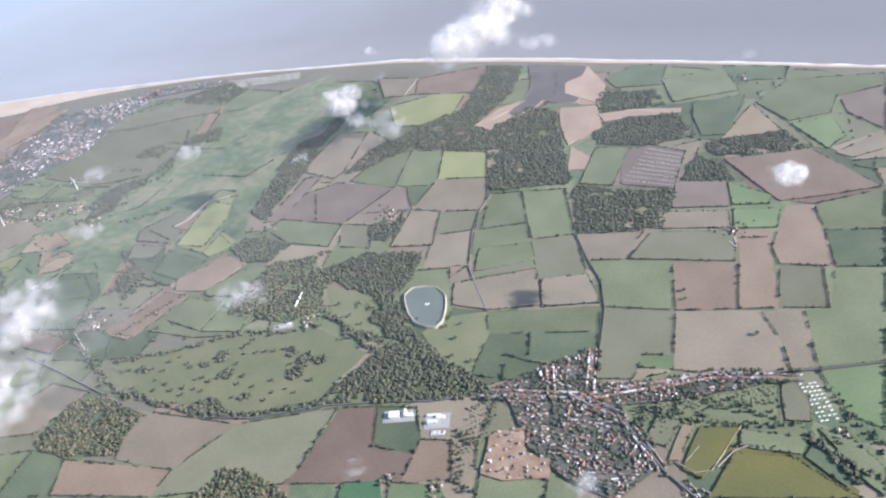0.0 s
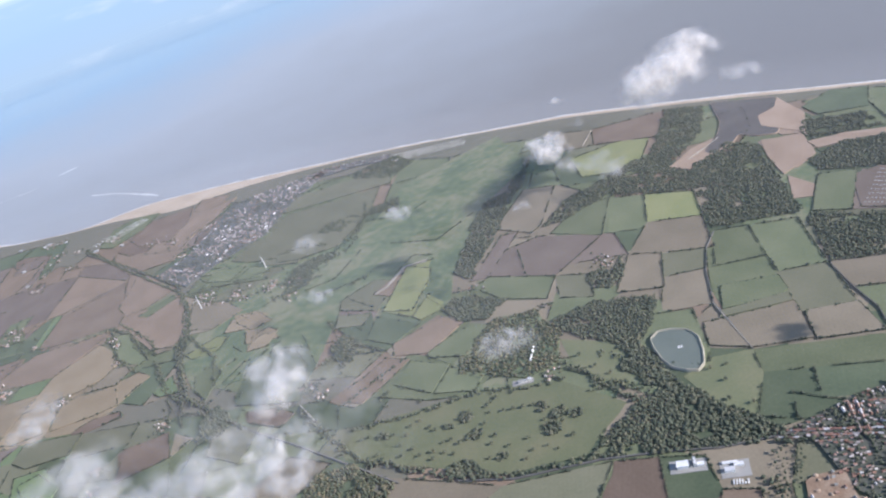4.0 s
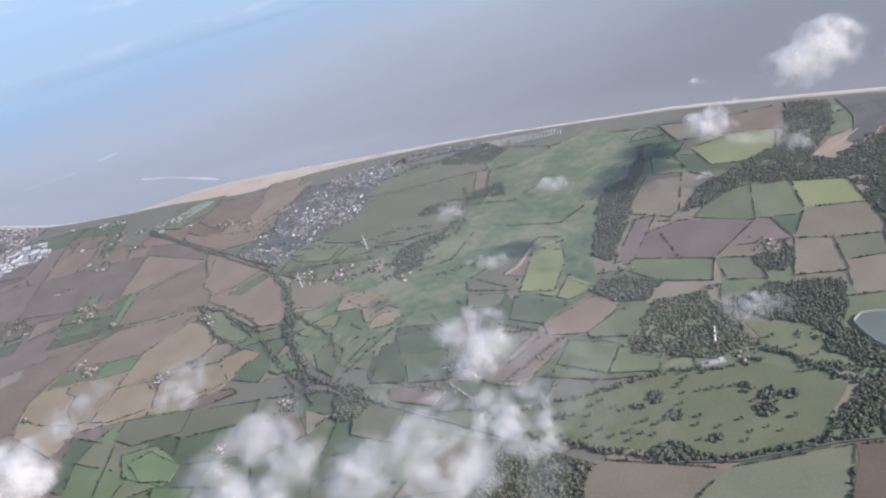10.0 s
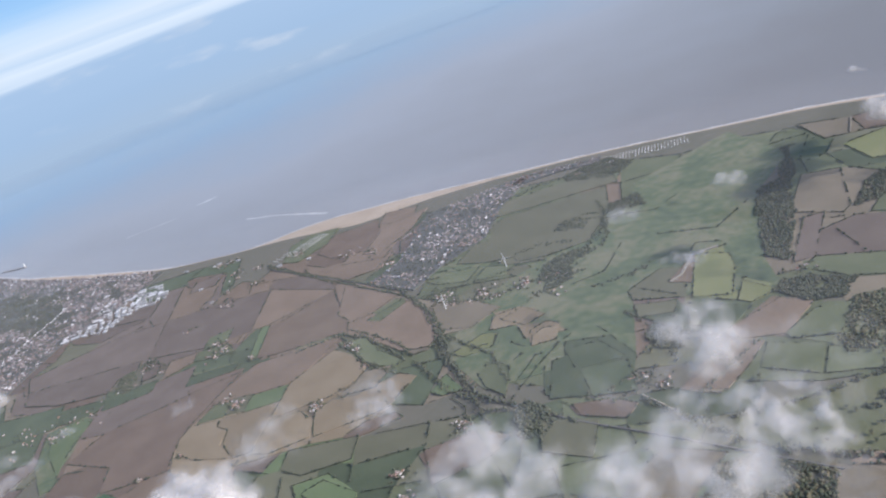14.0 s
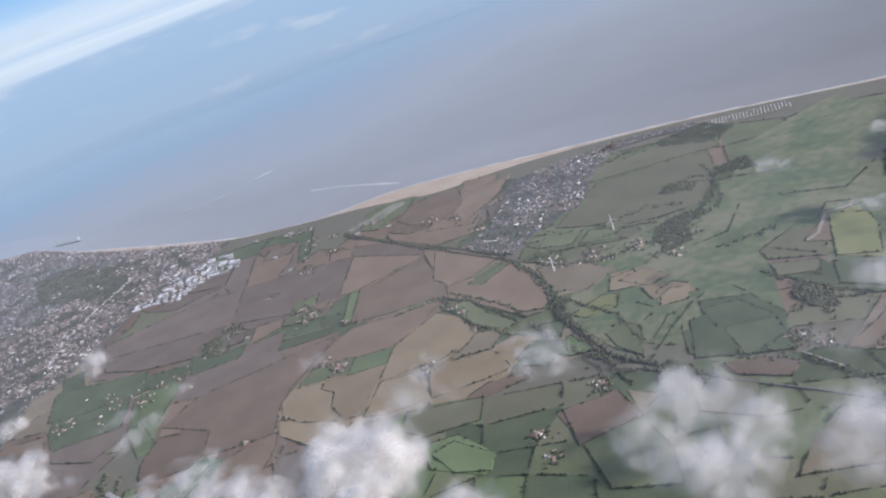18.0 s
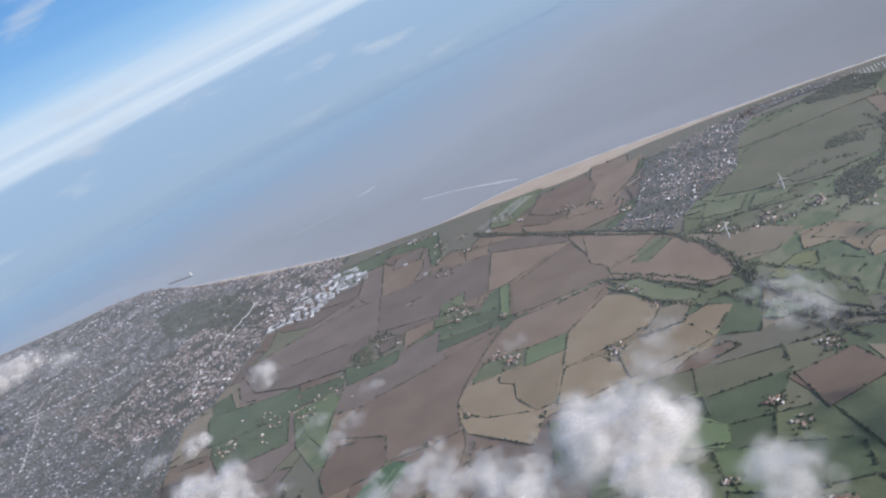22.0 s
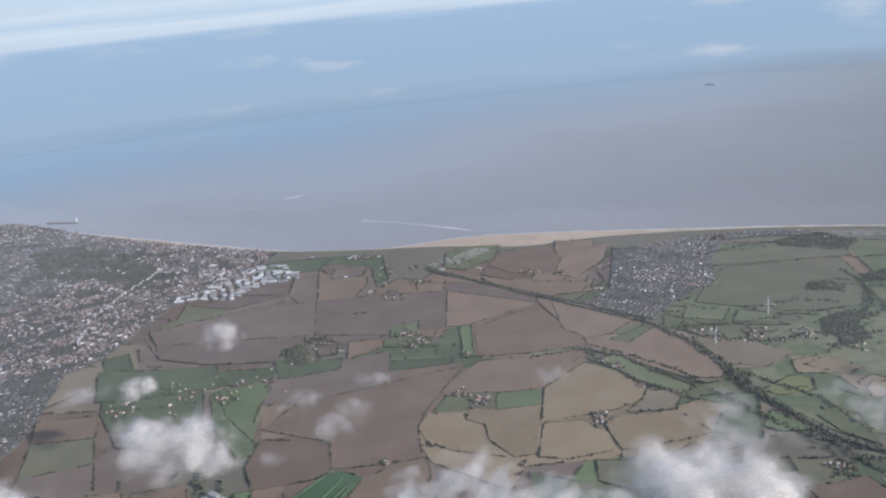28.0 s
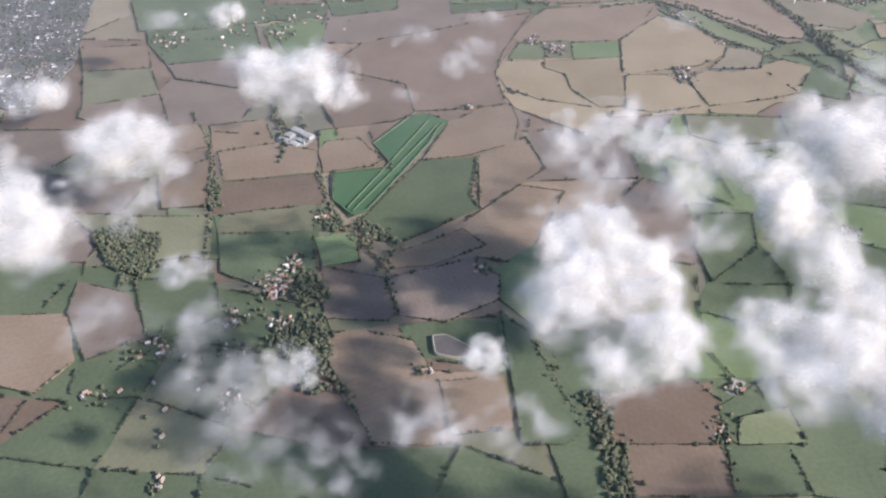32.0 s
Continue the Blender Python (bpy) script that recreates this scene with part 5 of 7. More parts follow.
def copse(x, y, r):
    wood(*[(x + r * math.cos(a) * rng.uniform(0.8, 1.1), y + r * math.sin(a) * rng.uniform(0.8, 1.1)) for a in np.linspace(0, 6.283, 9)[:-1]], step=2.2)


park_trees((-433, 563), (-440, 550), (-448, 544), (-428, 540), (-422, 535), (-449, 531), (-463, 534), (-487, 534), (-494, 531), (-452, 519), (-438, 513), (-471, 509), (-447, 505), (-429, 504), (-417, 507), (-415, 498), (-406, 505), (-397, 502), (-410, 518), (-403, 520))
park_trees((-394, 515), (-364, 510), (-348, 506), (-375, 537), (-373, 551), (-374, 565), (-377, 560), (-370, 571), (-362, 520), (-332, 513), (-326, 498), (-314, 502), (-305, 497), (-330, 488), (-363, 493), (-293, 512), (-304, 530), (-320, 534), (-456, 500), (-468, 497))
park_trees((-486, 596), (-491, 591), (-491, 585), (-482, 577), (-296, 619), (-280, 600), (-265, 587), (-269, 571), (-256, 574), (-180, 577), (-169, 560), (-167, 580), (-168, 536), (-150, 529), (-389, 604), (-397, 609), (-471, 601), (-447, 578), (-498, 617), (34, 612))
park_trees((34, 600), (87, 549))
copse(-396, 550, 7)
copse(-409, 539, 6)
copse(-382, 524, 9)
copse(-351, 493, 7)
copse(-324, 551, 7)
copse(-310, 542, 6)
copse(-293, 540, 6)
copse(-312, 521, 8)
copse(-473, 535, 6)
copse(-474, 500, 5)


def tree_belt(*line, size=1.5, width=3.0, gap=2.0):
    """A belt of trees along a lane or a field's edge."""
    p = along(list(line), gap)
    k = len(p)
    xy = p[:, :2] + rng.normal(0, width / 2, (k, 2))
    s = rng.uniform(0.7, 1.25, k) * size
    v, f = scatter(ICO1, np.c_[xy, s * 0.75 + 0.8], np.c_[s, s, s], 0.28)
    tagged(big_mesh("tree_belt", v, f, LEAVES), "belt of dark trees along a lane", "trees", "tree belts", kind="stuff")


tree_belt((-1235, 1121), (-1133, 1044), (-1043, 984), (-904, 891), size=1.25, width=2.2, gap=1.5)
tree_belt((-898, 886), (-852, 830), (-823, 776), (-812, 731), (-777, 678), size=1.5, width=3.5, gap=1.6)
tree_belt((-973, 817), (-932, 798), (-895, 764), (-856, 726), size=1.3, width=3.0, gap=1.8)
tree_belt((-841, 719), (-819, 691), (-786, 652), (-756, 630), (-712, 613), size=1.3, width=4.0, gap=1.8)
tree_belt((-725, 582), (-753, 634), (-794, 696), (-820, 756), size=1.2, width=3.0, gap=1.8)
tree_belt((-661, 1072), (-648, 1032), (-647, 974), (-663, 926), (-698, 903), size=1.3, width=4.0, gap=2.0)
tree_belt((-868, 872), (-832, 846), (-773, 838), (-729, 862), size=1.2, width=3.0, gap=2.0)
tree_belt((105, 439), (117, 423), (132, 393), size=1.8, width=4.5, gap=1.4)
tree_belt((-836, 1148), (-770, 1193), (-690, 1213), (-630, 1202), size=1.2, width=5.0, gap=2.2)
tree_belt((-712, 865), (-690, 901), (-650, 919), size=1.3, width=5)
tree_belt((-706, 1025), (-648, 1011), (-639, 959), (-644, 919), size=1.1, width=4)
tree_belt((-605, 747), (-591, 724), (-581, 724), size=1.2, width=4)
tree_belt((-577, 713), (-561, 686), (-553, 644), size=1.2, width=5)
tree_belt((-755, 581), (-736, 603), (-706, 604), size=1.2, width=5)
tree_belt((-615, 607), (-595, 629), (-575, 605), size=1.2, width=4)
tree_belt((-1297, 544), (-1271, 495), (-1260, 463), size=1.5, width=5)
tree_belt((-1271, 534), (-1248, 491), size=1.2, width=3)
tree_belt((-707, 867), (-689, 889), (-654, 912), size=1.2, width=4)
tree_belt((-725, 812), (-701, 837), (-676, 862), size=1.2, width=4)
tree_belt((-728, 862), (-690, 855), (-659, 864), size=1.2, width=4)
tree_belt((105, 437), (120, 419), (144, 399), size=1.6, width=5)
tree_belt((14, 457), (57, 450), (104, 449), size=1.2, width=3)
tree_belt((55, 429), (66, 430), (91, 422), (106, 404), (124, 388), size=0.9, width=2)
tree_belt((-320, 617), (-290, 593), (-253, 558), (-207, 518), size=1.2, width=4)
tree_belt((-1214, 262), (-1188, 270), (-1164, 276), size=1.5, width=5)
tree_belt((-1164, 281), (-1152, 250), (-1127, 227), size=1.5, width=4)
tree_belt((-1325, 798), (-1303, 849), (-1254, 823), size=1.3, width=6)
tree_belt((-709, 1020), (-672, 1035), (-646, 1023), size=1.2, width=3)
tree_belt((-880, 877), (-822, 887), (-756, 908), size=1.1, width=3)
tree_belt((-509, 549), (-457, 558), (-393, 582), (-345, 580), (-311, 585), size=1.4, width=4)
tree_belt((-583, 587), (-542, 551), (-494, 509), (-452, 496), size=1.4, width=4)
tree_belt((-298, 602), (-260, 566), (-224, 526), (-205, 511), size=1.5, width=5)
tree_belt((-534, 584), (-481, 654), size=1.2, width=3)
tree_belt((-458, 497), (-390, 473), (-341, 472), (-271, 483), size=1.6, width=4)
tree_belt((-393, 666), (-359, 663), (-322, 622), size=1.4, width=6)
tree_belt((-283, 568), (-257, 574), (-231, 557), size=1.4, width=6)
tree_belt((-273, 618), (-239, 598), (-213, 548), size=1.4, width=8)
tree_belt((-746, 633), (-798, 708), (-828, 775), (-865, 846), (-921, 915), size=1.5, width=5)
tree_belt((-922, 918), (-1038, 990), (-1229, 1108), size=1.3, width=3)
tree_belt((-828, 775), (-747, 706), (-718, 647), size=1.2, width=3)
tree_belt((-639, 568), (-693, 600), (-746, 633), size=1.5, width=4)
tree_belt((-586, 661), (-564, 675), (-518, 671), size=1.2, width=4)
tree_belt((-554, 692), (-510, 671), size=1.2, width=2)
tree_belt((-647, 816), (-606, 828), (-581, 845), size=1.2, width=6)
tree_belt((-965, 827), (-877, 768), (-850, 734), size=1.3, width=3)
tree_belt((-832, 781), (-813, 725), (-787, 698), size=1.5, width=5)
tree_belt((-1029, 791), (-975, 817), (-916, 741), (-860, 701), size=1.3, width=3)
tree_belt((-636, 607), (-603, 590), (-577, 628), size=1.3, width=6)
tree_belt((-763, 948), (-727, 967), (-683, 954), size=1.3, width=6)
tree_belt((-1229, 456), (-1210, 421), (-1189, 389), (-1145, 353), (-1124, 306), size=1.2, width=3)
tree_belt((-1338, 489), (-1314, 450), (-1286, 379), (-1264, 326), size=1.1, width=3)
tree_belt((-995, 264), (-981, 235), (-973, 200), size=1.4, width=5)
tree_belt((-1038, 302), (-1023, 276), (-1014, 261), (-1002, 238), size=1.0, width=3)
tree_belt((-929, 268), (-925, 238), (-923, 210), size=1.1, width=3)
tree_belt((-1106, 493), (-1101, 439), (-1092, 427), size=1.0, width=2)
tree_belt((-1175, 398), (-1143, 374), (-1145, 350), size=1.2, width=6)
tree_belt((22, 456), (-2, 471), (-16, 448), (2, 405), size=1.4, width=7)
tree_belt((-147, 451), (-145, 401), (-133, 380), size=1.3, width=6)
tree_belt((-171, 517), (-143, 495), (-128, 485), size=1.5, width=6)
tree_belt((-2, 489), (40, 475), (86, 457), size=1.3, width=6)
tree_belt((130, 484), (136, 458), (154, 428), size=1.2, width=5)


# ---- houses ----
def by_object(name, colours, rough=0.8):
    m = surface(name, [colours[0], colours[-1]], (0.8, 6.0), rough=rough, vary=0.15)
    n, l = m.node_tree.nodes, m.node_tree.links
    pick = n.new("ShaderNodeValToRGB")
    pick.color_ramp.interpolation = "CONSTANT"
    els = pick.color_ramp.elements
    while len(els) < len(colours):
        els.new(0.5)
    for k, c in enumerate(colours):
        els[k].position, els[k].color = k / len(colours), (*c, 1)
    info = next(q for q in n if q.type == "OBJECT_INFO")
    hsv = next(q for q in n if q.type == "HUE_SAT")
    l.new(info.outputs["Random"], pick.inputs["Fac"])
    l.new(pick.outputs["Color"], hsv.inputs["Color"])
    return m


HOUSE_WALL = by_object("brick_and_render", [(0.28, 0.18, 0.14), (0.50, 0.46, 0.42), (0.32, 0.22, 0.17), (0.62, 0.60, 0.57), (0.38, 0.31, 0.26)])
HOUSE_ROOF = by_object("tiled_roof", [(0.36, 0.20, 0.145), (0.24, 0.20, 0.185), (0.42, 0.27, 0.21), (0.40, 0.37, 0.35), (0.33, 0.185, 0.135), (0.62, 0.585, 0.56)])
GLASS = surface("window_glass", [(0.05, 0.06, 0.07), (0.10, 0.11, 0.12)], (1, 4), rough=0.15, spec=0.6)


def gable(w, d, h, ridge, over=0.14):
    """Two bmeshes: walls with their gable ends, and a roof slab on top of them."""
    a = bmesh.new()
    v = [a.verts.new(p) for p in ((-w, -d, 0), (w, -d, 0), (w, d, 0), (-w, d, 0), (-w, -d, h), (w, -d, h), (w, d, h), (-w, d, h), (-w, 0, h + ridge), (w, 0, h + ridge))]
    for f in ((0, 1, 5, 4), (2, 3, 7, 6), (1, 2, 6, 9, 5), (3, 0, 4, 8, 7)):
        a.faces.new([v[i] for i in f])
    b = bmesh.new()
    s = ridge / d
    x, t = w + over, 0.10
    pts = []
    for lift in (0.02, t):
        pts += [(-x, -d - over, h - over * s + lift), (x, -d - over, h - over * s + lift), (x, 0, h + ridge + lift), (-x, 0, h + ridge + lift), (x, d + over, h - over * s + lift), (-x, d + over, h - over * s + lift)]
    u = [b.verts.new(p) for p in pts]
    for f in ((6, 7, 8, 9), (9, 8, 10, 11), (3, 2, 1, 0), (5, 4, 2, 3), (0, 1, 7, 6), (4, 5, 11, 10), (1, 2, 8, 7), (2, 4, 10, 8), (3, 0, 6, 9), (5, 3, 9, 11)):
        b.faces.new([u[i] for i in f])
    return a, b


def box(w, d, h, at=(0, 0, 0)):
    bm = bmesh.new()
    bmesh.ops.create_cube(bm, size=1.0)
    bmesh.ops.scale(bm, verts=bm.verts[:], vec=(w, d, h))
    bmesh.ops.translate(bm, verts=bm.verts[:], vec=(at[0], at[1], at[2] + h / 2))
    bmesh.ops.bevel(bm, geom=bm.edges[:], offset=min(w, d, h) * 0.06, segments=1, affect="EDGES")
    return bm


part("deck", box(4.2, 3.2, 0.35), WHITE, raft)
part("pump_housing", box(1.2, 0.9, 0.6, (0.4, 0.2, 0.35)), STEEL, raft)
VILLAGE = [(-102, 510), (-77, 526), (-44, 538), (-46, 497), (-10, 496), (47, 506), (89, 501), (91, 492), (19, 476), (-24, 472), (-16, 442), (1, 410), (-29, 380), (-65, 400), (-96, 433), (-114, 484), (-133, 491)]
CONCRETE = surface("concrete", [(0.30, 0.29, 0.265), (0.40, 0.385, 0.355)], (0.1, 1.2))
house_kinds = []
for k, (w, d, h, ridge) in enumerate(((1.15, 0.85, 1.15, 0.75), (1.4, 0.9, 1.2, 0.8), (0.95, 0.8, 1.2, 0.7), (1.9, 0.85, 1.1, 0.7), (1.1, 1.0, 0.75, 0.75), (2.6, 0.95, 1.2, 0.75))):
    house = new("house")
    tagged(house, ("small brick house with a tiled gable roof", "brick house with a tiled gable roof", "compact cottage with a steep tiled roof", "long terrace with a tiled gable roof", "low bungalow with a tiled roof", "row of cottages under one long tiled roof")[k], "house", "village houses")
    a, b = gable(w, d, h, ridge)
    part("wall", a, HOUSE_WALL, house)
    part("roof", b, HOUSE_ROOF, house)
    part("chimney", box(0.26, 0.22, 0.7, (w * 0.6, 0, h + ridge - 0.25)), HOUSE_WALL, house)
    for x in (-w * 0.5, w * 0.5):
        part("window", box(0.32, 0.05, 0.3, (x, -d - 0.01, h * 0.5)), GLASS, house)
    house.matrix_basis = pose(-60 + k * 6, 441 - k, ground_at(-60 + k * 6, 441 - k), 0, 0, 15 * k)
    house_kinds.append(house)


def place_house(x, y, turn, kind=None):
    k = int(rng.integers(0, 6)) if kind is None else kind
    copy_thing(house_kinds[k], pose(x, y, (1.66 if inside(np.array([(x, y)]), VILLAGE)[0] else ground_at(x, y) - 0.05), 0, 0, turn))


def hamlet(x, y, n, r):
    """Houses scattered round a lane, with garden trees between them."""
    turn = rng.uniform(0, 180)
    for _ in range(n // 8 if n >= 24 else 0):
        a, d = rng.uniform(0, 6.283), r * math.sqrt(rng.random())
        place_house(x + d * math.cos(a), y + d * math.sin(a), turn + rng.choice([0, 90]) + rng.uniform(-12, 12))
    row_houses("hamlet_houses", np.c_[x + rng.normal(0, r * 0.5, n), y + rng.normal(0, r * 0.5, n)], np.full(n, turn) + rng.choice([0, 90], n), "cluster of brick farmhouses and barns among trees", ground_at(x, y), 1.08)
    k = n + 10
    xy = np.c_[x + rng.normal(0, r * 0.7, k), y + rng.normal(0, r * 0.7, k)]
    s = rng.uniform(0.8, 1.6, k)
    v, f = scatter(ICO1, np.c_[xy, s * 0.8 + ground_at(x, y) - 0.1], np.c_[s, s, s], 0.25)
    tagged(big_mesh("garden_trees", v, f, LEAVES), "dark green garden trees among the houses", "trees", "garden trees", kind="stuff")


def row_houses(name, xy, turns, label, z=0.0, size=1.0, roofs=None, walls_mat=None):
    """Many plain gabled houses in two joined meshes."""
    n = len(xy)
    w, d = rng.uniform(0.9, 1.6, n) * size, rng.uniform(0.7, 0.95, n) * size
    h, ridge = rng.uniform(0.85, 1.3, n) * size, rng.uniform(0.5, 0.8, n) * size
    one = np.array([(-1, -1, 0, 0), (1, -1, 0, 0), (1, 1, 0, 0), (-1, 1, 0, 0), (-1, -1, 1, 0), (1, -1, 1, 0), (1, 1, 1, 0), (-1, 1, 1, 0), (-1, 0, 1, 1), (1, 0, 1, 1)], float)
    a = np.radians(turns)
    lx, ly = one[None, :, 0] * w[:, None], one[None, :, 1] * d[:, None]
    x = xy[:, :1] + lx * np.cos(a)[:, None] - ly * np.sin(a)[:, None]
    y = xy[:, 1:] + lx * np.sin(a)[:, None] + ly * np.cos(a)[:, None]
    zz = z + one[None, :, 2] * h[:, None] + one[None, :, 3] * ridge[:, None]
    p = np.stack([x, y, zz], -1)
    walls = np.array([(0, 1, 5, 4), (2, 3, 7, 6), (1, 2, 6, 5), (3, 0, 4, 7)])
    ends = np.array([(5, 6, 9), (7, 4, 8)])
    slopes = np.array([(0, 1, 2, 3), (3, 2, 4, 5)])
    k = np.arange(n)[:, None, None]
    wall_v = p.reshape(-1, 3)
    wq = (walls[None] + k * 10).reshape(-1, 4)
    we = np.concatenate([ends, ends[:, 2:]], 1)[None] + k * 10
    top = p[:, [4, 5, 9, 8, 6, 7]] + np.array([0, 0, 0.04])
    mid = top[:, [0, 1, 2, 3, 4, 5]].mean(1, keepdims=True)
    roof_v = ((top - mid) * np.array([1.08, 1.08, 1.0]) + mid).reshape(-1, 3)
    rq = (slopes[None] + np.arange(n)[:, None, None] * 6).reshape(-1, 4)
    gable_tri = (ends[None] + k * 10).reshape(-1, 3)
    me_tri = np.concatenate([wq[:, :3], wq[:, [0, 2, 3]], gable_tri])
    ob = big_mesh(name, wall_v, me_tri, walls_mat or WALLS)
    tagged(ob, label, "houses", "town houses", kind="stuff")
    rf = big_mesh("roofs", roof_v, rq, roofs or ROOFS)
    rf.parent = ob
    return ob


hamlet(-319, 595, 7, 8)
hamlet(-284, 780, 10, 14)
hamlet(136, 1041, 6, 13)
hamlet(87, 698, 5, 10)
hamlet(-341, 712, 2, 5)
hamlet(23, 385, 12, 10)
hamlet(127, 439, 4, 6)
hamlet(-161, 394, 5, 6)
hamlet(-197, 400, 3, 5)
hamlet(-1102, 800, 5, 7)
hamlet(-1280, 925, 3, 11)
hamlet(-1095, 602, 4, 5)
hamlet(-1204, 396, 8, 9)
hamlet(-1163, 380, 8, 9)
hamlet(-1240, 222, 8, 28)
hamlet(-929, 250, 8, 7)
hamlet(-1098, 262, 3, 5)
hamlet(-1080, 361, 3, 8)
hamlet(-1175, 827, 14, 16)
hamlet(-1303, 775, 10, 17)
hamlet(-1326, 722, 8, 26)
hamlet(-1288, 1097, 5, 12)
hamlet(-1448, 646, 16, 19)
hamlet(-1397, 692, 20, 39)
hamlet(-1339, 682, 10, 16)
hamlet(-839, 861, 10, 17)
hamlet(-738, 863, 10, 16)
hamlet(-697, 824, 6, 14)
hamlet(-1071, 1089, 8, 21)
hamlet(-1022, 1073, 8, 13)
hamlet(-781, 493, 6, 8)
hamlet(-753, 593, 6, 13)
hamlet(-1264, 255, 12, 15)
hamlet(-1202, 223, 8, 9)
hamlet(-1218, 258, 5, 9)
hamlet(-1218, 162, 4, 5)
hamlet(-968, 1116, 10, 17)
hamlet(-976, 1015, 12, 15)
hamlet(-865, 1040, 8, 16)
hamlet(-1292, 823, 10, 15)
hamlet(-1301, 1120, 8, 16)
hamlet(-1170, 845, 5, 7)
hamlet(-752, 589, 10, 13)
hamlet(-698, 863, 8, 18)
hamlet(-427, 770, 3, 12)

hamlet(-1064, 690, 26, 9)
hamlet(-947, 662, 9, 6)
hamlet(-952, 786, 10, 6)
hamlet(-934, 770, 10, 6)
hamlet(-909, 729, 10, 5)
hamlet(-1193, 858, 12, 11)
hamlet(-1127, 568, 5, 4)
hamlet(-1305, 848, 5, 7)
hamlet(-1260, 812, 6, 8)
hamlet(-1308, 802, 6, 8)
hamlet(-1227, 1058, 6, 9)
hamlet(-1248, 987, 8, 12)
hamlet(-1369, 1180, 10, 16)
hamlet(-568, 608, 10, 8)
hamlet(-591, 621, 8, 8)
hamlet(-802, 526, 16, 9)
hamlet(-1089, 703, 12, 8)
hamlet(-941, 653, 10, 9)
hamlet(-1210, 321, 64, 15)
hamlet(-1206, 341, 14, 7)
hamlet(-1225, 284, 12, 9)
hamlet(-1194, 288, 10, 8)
hamlet(-920, 285, 8, 5)
hamlet(-1281, 209, 4, 6)
hamlet(-769, 407, 16, 12)
hamlet(-835, 443, 8, 6)
hamlet(-1016, 383, 6, 6)
hamlet(-1188, 1143, 16, 15)
hamlet(-789, 862, 14, 14)
hamlet(-853, 863, 10, 8)
hamlet(-826, 845, 10, 8)
hamlet(-797, 841, 8, 8)
hamlet(-767, 841, 8, 8)
hamlet(-735, 859, 8, 8)
hamlet(-1258, 1126, 8, 9)
hamlet(-1274, 1044, 8, 9)
hamlet(-1349, 1183, 12, 14)


# ---- the village at the crossroads ----
GARDENS = surface("village_gardens", [(0.085, 0.095, 0.07), (0.12, 0.125, 0.10), (0.175, 0.165, 0.145)], (0.06, 0.5), vary=0, spread=1.2)
spot = spots(VILLAGE, 3.9)
bm = bmesh.new()
plot = bm.faces.new([bm.verts.new((*p, 1.7)) for p in rounded(VILLAGE, 120)])
plot.normal_update()
bmesh.ops.triangulate(bm, faces=[plot])
tagged(part("village_ground", bm, GARDENS, None), "grey-green gardens and lanes of the village", "gardens", kind="structure")


def lane_turn(x, y):
    return 3 + 25 * noise.noise((x * 0.018, y * 0.018, 2)) + (90 if noise.noise((x * 0.05, y * 0.05, 4)) > 0.1 else 0)


on_site = inside(spot, SITE)
near = [k for k in range(len(spot)) if rng.random() < 0.80 and not on_site[k] and noise.noise((spot[k][0] * 0.06, spot[k][1] * 0.06, 3)) < 0.16]
rng.shuffle(near)
for k in near[:24]:
    place_house(*spot[k], lane_turn(*spot[k]) + rng.uniform(-8, 8))
rest = spot[near[24:]]
if len(rest):
    row_houses("village_houses", rest, [lane_turn(x, y) for x, y in rest], "packed brick village houses with red and grey roofs", 1.65, 0.86)
trees_xy = np.concatenate([spots(VILLAGE, 5.4), spots([(-20, 476), (95, 492), (90, 468), (20, 462), (5, 440)], 4.4), spots([(-140, 491), (-150, 425), (-132, 425), (-118, 480)], 4.6)])
gaps = spots(VILLAGE, 3.4)
gaps = gaps[[noise.noise((x * 0.06, y * 0.06, 3)) >= 0.2 for x, y in gaps]]
trees_xy = np.concatenate([trees_xy, gaps])
trees_xy = trees_xy[~inside(trees_xy, SITE)]
s = rng.uniform(0.45, 1.35, len(trees_xy))
v, f = scatter(ICO1, np.c_[trees_xy, s * 0.8 + 1.6], np.c_[s, s, s], 0.28)
tagged(big_mesh("garden_trees", v, f, LEAVES), "dark green garden trees packed between village houses", "trees", "garden trees", kind="stuff")

shrub = tree_kinds[1]
for line in ([(-138, 490), (-91, 486), (-46, 482), (-10, 490), (20, 495), (47, 501), (92, 499), (112, 496)], [(-68, 492), (-50, 476), (-24, 460), (3, 410)], [(-79, 486), (-82, 519)], [(-48, 491), (-46, 538)]):
    for x, y, dx, dy in along(line, 2.7):
        for side in (-2.9, 2.9, 6.4, -6.6):
            if rng.random() < (0.85 if abs(side) < 4 else 0.4):
                px, py = x - dy * side, y + dx * side
                if abs(side) < 4:
                    place_house(px, py, math.degrees(math.atan2(dy, dx)) + rng.uniform(-9, 9))
                else:
                    copy_thing(shrub, pose(px, py, ground_at(px, py), 0, 0, rng.uniform(0, 360)))

# ---- building site ----
HEAP = surface("spoil", [(0.34, 0.24, 0.17), (0.46, 0.36, 0.27)], (0.3, 1.5), vary=0.1)
lot = spots(SITE, 8.0)
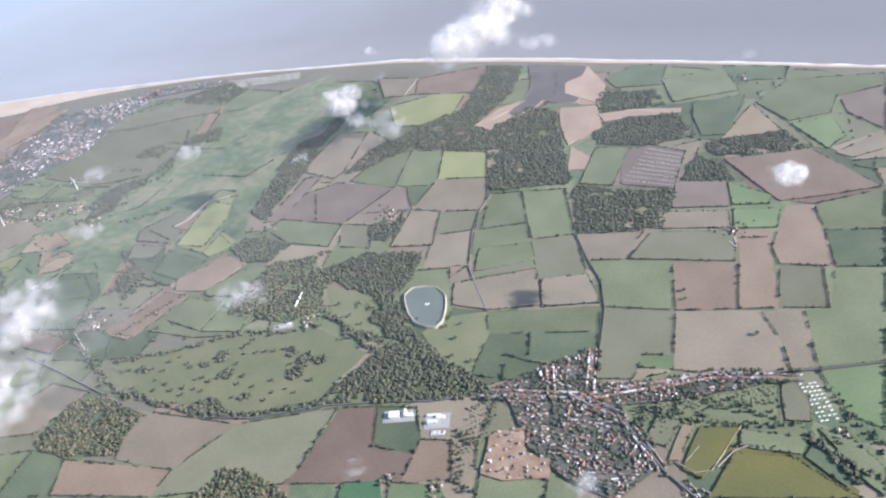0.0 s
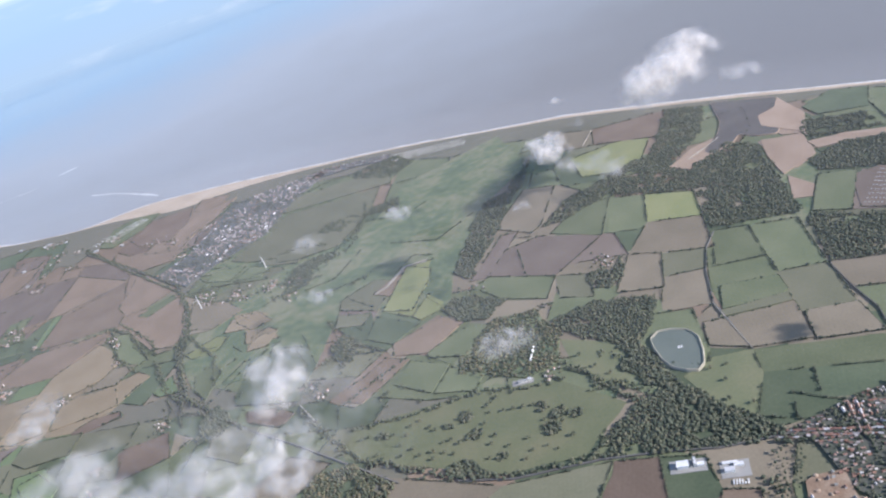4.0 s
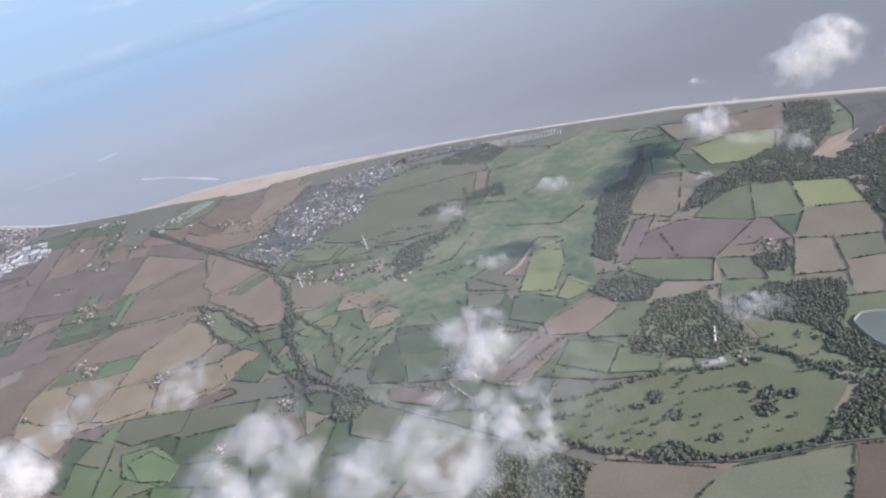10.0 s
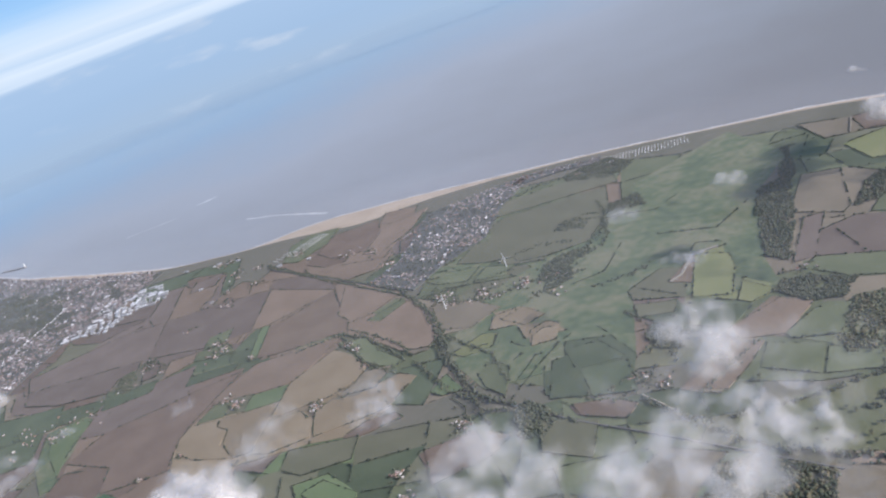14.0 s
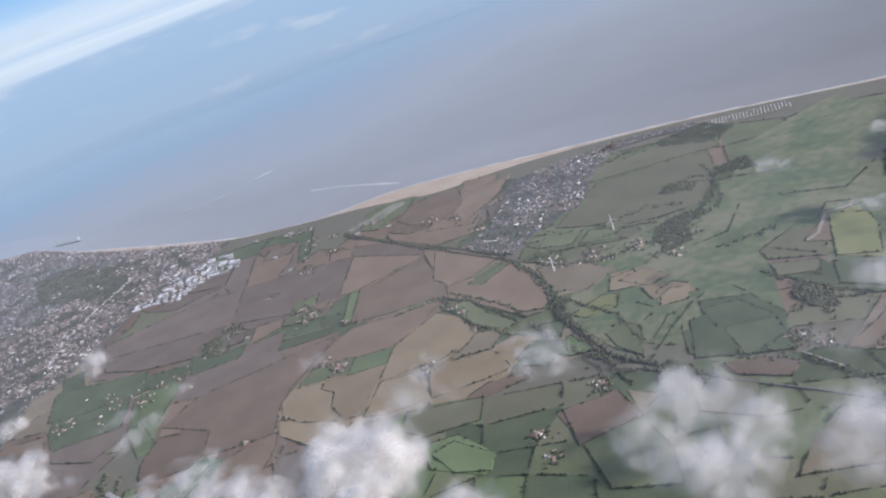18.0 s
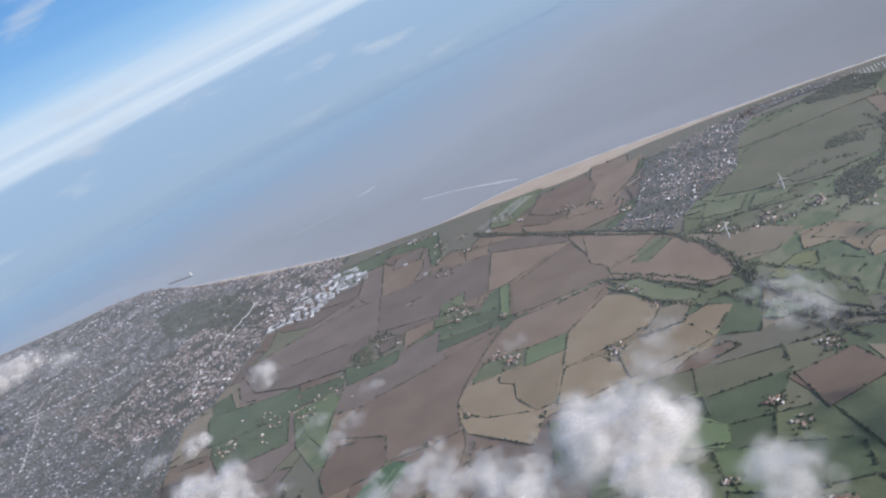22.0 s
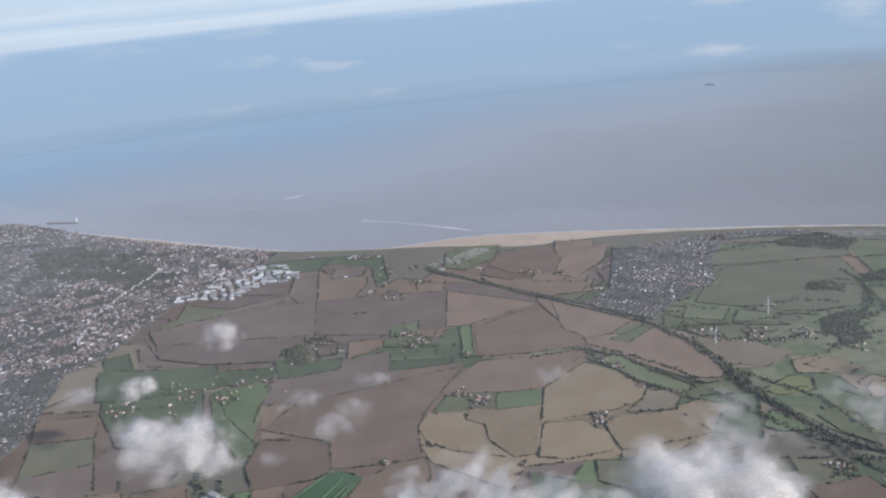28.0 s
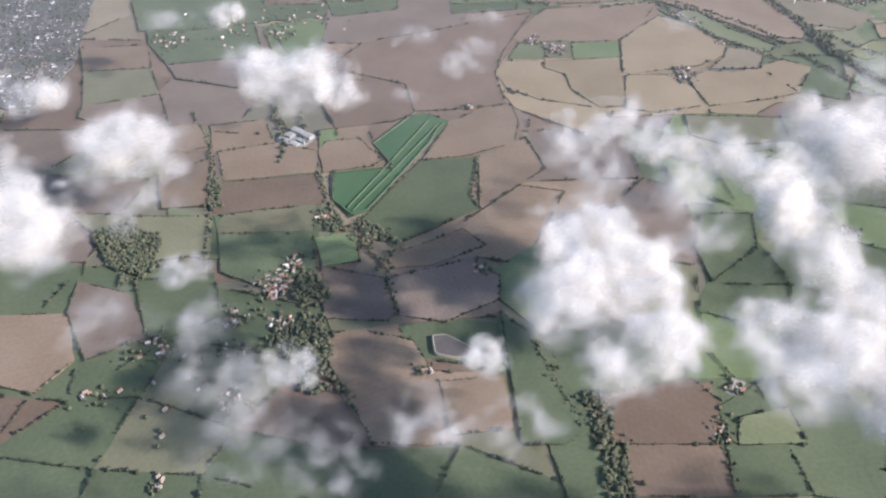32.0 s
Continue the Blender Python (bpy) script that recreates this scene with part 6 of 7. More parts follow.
for k, (x, y) in enumerate(lot):
    if k % 3 == 0:
        v, f = scatter(ICO2, np.array([(x, y, 1.9)]), np.array([(rng.uniform(1.2, 2.6), rng.uniform(0.9, 1.8), rng.uniform(0.5, 1.1))]), 0.2)
        tagged(link_mesh("earth_mound", v, f, HEAP, smooth=True), "rounded mound of orange earth on the building site", "earth mound", "earth mounds")
    else:
        unit = new("half_built_house")
        unit.matrix_basis = pose(x, y, 1.88, 0, 0, rng.choice([10, 100]) + rng.uniform(-6, 6))
        tagged(unit, "pale half-built house on bare earth", "house", "half-built houses")
        shell, cover = gable(1.1, 0.8, 1.0, 0.6)
        part("wall", shell, HOUSE_WALL, unit)
        part("roof", cover, CONCRETE if k % 2 else HOUSE_ROOF, unit)

# ---- towns by the sea ----
TOWN_ROOFS = islands("town_roofs", [(0.115, 0.115, 0.122), (0.16, 0.155, 0.16), (0.20, 0.185, 0.185), (0.255, 0.245, 0.25), (0.34, 0.335, 0.345), (0.70, 0.70, 0.71)])
RED_ROOFS = islands("red_roofs", [(0.15, 0.125, 0.12), (0.24, 0.18, 0.165), (0.32, 0.225, 0.20), (0.37, 0.285, 0.26), (0.66, 0.62, 0.60)])
TOWN_WALLS = islands("town_walls", [(0.14, 0.125, 0.118), (0.19, 0.172, 0.165), (0.25, 0.236, 0.23), (0.44, 0.43, 0.425)])
PALE_ROOFS = islands("pale_roofs", [(0.17, 0.14, 0.13), (0.29, 0.205, 0.175), (0.40, 0.315, 0.28), (0.54, 0.47, 0.44), (0.84, 0.79, 0.75)])
WHITE_ROOFS = islands("white_roofs", [(0.36, 0.35, 0.345), (0.58, 0.57, 0.56), (0.80, 0.79, 0.78)])
STREETS = surface("streets", [(0.095, 0.108, 0.085), (0.145, 0.145, 0.14), (0.12, 0.132, 0.10)], (0.03, 0.4))


def town(label, turn, row, gap, green, roofs, *corners):
    """Rows of houses along parallel streets, with gardens and trees between the rows."""
    p = np.array(corners, float)
    c = p.mean(0)
    a = math.radians(turn)
    rot = np.array([(math.cos(a), -math.sin(a)), (math.sin(a), math.cos(a))])
    q = (p - c) @ rot
    (x0, y0), (x1, y1) = q.min(0), q.max(0)
    gx, gy = np.meshgrid(np.arange(x0, x1, gap), np.arange(y0, y1, row))
    xy = np.stack([gx.ravel(), gy.ravel()], 1)
    bend = np.array([noise.noise((u * 0.006, w * 0.006, turn)) for u, w in xy])
    xy[:, 1] += bend * 22
    xy += rng.normal(0, 0.35, xy.shape)
    xy = xy @ rot.T + c
    ok = inside(xy, [tuple(k) for k in corners])
    block = np.array([noise.noise((u * 0.024, w * 0.024, 8)) + 0.4 * noise.noise((u * 0.07, w * 0.07, 14)) for u, w in xy])
    side = (xy - c) @ rot
    avenue = (np.abs(np.mod(side[:, 0] + 14 * block, 46) - 23) < 2.0) | (np.abs(np.mod(side[:, 1] + 20 * block, 74) - 37) < 3.2)
    full_of_trees = inside(xy, PARK) & (block > -0.22)
    ok &= ~full_of_trees
    quarter = np.array([noise.noise((u * 0.010, w * 0.010, 31)) for u, w in xy])
    full = ok & (block < 0.26) & ~avenue & (rng.random(len(xy)) < 0.70 - 0.25 * quarter)
    bm = bmesh.new()
    face = bm.faces.new([bm.verts.new((*k, 1.6)) for k in corners])
    low = [bm.verts.new((*k, -0.5)) for k in corners]
    top = list(face.verts)
    for k in range(len(top)):
        bm.faces.new((top[k - 1], low[k - 1], low[k], top[k]))
    bm.normal_update()
    bmesh.ops.triangulate(bm, faces=bm.faces[:])
    tagged(part("pavement", bm, STREETS, None), "grey streets and small gardens of a town", "streets", kind="structure")
    lie = turn + rng.normal(0, 6, len(xy)) + np.where(rng.random(len(xy)) < 0.12, 90, 0)
    big = full & (rng.random(len(xy)) < 0.035)
    for which, size, tiles in ((full & ~big & (quarter < 0.12), 0.95, roofs), (full & ~big & (quarter >= 0.12), 0.9, RED_ROOFS if roofs is not PALE_ROOFS else ROOFS), (big, 1.7, WHITE_ROOFS)):
        if which.sum() > 3:
            row_houses("town_houses", xy[which], lie[which], label, 1.55, size, tiles, TOWN_WALLS)
    txy = xy[ok & ((block >= 0.24) | (rng.random(len(xy)) < green))] + rng.normal(0, 1.2, (1, 2))
    s = rng.uniform(0.5, 1.3, len(txy))
    v, f = scatter(ICO1, np.c_[txy + rng.normal(0, 1.0, txy.shape), s * 0.7 + 1.5], np.c_[s, s, s], 0.28)
    tagged(big_mesh("town_trees", v, f, LEAVES), "dark street and garden trees of the town", "trees", "town trees", kind="stuff")


town("seaside town of small pale-roofed houses in rows", 62, 6.2, 3.4, 0.42, PALE_ROOFS, (-985, 956), (-953, 1015), (-956, 1187), (-841, 1238), (-797, 1262), (-792, 1227), (-817, 1133), (-820, 1030), (-874, 962), (-898, 905))
town("seaside bungalows in rows behind the beach", 8, 6.6, 3.8, 0.5, PALE_ROOFS, (-798, 1258), (-735, 1261), (-668, 1261), (-670, 1236), (-730, 1238), (-827, 1215))
town("dense port town of grey and white roofs", 35, 6.4, 3.7, 0.36, TOWN_ROOFS, (-2760, 1405), (-2600, 1455), (-2416, 1500), (-2280, 1497), (-2036, 1380), (-1902, 1332), (-1820, 1300), (-1830, 1020), (-1900, 820), (-2300, 880), (-2900, 1150))
town("dense terraced port town of red-brown roofs", 58, 6.0, 3.3, 0.30, RED_ROOFS, (-1820, 1300), (-1747, 1281), (-1612, 1242), (-1523, 1219), (-1525, 1109), (-1579, 986), (-1575, 901), (-1564, 781), (-1586, 737), (-1700, 720), (-1900, 820), (-1830, 1020))
town("outer suburb of brown-roofed houses", 20, 6.2, 3.6, 0.3, TOWN_ROOFS, (-1586, 737), (-1521, 586), (-1513, 495), (-2038, 588), (-2300, 880), (-1900, 820), (-1700, 720))

front = shore[(shore[:, 0] < -1560) & (shore[:, 0] > -2450)]
for k in range(3):
    fxy = front[:, :2] - np.c_[np.zeros(len(front)), front[:, 2] + 6 + 11 * k] + rng.normal(0, 1.6, (len(front), 2))
    row_houses("sea_front_terraces", fxy, np.degrees(np.arctan2(np.gradient(front[:, 1]), np.gradient(front[:, 0]))), "tall pale terraces along the sea front", 0.2, 2.3, PALE_ROOFS, TOWN_WALLS)

# ---- streets of the port ----
for line in ([(-2341, 1182), (-2257, 1264), (-2164, 1387)], [(-2167, 918), (-2054, 971), (-1956, 1007)], [(-1704, 1154), (-1693, 1007), (-1679, 914), (-1623, 802)], [(-1941, 733), (-2107, 936)], [(-2402, 1483), (-2239, 1485), (-2075, 1408)], [(-2442, 1322), (-2396, 1442)]):
    p = along(line, 5.5)
    p = p[rng.random(len(p)) < 0.75]
    row_houses("pale_terraces", p[:, :2] + rng.normal(0, 2.0, (len(p), 2)), np.degrees(np.arctan2(p[:, 3], p[:, 2])), "tall pale blocks along a main street of the port", 1.5, 1.7, WHITE_ROOFS, TOWN_WALLS)
for line in ([(-1540, 1210), (-1590, 1080), (-1640, 960), (-1700, 800)], [(-1530, 1000), (-1620, 1000), (-1720, 1010), (-1850, 960), (-2050, 930)], [(-1700, 1265), (-1730, 1130), (-1790, 1010), (-1880, 850)], [(-1900, 1290), (-1960, 1130), (-2030, 960)], [(-1580, 1180), (-1720, 1190), (-1850, 1180), (-2000, 1200), (-2200, 1280)], [(-1580, 860), (-1700, 900), (-1850, 880), (-2050, 870)]):
    road(*line, width=3.2)

# ---- industrial sheds ----
SHED_ROOF = by_object("sheet_roof", [(0.76, 0.75, 0.74), (0.46, 0.46, 0.455), (0.84, 0.83, 0.81), (0.33, 0.325, 0.32), (0.70, 0.69, 0.68)], rough=0.75)
shed_kinds = []
for k, (w, d, h, ridge) in enumerate(((7, 3.6, 2.2, 0.5), (4.5, 3.0, 2.0, 0.5), (3.2, 2.2, 1.8, 0.4))):
    shed = new("industrial_shed")
    tagged(shed, "large white metal-roofed industrial shed", "shed", "industrial sheds")
    a, b = gable(w, d, h, ridge, 0.1)
    part("wall", a, STEEL, shed)
    part("roof", b, SHED_ROOF, shed)
    for x in (-w * 0.5, 0, w * 0.5):
        part("loading_door", box(1.0, 0.08, 1.2, (x, -d - 0.02, 0.1)), STEEL, shed)
    for x in (-w * 0.45, w * 0.2):
        part("skylight", box(0.7, d * 0.7, 0.1, (x, -d * 0.5, h + ridge * 0.62)), GLASS, shed)
    shed.matrix_basis = pose(-1560 + 16 * k, 990 + 4 * k, 0.8, 0, 0, 20)
    shed_kinds.append(shed)
for x, y in spots([(-1591, 981), (-1498, 987), (-1470, 1058), (-1425, 1080), (-1463, 1132), (-1532, 1124), (-1634, 1135), (-1560, 1050)], 14.5, 0.22):
    copy_thing(shed_kinds[int(rng.integers(0, 3))], pose(x, y, ground_at(x, y), 0, 0, 18 + rng.choice([0, 90]) + rng.uniform(-4, 4)))
for x, y, turn, k in ((-1206, 1108, 25, 1), (-1450, 1190, 15, 2), (-1380, 1180, 30, 2), (-1150, 1110, 0, 2), (-1290, 1015, 40, 2), (-1350, 1080, 20, 2), (-1375, 1189, 35, 1), (-1352, 1178, 35, 2), (-1473, 1134, 15, 1), (-1515, 1134, 20, 0), (-1475, 1112, 15, 0), (-1330, 1183, 20, 2), (-1521, 1143, 14, 0), (-1500, 1148, 18, 0), (-1484, 1145, 22, 0), (-1462, 1115, 14, 0), (-1500, 1086, 18, 0), (-1494, 1045, 22, 0), (-1615, 1156, 14, 0), (-1503, 1016, 18, 0)):
    copy_thing(shed_kinds[k], pose(x, y, ground_at(x, y), 0, 0, turn))


def works(x, y, turn, *halls, wall=None):
    """A factory: white halls round a concrete yard."""
    z = ground_at(x, y)
    yard = new("factory")
    yard.matrix_basis = pose(x, y, z, 0, 0, turn)
    tagged(yard, "pale factory halls on a concrete yard", "factory", "factories")
    part("yard", box(max(abs(h[0]) + h[2] for h in halls) * 2 + 4, max(abs(h[1]) + h[3] for h in halls) * 2 + 3, 0.3), CONCRETE, yard)
    for hx, hy, w, d, h in halls:
        a, b = gable(w, d, h, 0.35 + d * 0.08, 0.1)
        for q in (a, b):
            bmesh.ops.translate(q, verts=q.verts[:], vec=(hx, hy, 0.3))
        hall = part("hall", a, wall or WHITE, yard)
        part("roof", b, wall or SHED_ROOF, hall)
    return yard


w1 = works(-203, 466, 4, (-4, 0.5, 4.4, 3.2, 2.6), (5, 1.5, 0.8, 3.6, 3.4), (9, -0.5, 2.6, 1.6, 1.8))
part("tank", box(1.0, 1.0, 4.2, (4, 5, 0)), STEEL, w1, "tall grey steel tank")
works(-170, 460, 4, (-4, -1.5, 3.6, 2.0, 2.2), (3, 3, 3.4, 1.6, 1.8), (-3, 6, 5.5, 1.1, 1.3))
works(-1260, 496, -25, (-6, 8, 6.0, 2.6, 2.4), (6.5, 7, 4.4, 3.0, 2.6), (-8, 0, 3.6, 3.0, 1.8), (7, -1, 4.2, 1.8, 1.6), (-6, -8.5, 5.2, 2.0, 1.8), (6.5, -8, 3.4, 2.6, 1.8), wall=STEEL)
works(-919, 284, 70, (1, 1.6, 3.2, 0.8, 1.2), (-2.5, -1.4, 2.0, 0.7, 1.0))
works(-347, 590, 10, (0, 0, 4.0, 1.3, 1.8), (6.5, 1.0, 1.6, 1.5, 1.6))

# the long glasshouse of the walled garden
glasshouse = new("glasshouse")
glasshouse.matrix_basis = pose(-343, 630, ground_at(-343, 630), 0, 0, 88)
tagged(glasshouse, "long narrow white-framed glasshouse beside the wood", "glasshouse")
a, b = gable(11, 0.9, 1.0, 0.7, 0.05)
part("wall", a, WHITE, glasshouse)
part("roof", b, WHITE, glasshouse)

# ---- caravans ----
caravan = new("caravan")
tagged(caravan, "white static caravan parked in a row on grass", "caravan", "caravans")
part("body", box(2.3, 0.95, 0.62, (0, 0, 0.15)), WHITE, caravan)
part("roof", box(2.36, 1.0, 0.07, (0, 0, 0.77)), WHITE, caravan)
part("window", box(0.7, 0.03, 0.24, (0.3, -0.485, 0.42)), GLASS, caravan)
part("door", box(0.26, 0.03, 0.48, (-0.6, -0.485, 0.18)), STEEL, caravan)
caravan.matrix_basis = pose(112, 500, ground_at(112, 500), 0, 0, 20)


def caravan_rows(x, y, nx, ny, dx, dy, turn, own):
    a = math.radians(turn)
    for i in range(nx):
        for j in range(ny):
            if rng.random() < 0.12:
                continue
            u, w = (i - nx / 2) * dx, (j - ny / 2) * dy
            px, py = x + u * math.cos(a) - w * math.sin(a), y + u * math.sin(a) + w * math.cos(a)
            copy_thing(caravan, pose(px, py, ground_at(px, py), 0, 0, own + rng.uniform(-6, 6)))


caravan_rows(120, 474, 4, 10, 3.6, 4.2, 12, 20)
caravan_rows(-595, 1244, 27, 6, 5.0, 5.4, 1, 70)
caravan_rows(-1178, 1176, 7, 16, 4.6, 5.2, -28, 20)
caravan_rows(-1215, 1150, 3, 5, 6.0, 8.0, -28, 20)
caravan_rows(-166, 448, 6, 2, 2.0, 2.4, 0, 85)

# ---- field of pig arks ----
ark = new("pig_ark")
tagged(ark, "small curved tin pig ark standing on bare soil", "pig ark", "pig arks")
bm = bmesh.new()
rings = [[bm.verts.new((x, 0.62 * math.cos(a), 0.75 * math.sin(a))) for a in np.linspace(0, math.pi, 8)] for x in (-0.8, 0.8)]
for k in range(7):
    bm.faces.new((rings[0][k], rings[0][k + 1], rings[1][k + 1], rings[1][k]))
for r in rings:
    bm.faces.new(r)
part("shell", bm, STEEL, ark)
part("door", box(0.06, 0.5, 0.45, (0.81, 0, 0)), BARK, ark)
PIGS = [(-16, 810), (37, 789), (53, 863), (15, 885)]
for i in range(15):
    for j in range(9):
        u, w = (i + 0.5) / 15, (j + 0.5) / 9
        x, y = (PIGS[0][k] * (1 - u) * (1 - w) + PIGS[1][k] * u * (1 - w) + PIGS[2][k] * u * w + PIGS[3][k] * (1 - u) * w for k in (0, 1))
        spot_pose = pose(x + rng.uniform(-0.6, 0.6), y + rng.uniform(-0.6, 0.6), ground_at(x, y) - 0.02, 0, 0, 20 + rng.uniform(-8, 8))
        if i or j:
            copy_thing(ark, spot_pose)
        else:
            ark.matrix_basis = spot_pose

# ---- wind turbines ----
def blade():
    bm = bmesh.new()
    rows = []
    for t in np.linspace(0, 1, 9):
        chord = 0.34 + 0.7 * math.sin(min(1, t * 2.2 + 0.25) * math.pi / 2) * (1 - t) ** 0.8
        twist = radians(22 * (1 - t))
        ring = []
        for u, th in ((-0.3, 0), (0.1, 0.09), (0.7, 0), (0.1, -0.07)):
            ring.append(bm.verts.new((u * chord * math.cos(twist), th * (1.3 - t) + u * chord * math.sin(twist), 0.35 + 7.6 * t)))
        rows.append(ring)
    for p, q in zip(rows, rows[1:]):
        for k in range(4):
            bm.faces.new((p[k], p[(k + 1) % 4], q[(k + 1) % 4], q[k]))
    bm.faces.new(rows[-1])
    bmesh.ops.recalc_face_normals(bm, faces=bm.faces[:])
    return bm


def turbine(x, y, turn, first):
    t = new("wind_turbine")
    t.matrix_basis = pose(x, y, ground_at(x, y), 0, 0, turn)
    tagged(t, "tall white three-bladed wind turbine standing in grass", "wind turbine", "wind turbines")
    bm = bmesh.new()
    bmesh.ops.create_cone(bm, cap_ends=True, segments=16, radius1=0.85, radius2=0.5, depth=14)
    bmesh.ops.translate(bm, verts=bm.verts[:], vec=(0, 0, 7))
    part("tower", bm, WHITE, t)
    part("nacelle", box(0.8, 2.2, 0.85, (0, 0.3, 13.8)), WHITE, t)
    bm = bmesh.new()
    bmesh.ops.create_uvsphere(bm, u_segments=12, v_segments=8, radius=0.45)
    bmesh.ops.translate(bm, verts=bm.verts[:], vec=(0, -1.1, 14.2))
    hub = part("hub", bm, WHITE, t)
    for k in range(3):
        b = blade()
        bmesh.ops.rotate(b, verts=b.verts[:], matrix=Matrix.Rotation(radians(first + 120 * k), 3, "Y"))
        bmesh.ops.translate(b, verts=b.verts[:], vec=(0, -1.15, 14.2))
        part("blade", b, WHITE, t)


turbine(-832, 832, 10, 10)
turbine(-768, 917, 14, -8)

# ---- ship, sandbank surf, harbour arm ----
ship = new("cargo_ship")
ship.matrix_basis = pose(-690, 3240, -1.6, 0, 0, -12)
ship.scale = (0.65, 0.65, 0.65)
tagged(ship, "grey cargo ship with a white bridge on the open sea", "ship")
bm = bmesh.new()
out = [(-26, 0), (-24, 4), (18, 4), (28, 0), (18, -4), (-24, -4)]
lo, hi = [bm.verts.new((x * 0.96, y * 0.8, -1)) for x, y in out], [bm.verts.new((x, y, 5)) for x, y in out]
for k in range(6):
    bm.faces.new((lo[k - 1], lo[k], hi[k], hi[k - 1]))
bm.faces.new(hi)
HULL = surface("hull_paint", [(0.33, 0.355, 0.40), (0.40, 0.425, 0.47)], (0.1, 1), rough=0.5)
part("hull", bm, HULL, ship)
part("bridge", box(7, 7, 9, (-20, 0, 5)), WHITE, ship)
part("funnel", box(2, 2, 4, (-22, 0, 14)), HULL, ship)
for x in (-8, 4, 15):
    part("hatch", box(9, 5.5, 1.0, (x, 0, 5)), STEEL, ship)


def surf_line(label, *line, width=4.0):
    pts = along(list(line), 5.0)
    w = [width * (0.25 + 0.75 * abs(noise.noise((x * 0.03, y * 0.03, 2)) + 0.3)) for x, y, _, _ in pts]
    l = [(x - dy * q / 2, y + dx * q / 2 + 3 * noise.noise((x * 0.02, 0, 1)), -1.5) for (x, y, dx, dy), q in zip(pts, w)]
    r = [(x + dy * q / 2, y - dx * q / 2 + 3 * noise.noise((x * 0.02, 0, 1)), -1.5) for (x, y, dx, dy), q in zip(pts, w)]
    k = len(pts)
    tagged(link_mesh("surf", l + r, [(i, i + 1, k + i + 1, k + i) for i in range(k - 1)], FOAM), label, "surf", kind="structure")


surf_line("white surf breaking over a sandbank off the beach", (-1445, 1432), (-1344, 1399), (-1271, 1366), (-1205, 1332), width=11)
surf_line("white patch of surf on an offshore bank", (-1705, 1650), (-1668, 1688), width=16)
surf_line("faint streak of foam on the sea", (-1840, 1530), (-1718, 1585), width=6)
pier = new("pier")
pier.matrix_basis = pose(-2184, 1510, -1.6, 0, 0, -4)
tagged(pier, "grey stone harbour arm reaching into the sea", "pier")
part("deck", box(86, 6, 2.4), CONCRETE, pier)
part("beacon", box(3, 3, 9, (39, 0, 2.4)), WHITE, pier)

# ---- clouds ----
LATTICE = rng.random((64, 64, 64))


def puff(p, octaves=5):
    """Smooth noise from 0 to 1 at rows of places."""
    total, weight = np.zeros(len(p)), 0.0
    for k in range(octaves):
        amp = 0.56**k
        q = p * 2.03**k + 17.3 * k
        b = np.floor(q).astype(int)
        u = q - b
        u = u * u * (3 - 2 * u)
        val = 0
        for dx in (0, 1):
            for dy in (0, 1):
                for dz in (0, 1):
                    w = (u[:, 0] if dx else 1 - u[:, 0]) * (u[:, 1] if dy else 1 - u[:, 1]) * (u[:, 2] if dz else 1 - u[:, 2])
                    val = val + w * LATTICE[(b[:, 0] + dx) % 64, (b[:, 1] + dy) % 64, (b[:, 2] + dz) % 64]
        total += amp * val
        weight += amp
    return total / weight


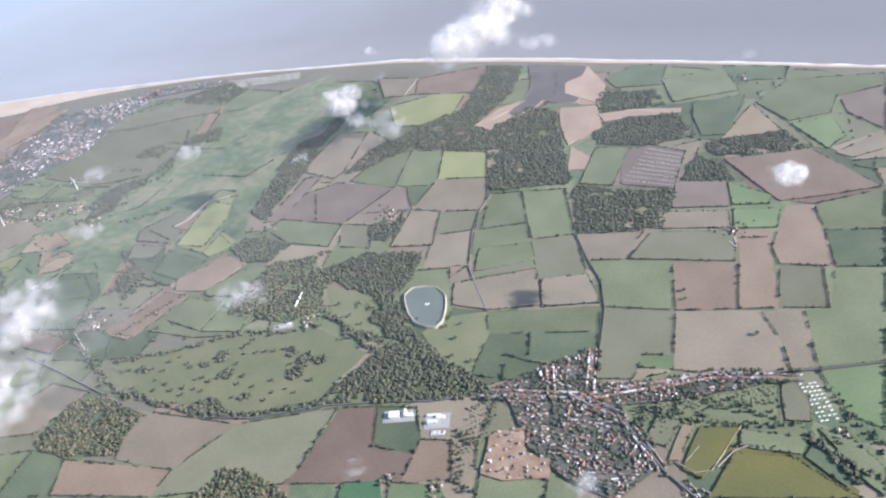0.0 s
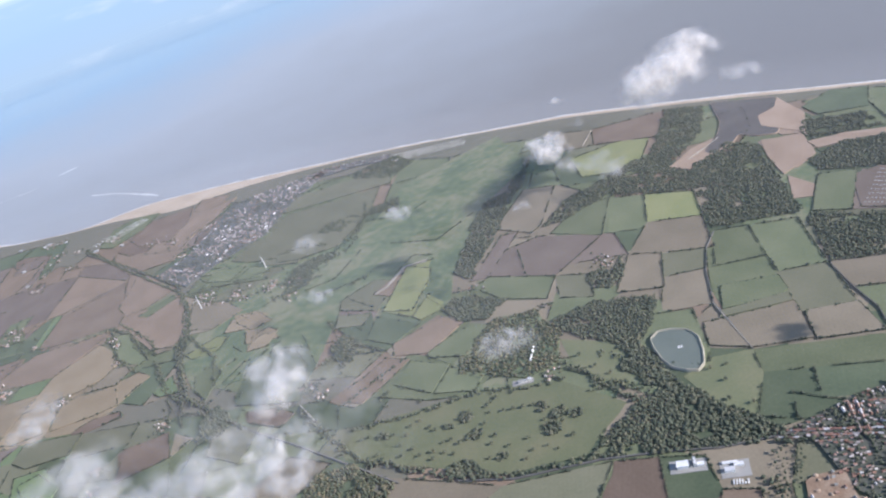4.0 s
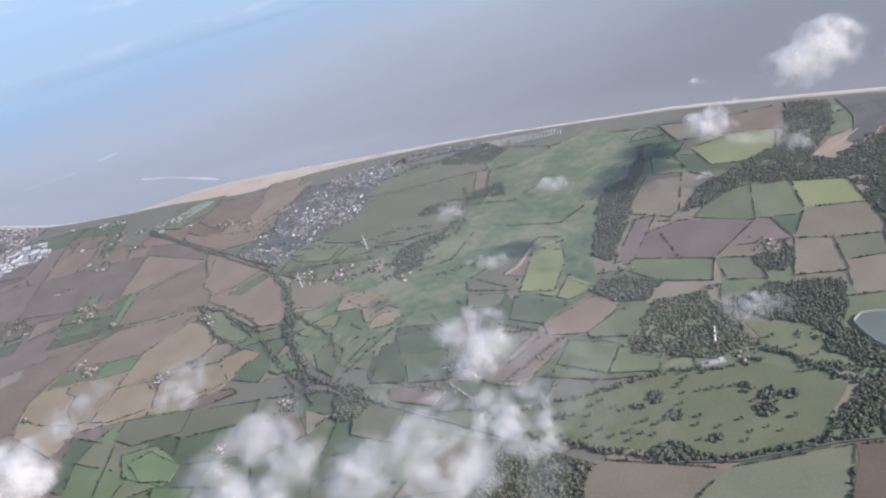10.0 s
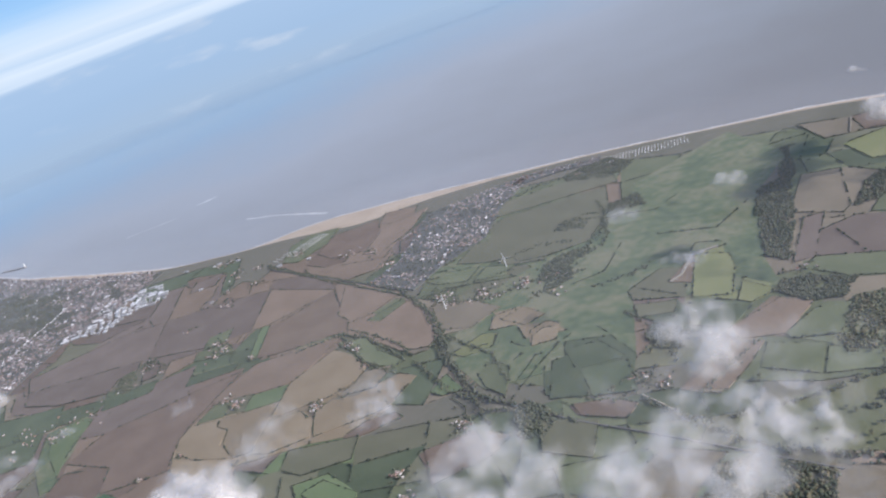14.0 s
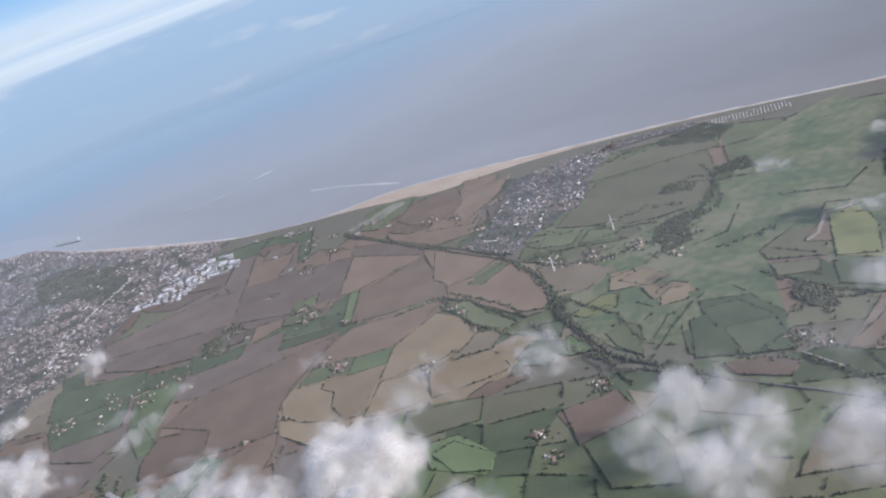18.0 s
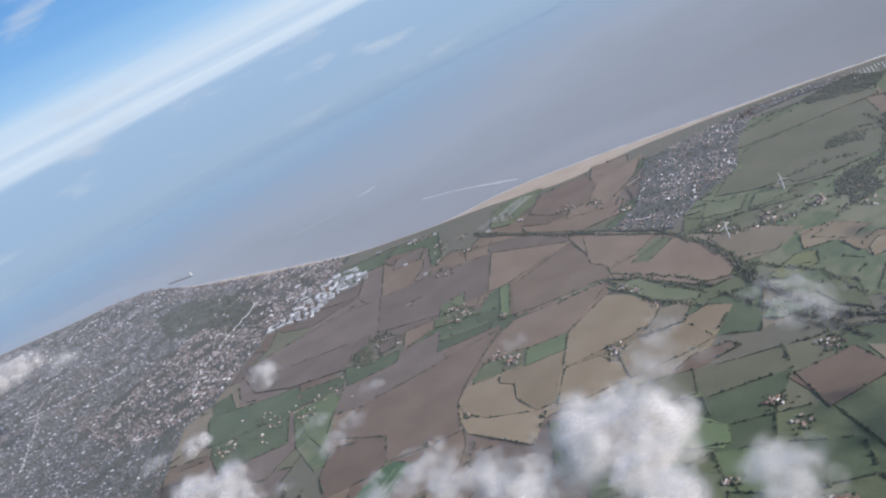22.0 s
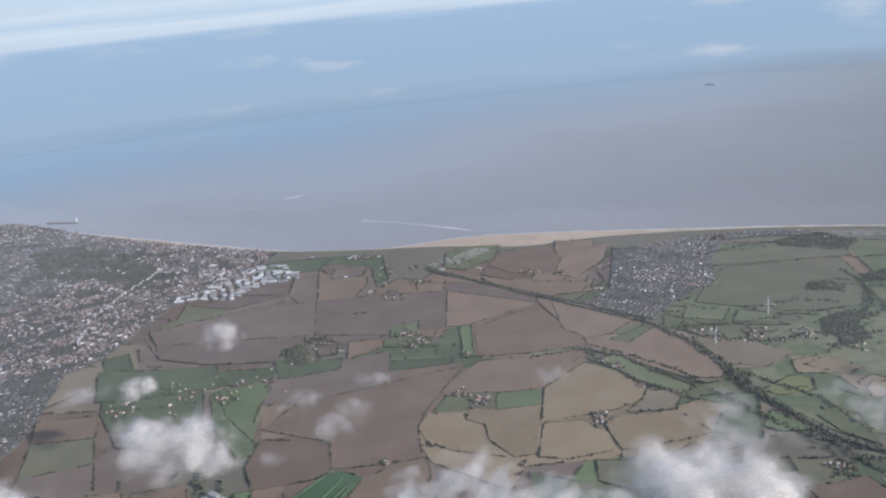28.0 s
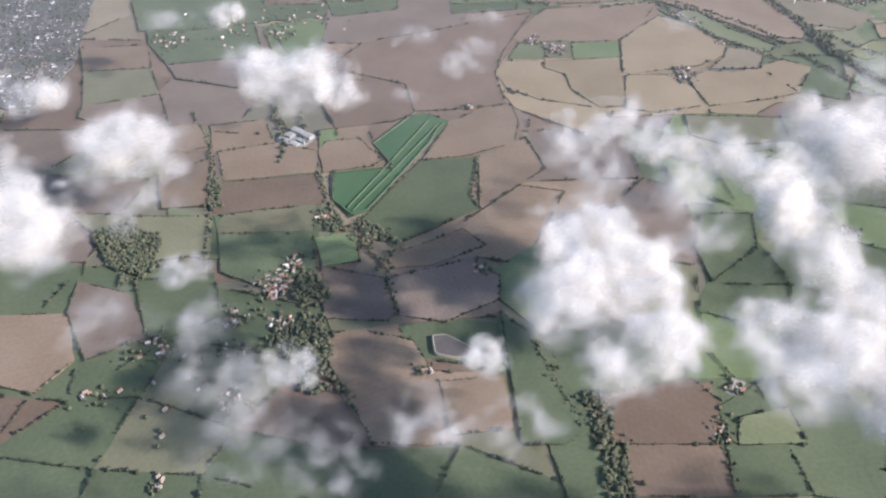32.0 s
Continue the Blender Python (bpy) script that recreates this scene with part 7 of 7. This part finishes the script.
def cloud(label, *lumps, level=118.0, grain=1.0):
    """A bank of vapour in many thin layers. Each lump: x, y, radius and thickness of vapour, from 0 (none) to 1 (opaque)."""
    L = np.array(lumps, float)
    R = L[:, 2] * 1.5
    heavy = L[:, 3].max() > 0.45
    span = min(R.mean(), 34.0)
    step = max(1.3, min(span / 12, 2.6))
    layers = 15 if heavy else 7
    tall = span * (0.95 if heavy else 0.5)
    base = level - 0.42 * tall
    x = np.arange((L[:, 0] - R * 1.15).min(), (L[:, 0] + R * 1.15).max() + step, step)
    y = np.arange((L[:, 1] - R * 1.15).min(), (L[:, 1] + R * 1.15).max() + step, step)
    nx, ny = len(x), len(y)
    gx, gy = (q.ravel() for q in np.meshgrid(x, y, indexing="ij"))
    idx = np.arange(nx * ny).reshape(nx, ny)
    quads = np.stack([idx[:-1, :-1], idx[1:, :-1], idx[1:, 1:], idx[:-1, 1:]], -1).reshape(-1, 4)
    vs, fs, ds, n0 = [], [], [], 0
    for k in range(layers):
        h = (k + 0.5) / layers
        p = np.stack([gx, gy, np.full(len(gx), base + h * tall)], 1)
        warp = np.stack([puff(p / (span * 0.9) + 5.1, 2), puff(p / (span * 0.9) + 9.7, 2), np.zeros(len(p))], 1) - 0.5
        p[:, 2] += (puff(p / (span * 0.6) + 3.3, 2) - 0.5) * tall * 0.35
        heap, body, firm = np.full(len(p), -9.0), np.zeros(len(p)), np.zeros(len(p))
        for (cx, cy, _, w), r in zip(L, R):
            up = (p[:, 2] - base - 0.30 * tall) / (0.72 * tall * (0.45 + 0.55 * min(1, w + 0.2)))
            q = 1 - ((gx - cx) ** 2 + (gy - cy) ** 2) / r**2
            body = np.maximum(body, np.clip(q + 0.25, 0, 1) ** 0.7 * w)
            firm = np.maximum(firm, np.clip(q + 0.2, 0, 1) * w)
            heap = np.maximum(heap, q - np.where(up > 0, up**2, 1.8 * up**2) * 0.8)
        fine = puff((p + warp * span * 0.7) / (span * 0.42 * grain))
        d = np.clip((0.70 + 0.45 * firm) * heap + (4.4 - 0.6 * firm) * (fine - 0.51 + 0.03 * firm), 0, 1.25)
        d = d * d * (1.6 - 0.5 * d) * body
        d[heap < -0.3] = 0
        q = quads[d[quads].max(1) > 0.012]
        vs.append(p), fs.append(q + n0), ds.append(d)
        n0 += len(p)
    v, f, d = np.concatenate(vs), np.concatenate(fs), np.concatenate(ds)
    used, f = np.unique(f, return_inverse=True)
    if not len(used):
        return
    ob = big_mesh("cloud", v[used], f.reshape(-1, 4), CLOUD, smooth=True)
    ob.data.attributes.new("vapour", "FLOAT", "POINT").data.foreach_set("value", d[used].astype(np.float32))
    tagged(ob, label, "cloud", "clouds", kind="stuff")


CUMULUS, RAGGED, WISP = "bright white puffy cumulus cloud", "ragged half-transparent white cloud over the fields", "thin wisp of white cloud over the fields"
# over the beach and the eastern fields
cloud(CUMULUS, (-186, 1022, 38, 0.8), (-208, 985, 30, 0.8), (-164, 1084, 32, 0.85), (-208, 940, 15, 0.42))
cloud(RAGGED, (-102, 955, 16, 0.42), (-118, 962, 12, 0.42))
cloud(CUMULUS, (-320, 843, 19, 0.8), (-300, 800, 14, 0.4))
cloud(RAGGED, (-262, 786, 16, 0.42), (-246, 770, 19, 0.42), (-285, 785, 12, 0.26))
cloud(RAGGED, (-332, 713, 8, 0.42))
cloud(RAGGED, (-479, 760, 13, 0.42), (-470, 752, 9, 0.42))
cloud(RAGGED, (-580, 724, 15, 0.42), (-572, 714, 9, 0.26))
cloud(WISP, (-515, 606, 10, 0.4), (-530, 610, 8, 0.3))
cloud(WISP, (-316, 491, 16, 0.42), (-300, 484, 10, 0.26))
cloud(CUMULUS, (116, 603, 11, 1.0), (127, 609, 6, 0.42))
cloud(WISP, (111, 843, 12, 0.26))
cloud(WISP, (-175, 311, 6, 0.26))
cloud(WISP, (-37, 300, 9, 0.26))
cloud(WISP, (-291, 907, 9, 0.26), (-318, 991, 6, 0.26))
cloud(RAGGED, (-327, 999, 7, 0.42))
# the bank over the valley
cloud(RAGGED, (-516, 494, 20, 0.51), (-530, 508, 15, 0.33), (-503, 468, 20, 0.57))
cloud(CUMULUS, (-558, 345, 23, 0.50), (-530, 368, 24, 0.50), (-512, 342, 24, 0.53), (-520, 315, 20, 0.70), (-495, 345, 20, 0.41))
cloud(RAGGED, (-466, 386, 20, 0.51), (-478, 404, 12, 0.33), (-455, 360, 15, 0.33), (-440, 334, 13, 0.16), (-458, 419, 10, 0.16), (-498, 410, 15, 0.16), (-520, 408, 16, 0.16))
cloud(RAGGED, (-637, 325, 24, 0.53), (-612, 360, 20, 0.33), (-652, 388, 22, 0.33), (-660, 424, 14, 0.16), (-636, 395, 22, 0.16), (-668, 352, 20, 0.33))
cloud(RAGGED, (-752, 456, 18, 0.40), (-742, 446, 12, 0.40), (-764, 468, 10, 0.19))
cloud(CUMULUS, (-877, 358, 28, 0.85), (-840, 358, 23, 0.85), (-866, 374, 20, 0.85))
cloud(RAGGED, (-848, 426, 20, 0.40), (-851, 445, 18, 0.40), (-847, 474, 14, 0.19), (-868, 405, 15, 0.19), (-812, 425, 12, 0.19))
cloud(RAGGED, (-767, 484, 19, 0.40), (-752, 474, 12, 0.19))
cloud(RAGGED, (-774, 300, 20, 0.50))
cloud(WISP, (-970, 508, 11, 0.25))
# the banks below the end of the flight
cloud(CUMULUS, (-1207, 390, 27, 1.0), (-1240, 402, 14, 0.55), (-1180, 384, 16, 1.0))
cloud(RAGGED, (-1289, 474, 12, 0.65))
cloud(WISP, (-1332, 462, 15, 0.4))
cloud(RAGGED, (-1278, 588, 13, 0.5), (-1268, 574, 14, 0.4))
cloud(CUMULUS, (-1277, 300, 24, 0.95), (-1247, 284, 15, 0.7))
cloud(WISP, (-1240, 250, 20, 0.4), (-1266, 258, 15, 0.35))
cloud(CUMULUS, (-1294, 223, 24, 1.0), (-1325, 259, 17, 0.8), (-1272, 204, 14, 0.55))
cloud(RAGGED, (-1365, 347, 17, 0.7))
cloud(WISP, (-1142, 459, 13, 0.32), (-1101, 496, 11, 0.34), (-1103, 428, 15, 0.36), (-1134, 378, 9, 0.26), (-1098, 452, 12, 0.3))
cloud(CUMULUS, (-1009, 257, 22, 1.0), (-1001, 230, 26, 1.0), (-985, 241, 15, 1.0), (-975, 197, 15, 0.65), (-994, 181, 13, 0.6), (-1015, 199, 12, 0.6))
cloud(RAGGED, (-1022, 345, 15, 0.62), (-1000, 366, 18, 0.6), (-975, 350, 17, 0.65), (-945, 342, 16, 0.6), (-964, 312, 18, 0.34), (-1006, 308, 15, 0.38), (-956, 273, 13, 0.3))
cloud(CUMULUS, (-919, 323, 17, 1.0), (-910, 298, 16, 1.0), (-902, 262, 16, 0.7), (-896, 238, 15, 0.7), (-937, 335, 12, 0.6))
cloud(CUMULUS, (-888, 384, 17, 0.7), (-864, 368, 20, 1.0), (-845, 380, 14, 0.7), (-845, 331, 20, 1.0), (-832, 296, 18, 1.0))
cloud(CUMULUS, (-894, 196, 21, 0.95), (-879, 182, 20, 1.0), (-866, 172, 20, 1.0), (-906, 207, 16, 0.65), (-928, 208, 16, 0.6), (-864, 228, 13, 0.6), (-881, 219, 14, 0.7), (-919, 183, 13, 0.6))
cloud(RAGGED, (-1192, 202, 9, 0.5))
cloud(RAGGED, (-1123, 154, 9, 0.5))
cloud(RAGGED, (-1044, 173, 8, 0.6))
cloud(WISP, (-1171, 172, 15, 0.36), (-1150, 149, 16, 0.36), (-1128, 136, 17, 0.36), (-1129, 118, 15, 0.3))
cloud(WISP, (-1213, 164, 16, 0.3))
cloud(WISP, (-1060, 137, 15, 0.42), (-1026, 141, 12, 0.4), (-1092, 110, 14, 0.3))
cloud(CUMULUS, (-2005, 872, 46, 0.9), (-1870, 854, 26, 0.55), (-2120, 900, 40, 0.55))

# unseen bank, added outside the view to cast shade on the fields
cloud(CUMULUS, (-840, 140, 34, 0.9), (-800, 118, 36, 0.9), (-868, 105, 26, 0.8), (-905, 84, 24, 0.8), (-790, 165, 26, 0.8), (-758, 140, 34, 0.9), (-718, 112, 34, 0.9), (-702, 178, 32, 0.9), (-770, 72, 32, 0.9))

# very wide, faint vapour added to imitate haze that lightens this valley
cloud(WISP, (-470, 440, 55, 0.12), (-540, 420, 50, 0.12), (-420, 395, 40, 0.12))

# ---- pale sheet over the land, imitating haze in the air ----
gx, gy = (q.ravel() for q in np.meshgrid(np.arange(-2900, 900, 25.0), np.arange(200, 1560, 20.0), indexing="ij"))
coast = np.interp(-gx, -shore[:, 0], shore[:, 1])
# painted haze: denser with distance, plus extra over some stretches to lighten them
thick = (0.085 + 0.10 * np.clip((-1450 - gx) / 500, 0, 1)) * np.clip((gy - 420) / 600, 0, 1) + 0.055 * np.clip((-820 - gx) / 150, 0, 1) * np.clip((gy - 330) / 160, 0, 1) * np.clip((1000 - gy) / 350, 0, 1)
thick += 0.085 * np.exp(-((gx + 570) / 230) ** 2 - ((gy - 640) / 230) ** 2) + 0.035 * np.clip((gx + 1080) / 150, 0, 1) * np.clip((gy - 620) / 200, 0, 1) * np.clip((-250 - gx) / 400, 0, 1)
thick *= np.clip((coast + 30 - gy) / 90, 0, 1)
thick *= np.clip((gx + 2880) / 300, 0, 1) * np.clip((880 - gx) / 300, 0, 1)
cols = len(np.arange(200, 1560, 20.0))
idx = np.arange(len(gx)).reshape(-1, cols)
cells = np.stack([idx[:-1, :-1], idx[1:, :-1], idx[1:, 1:], idx[:-1, 1:]], -1).reshape(-1, 4)
cells = cells[thick[cells].max(1) > 0.002]
used, cells = np.unique(cells, return_inverse=True)
mist = big_mesh("mist", np.c_[gx, gy, np.full(len(gx), 38.0)][used], cells.reshape(-1, 4), HAZE_SHEET, smooth=True)
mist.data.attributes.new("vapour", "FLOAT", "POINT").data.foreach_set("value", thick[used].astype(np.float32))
tagged(mist, "thin pale sheet imitating haze in the air over the distant farmland", "mist", kind="stuff")
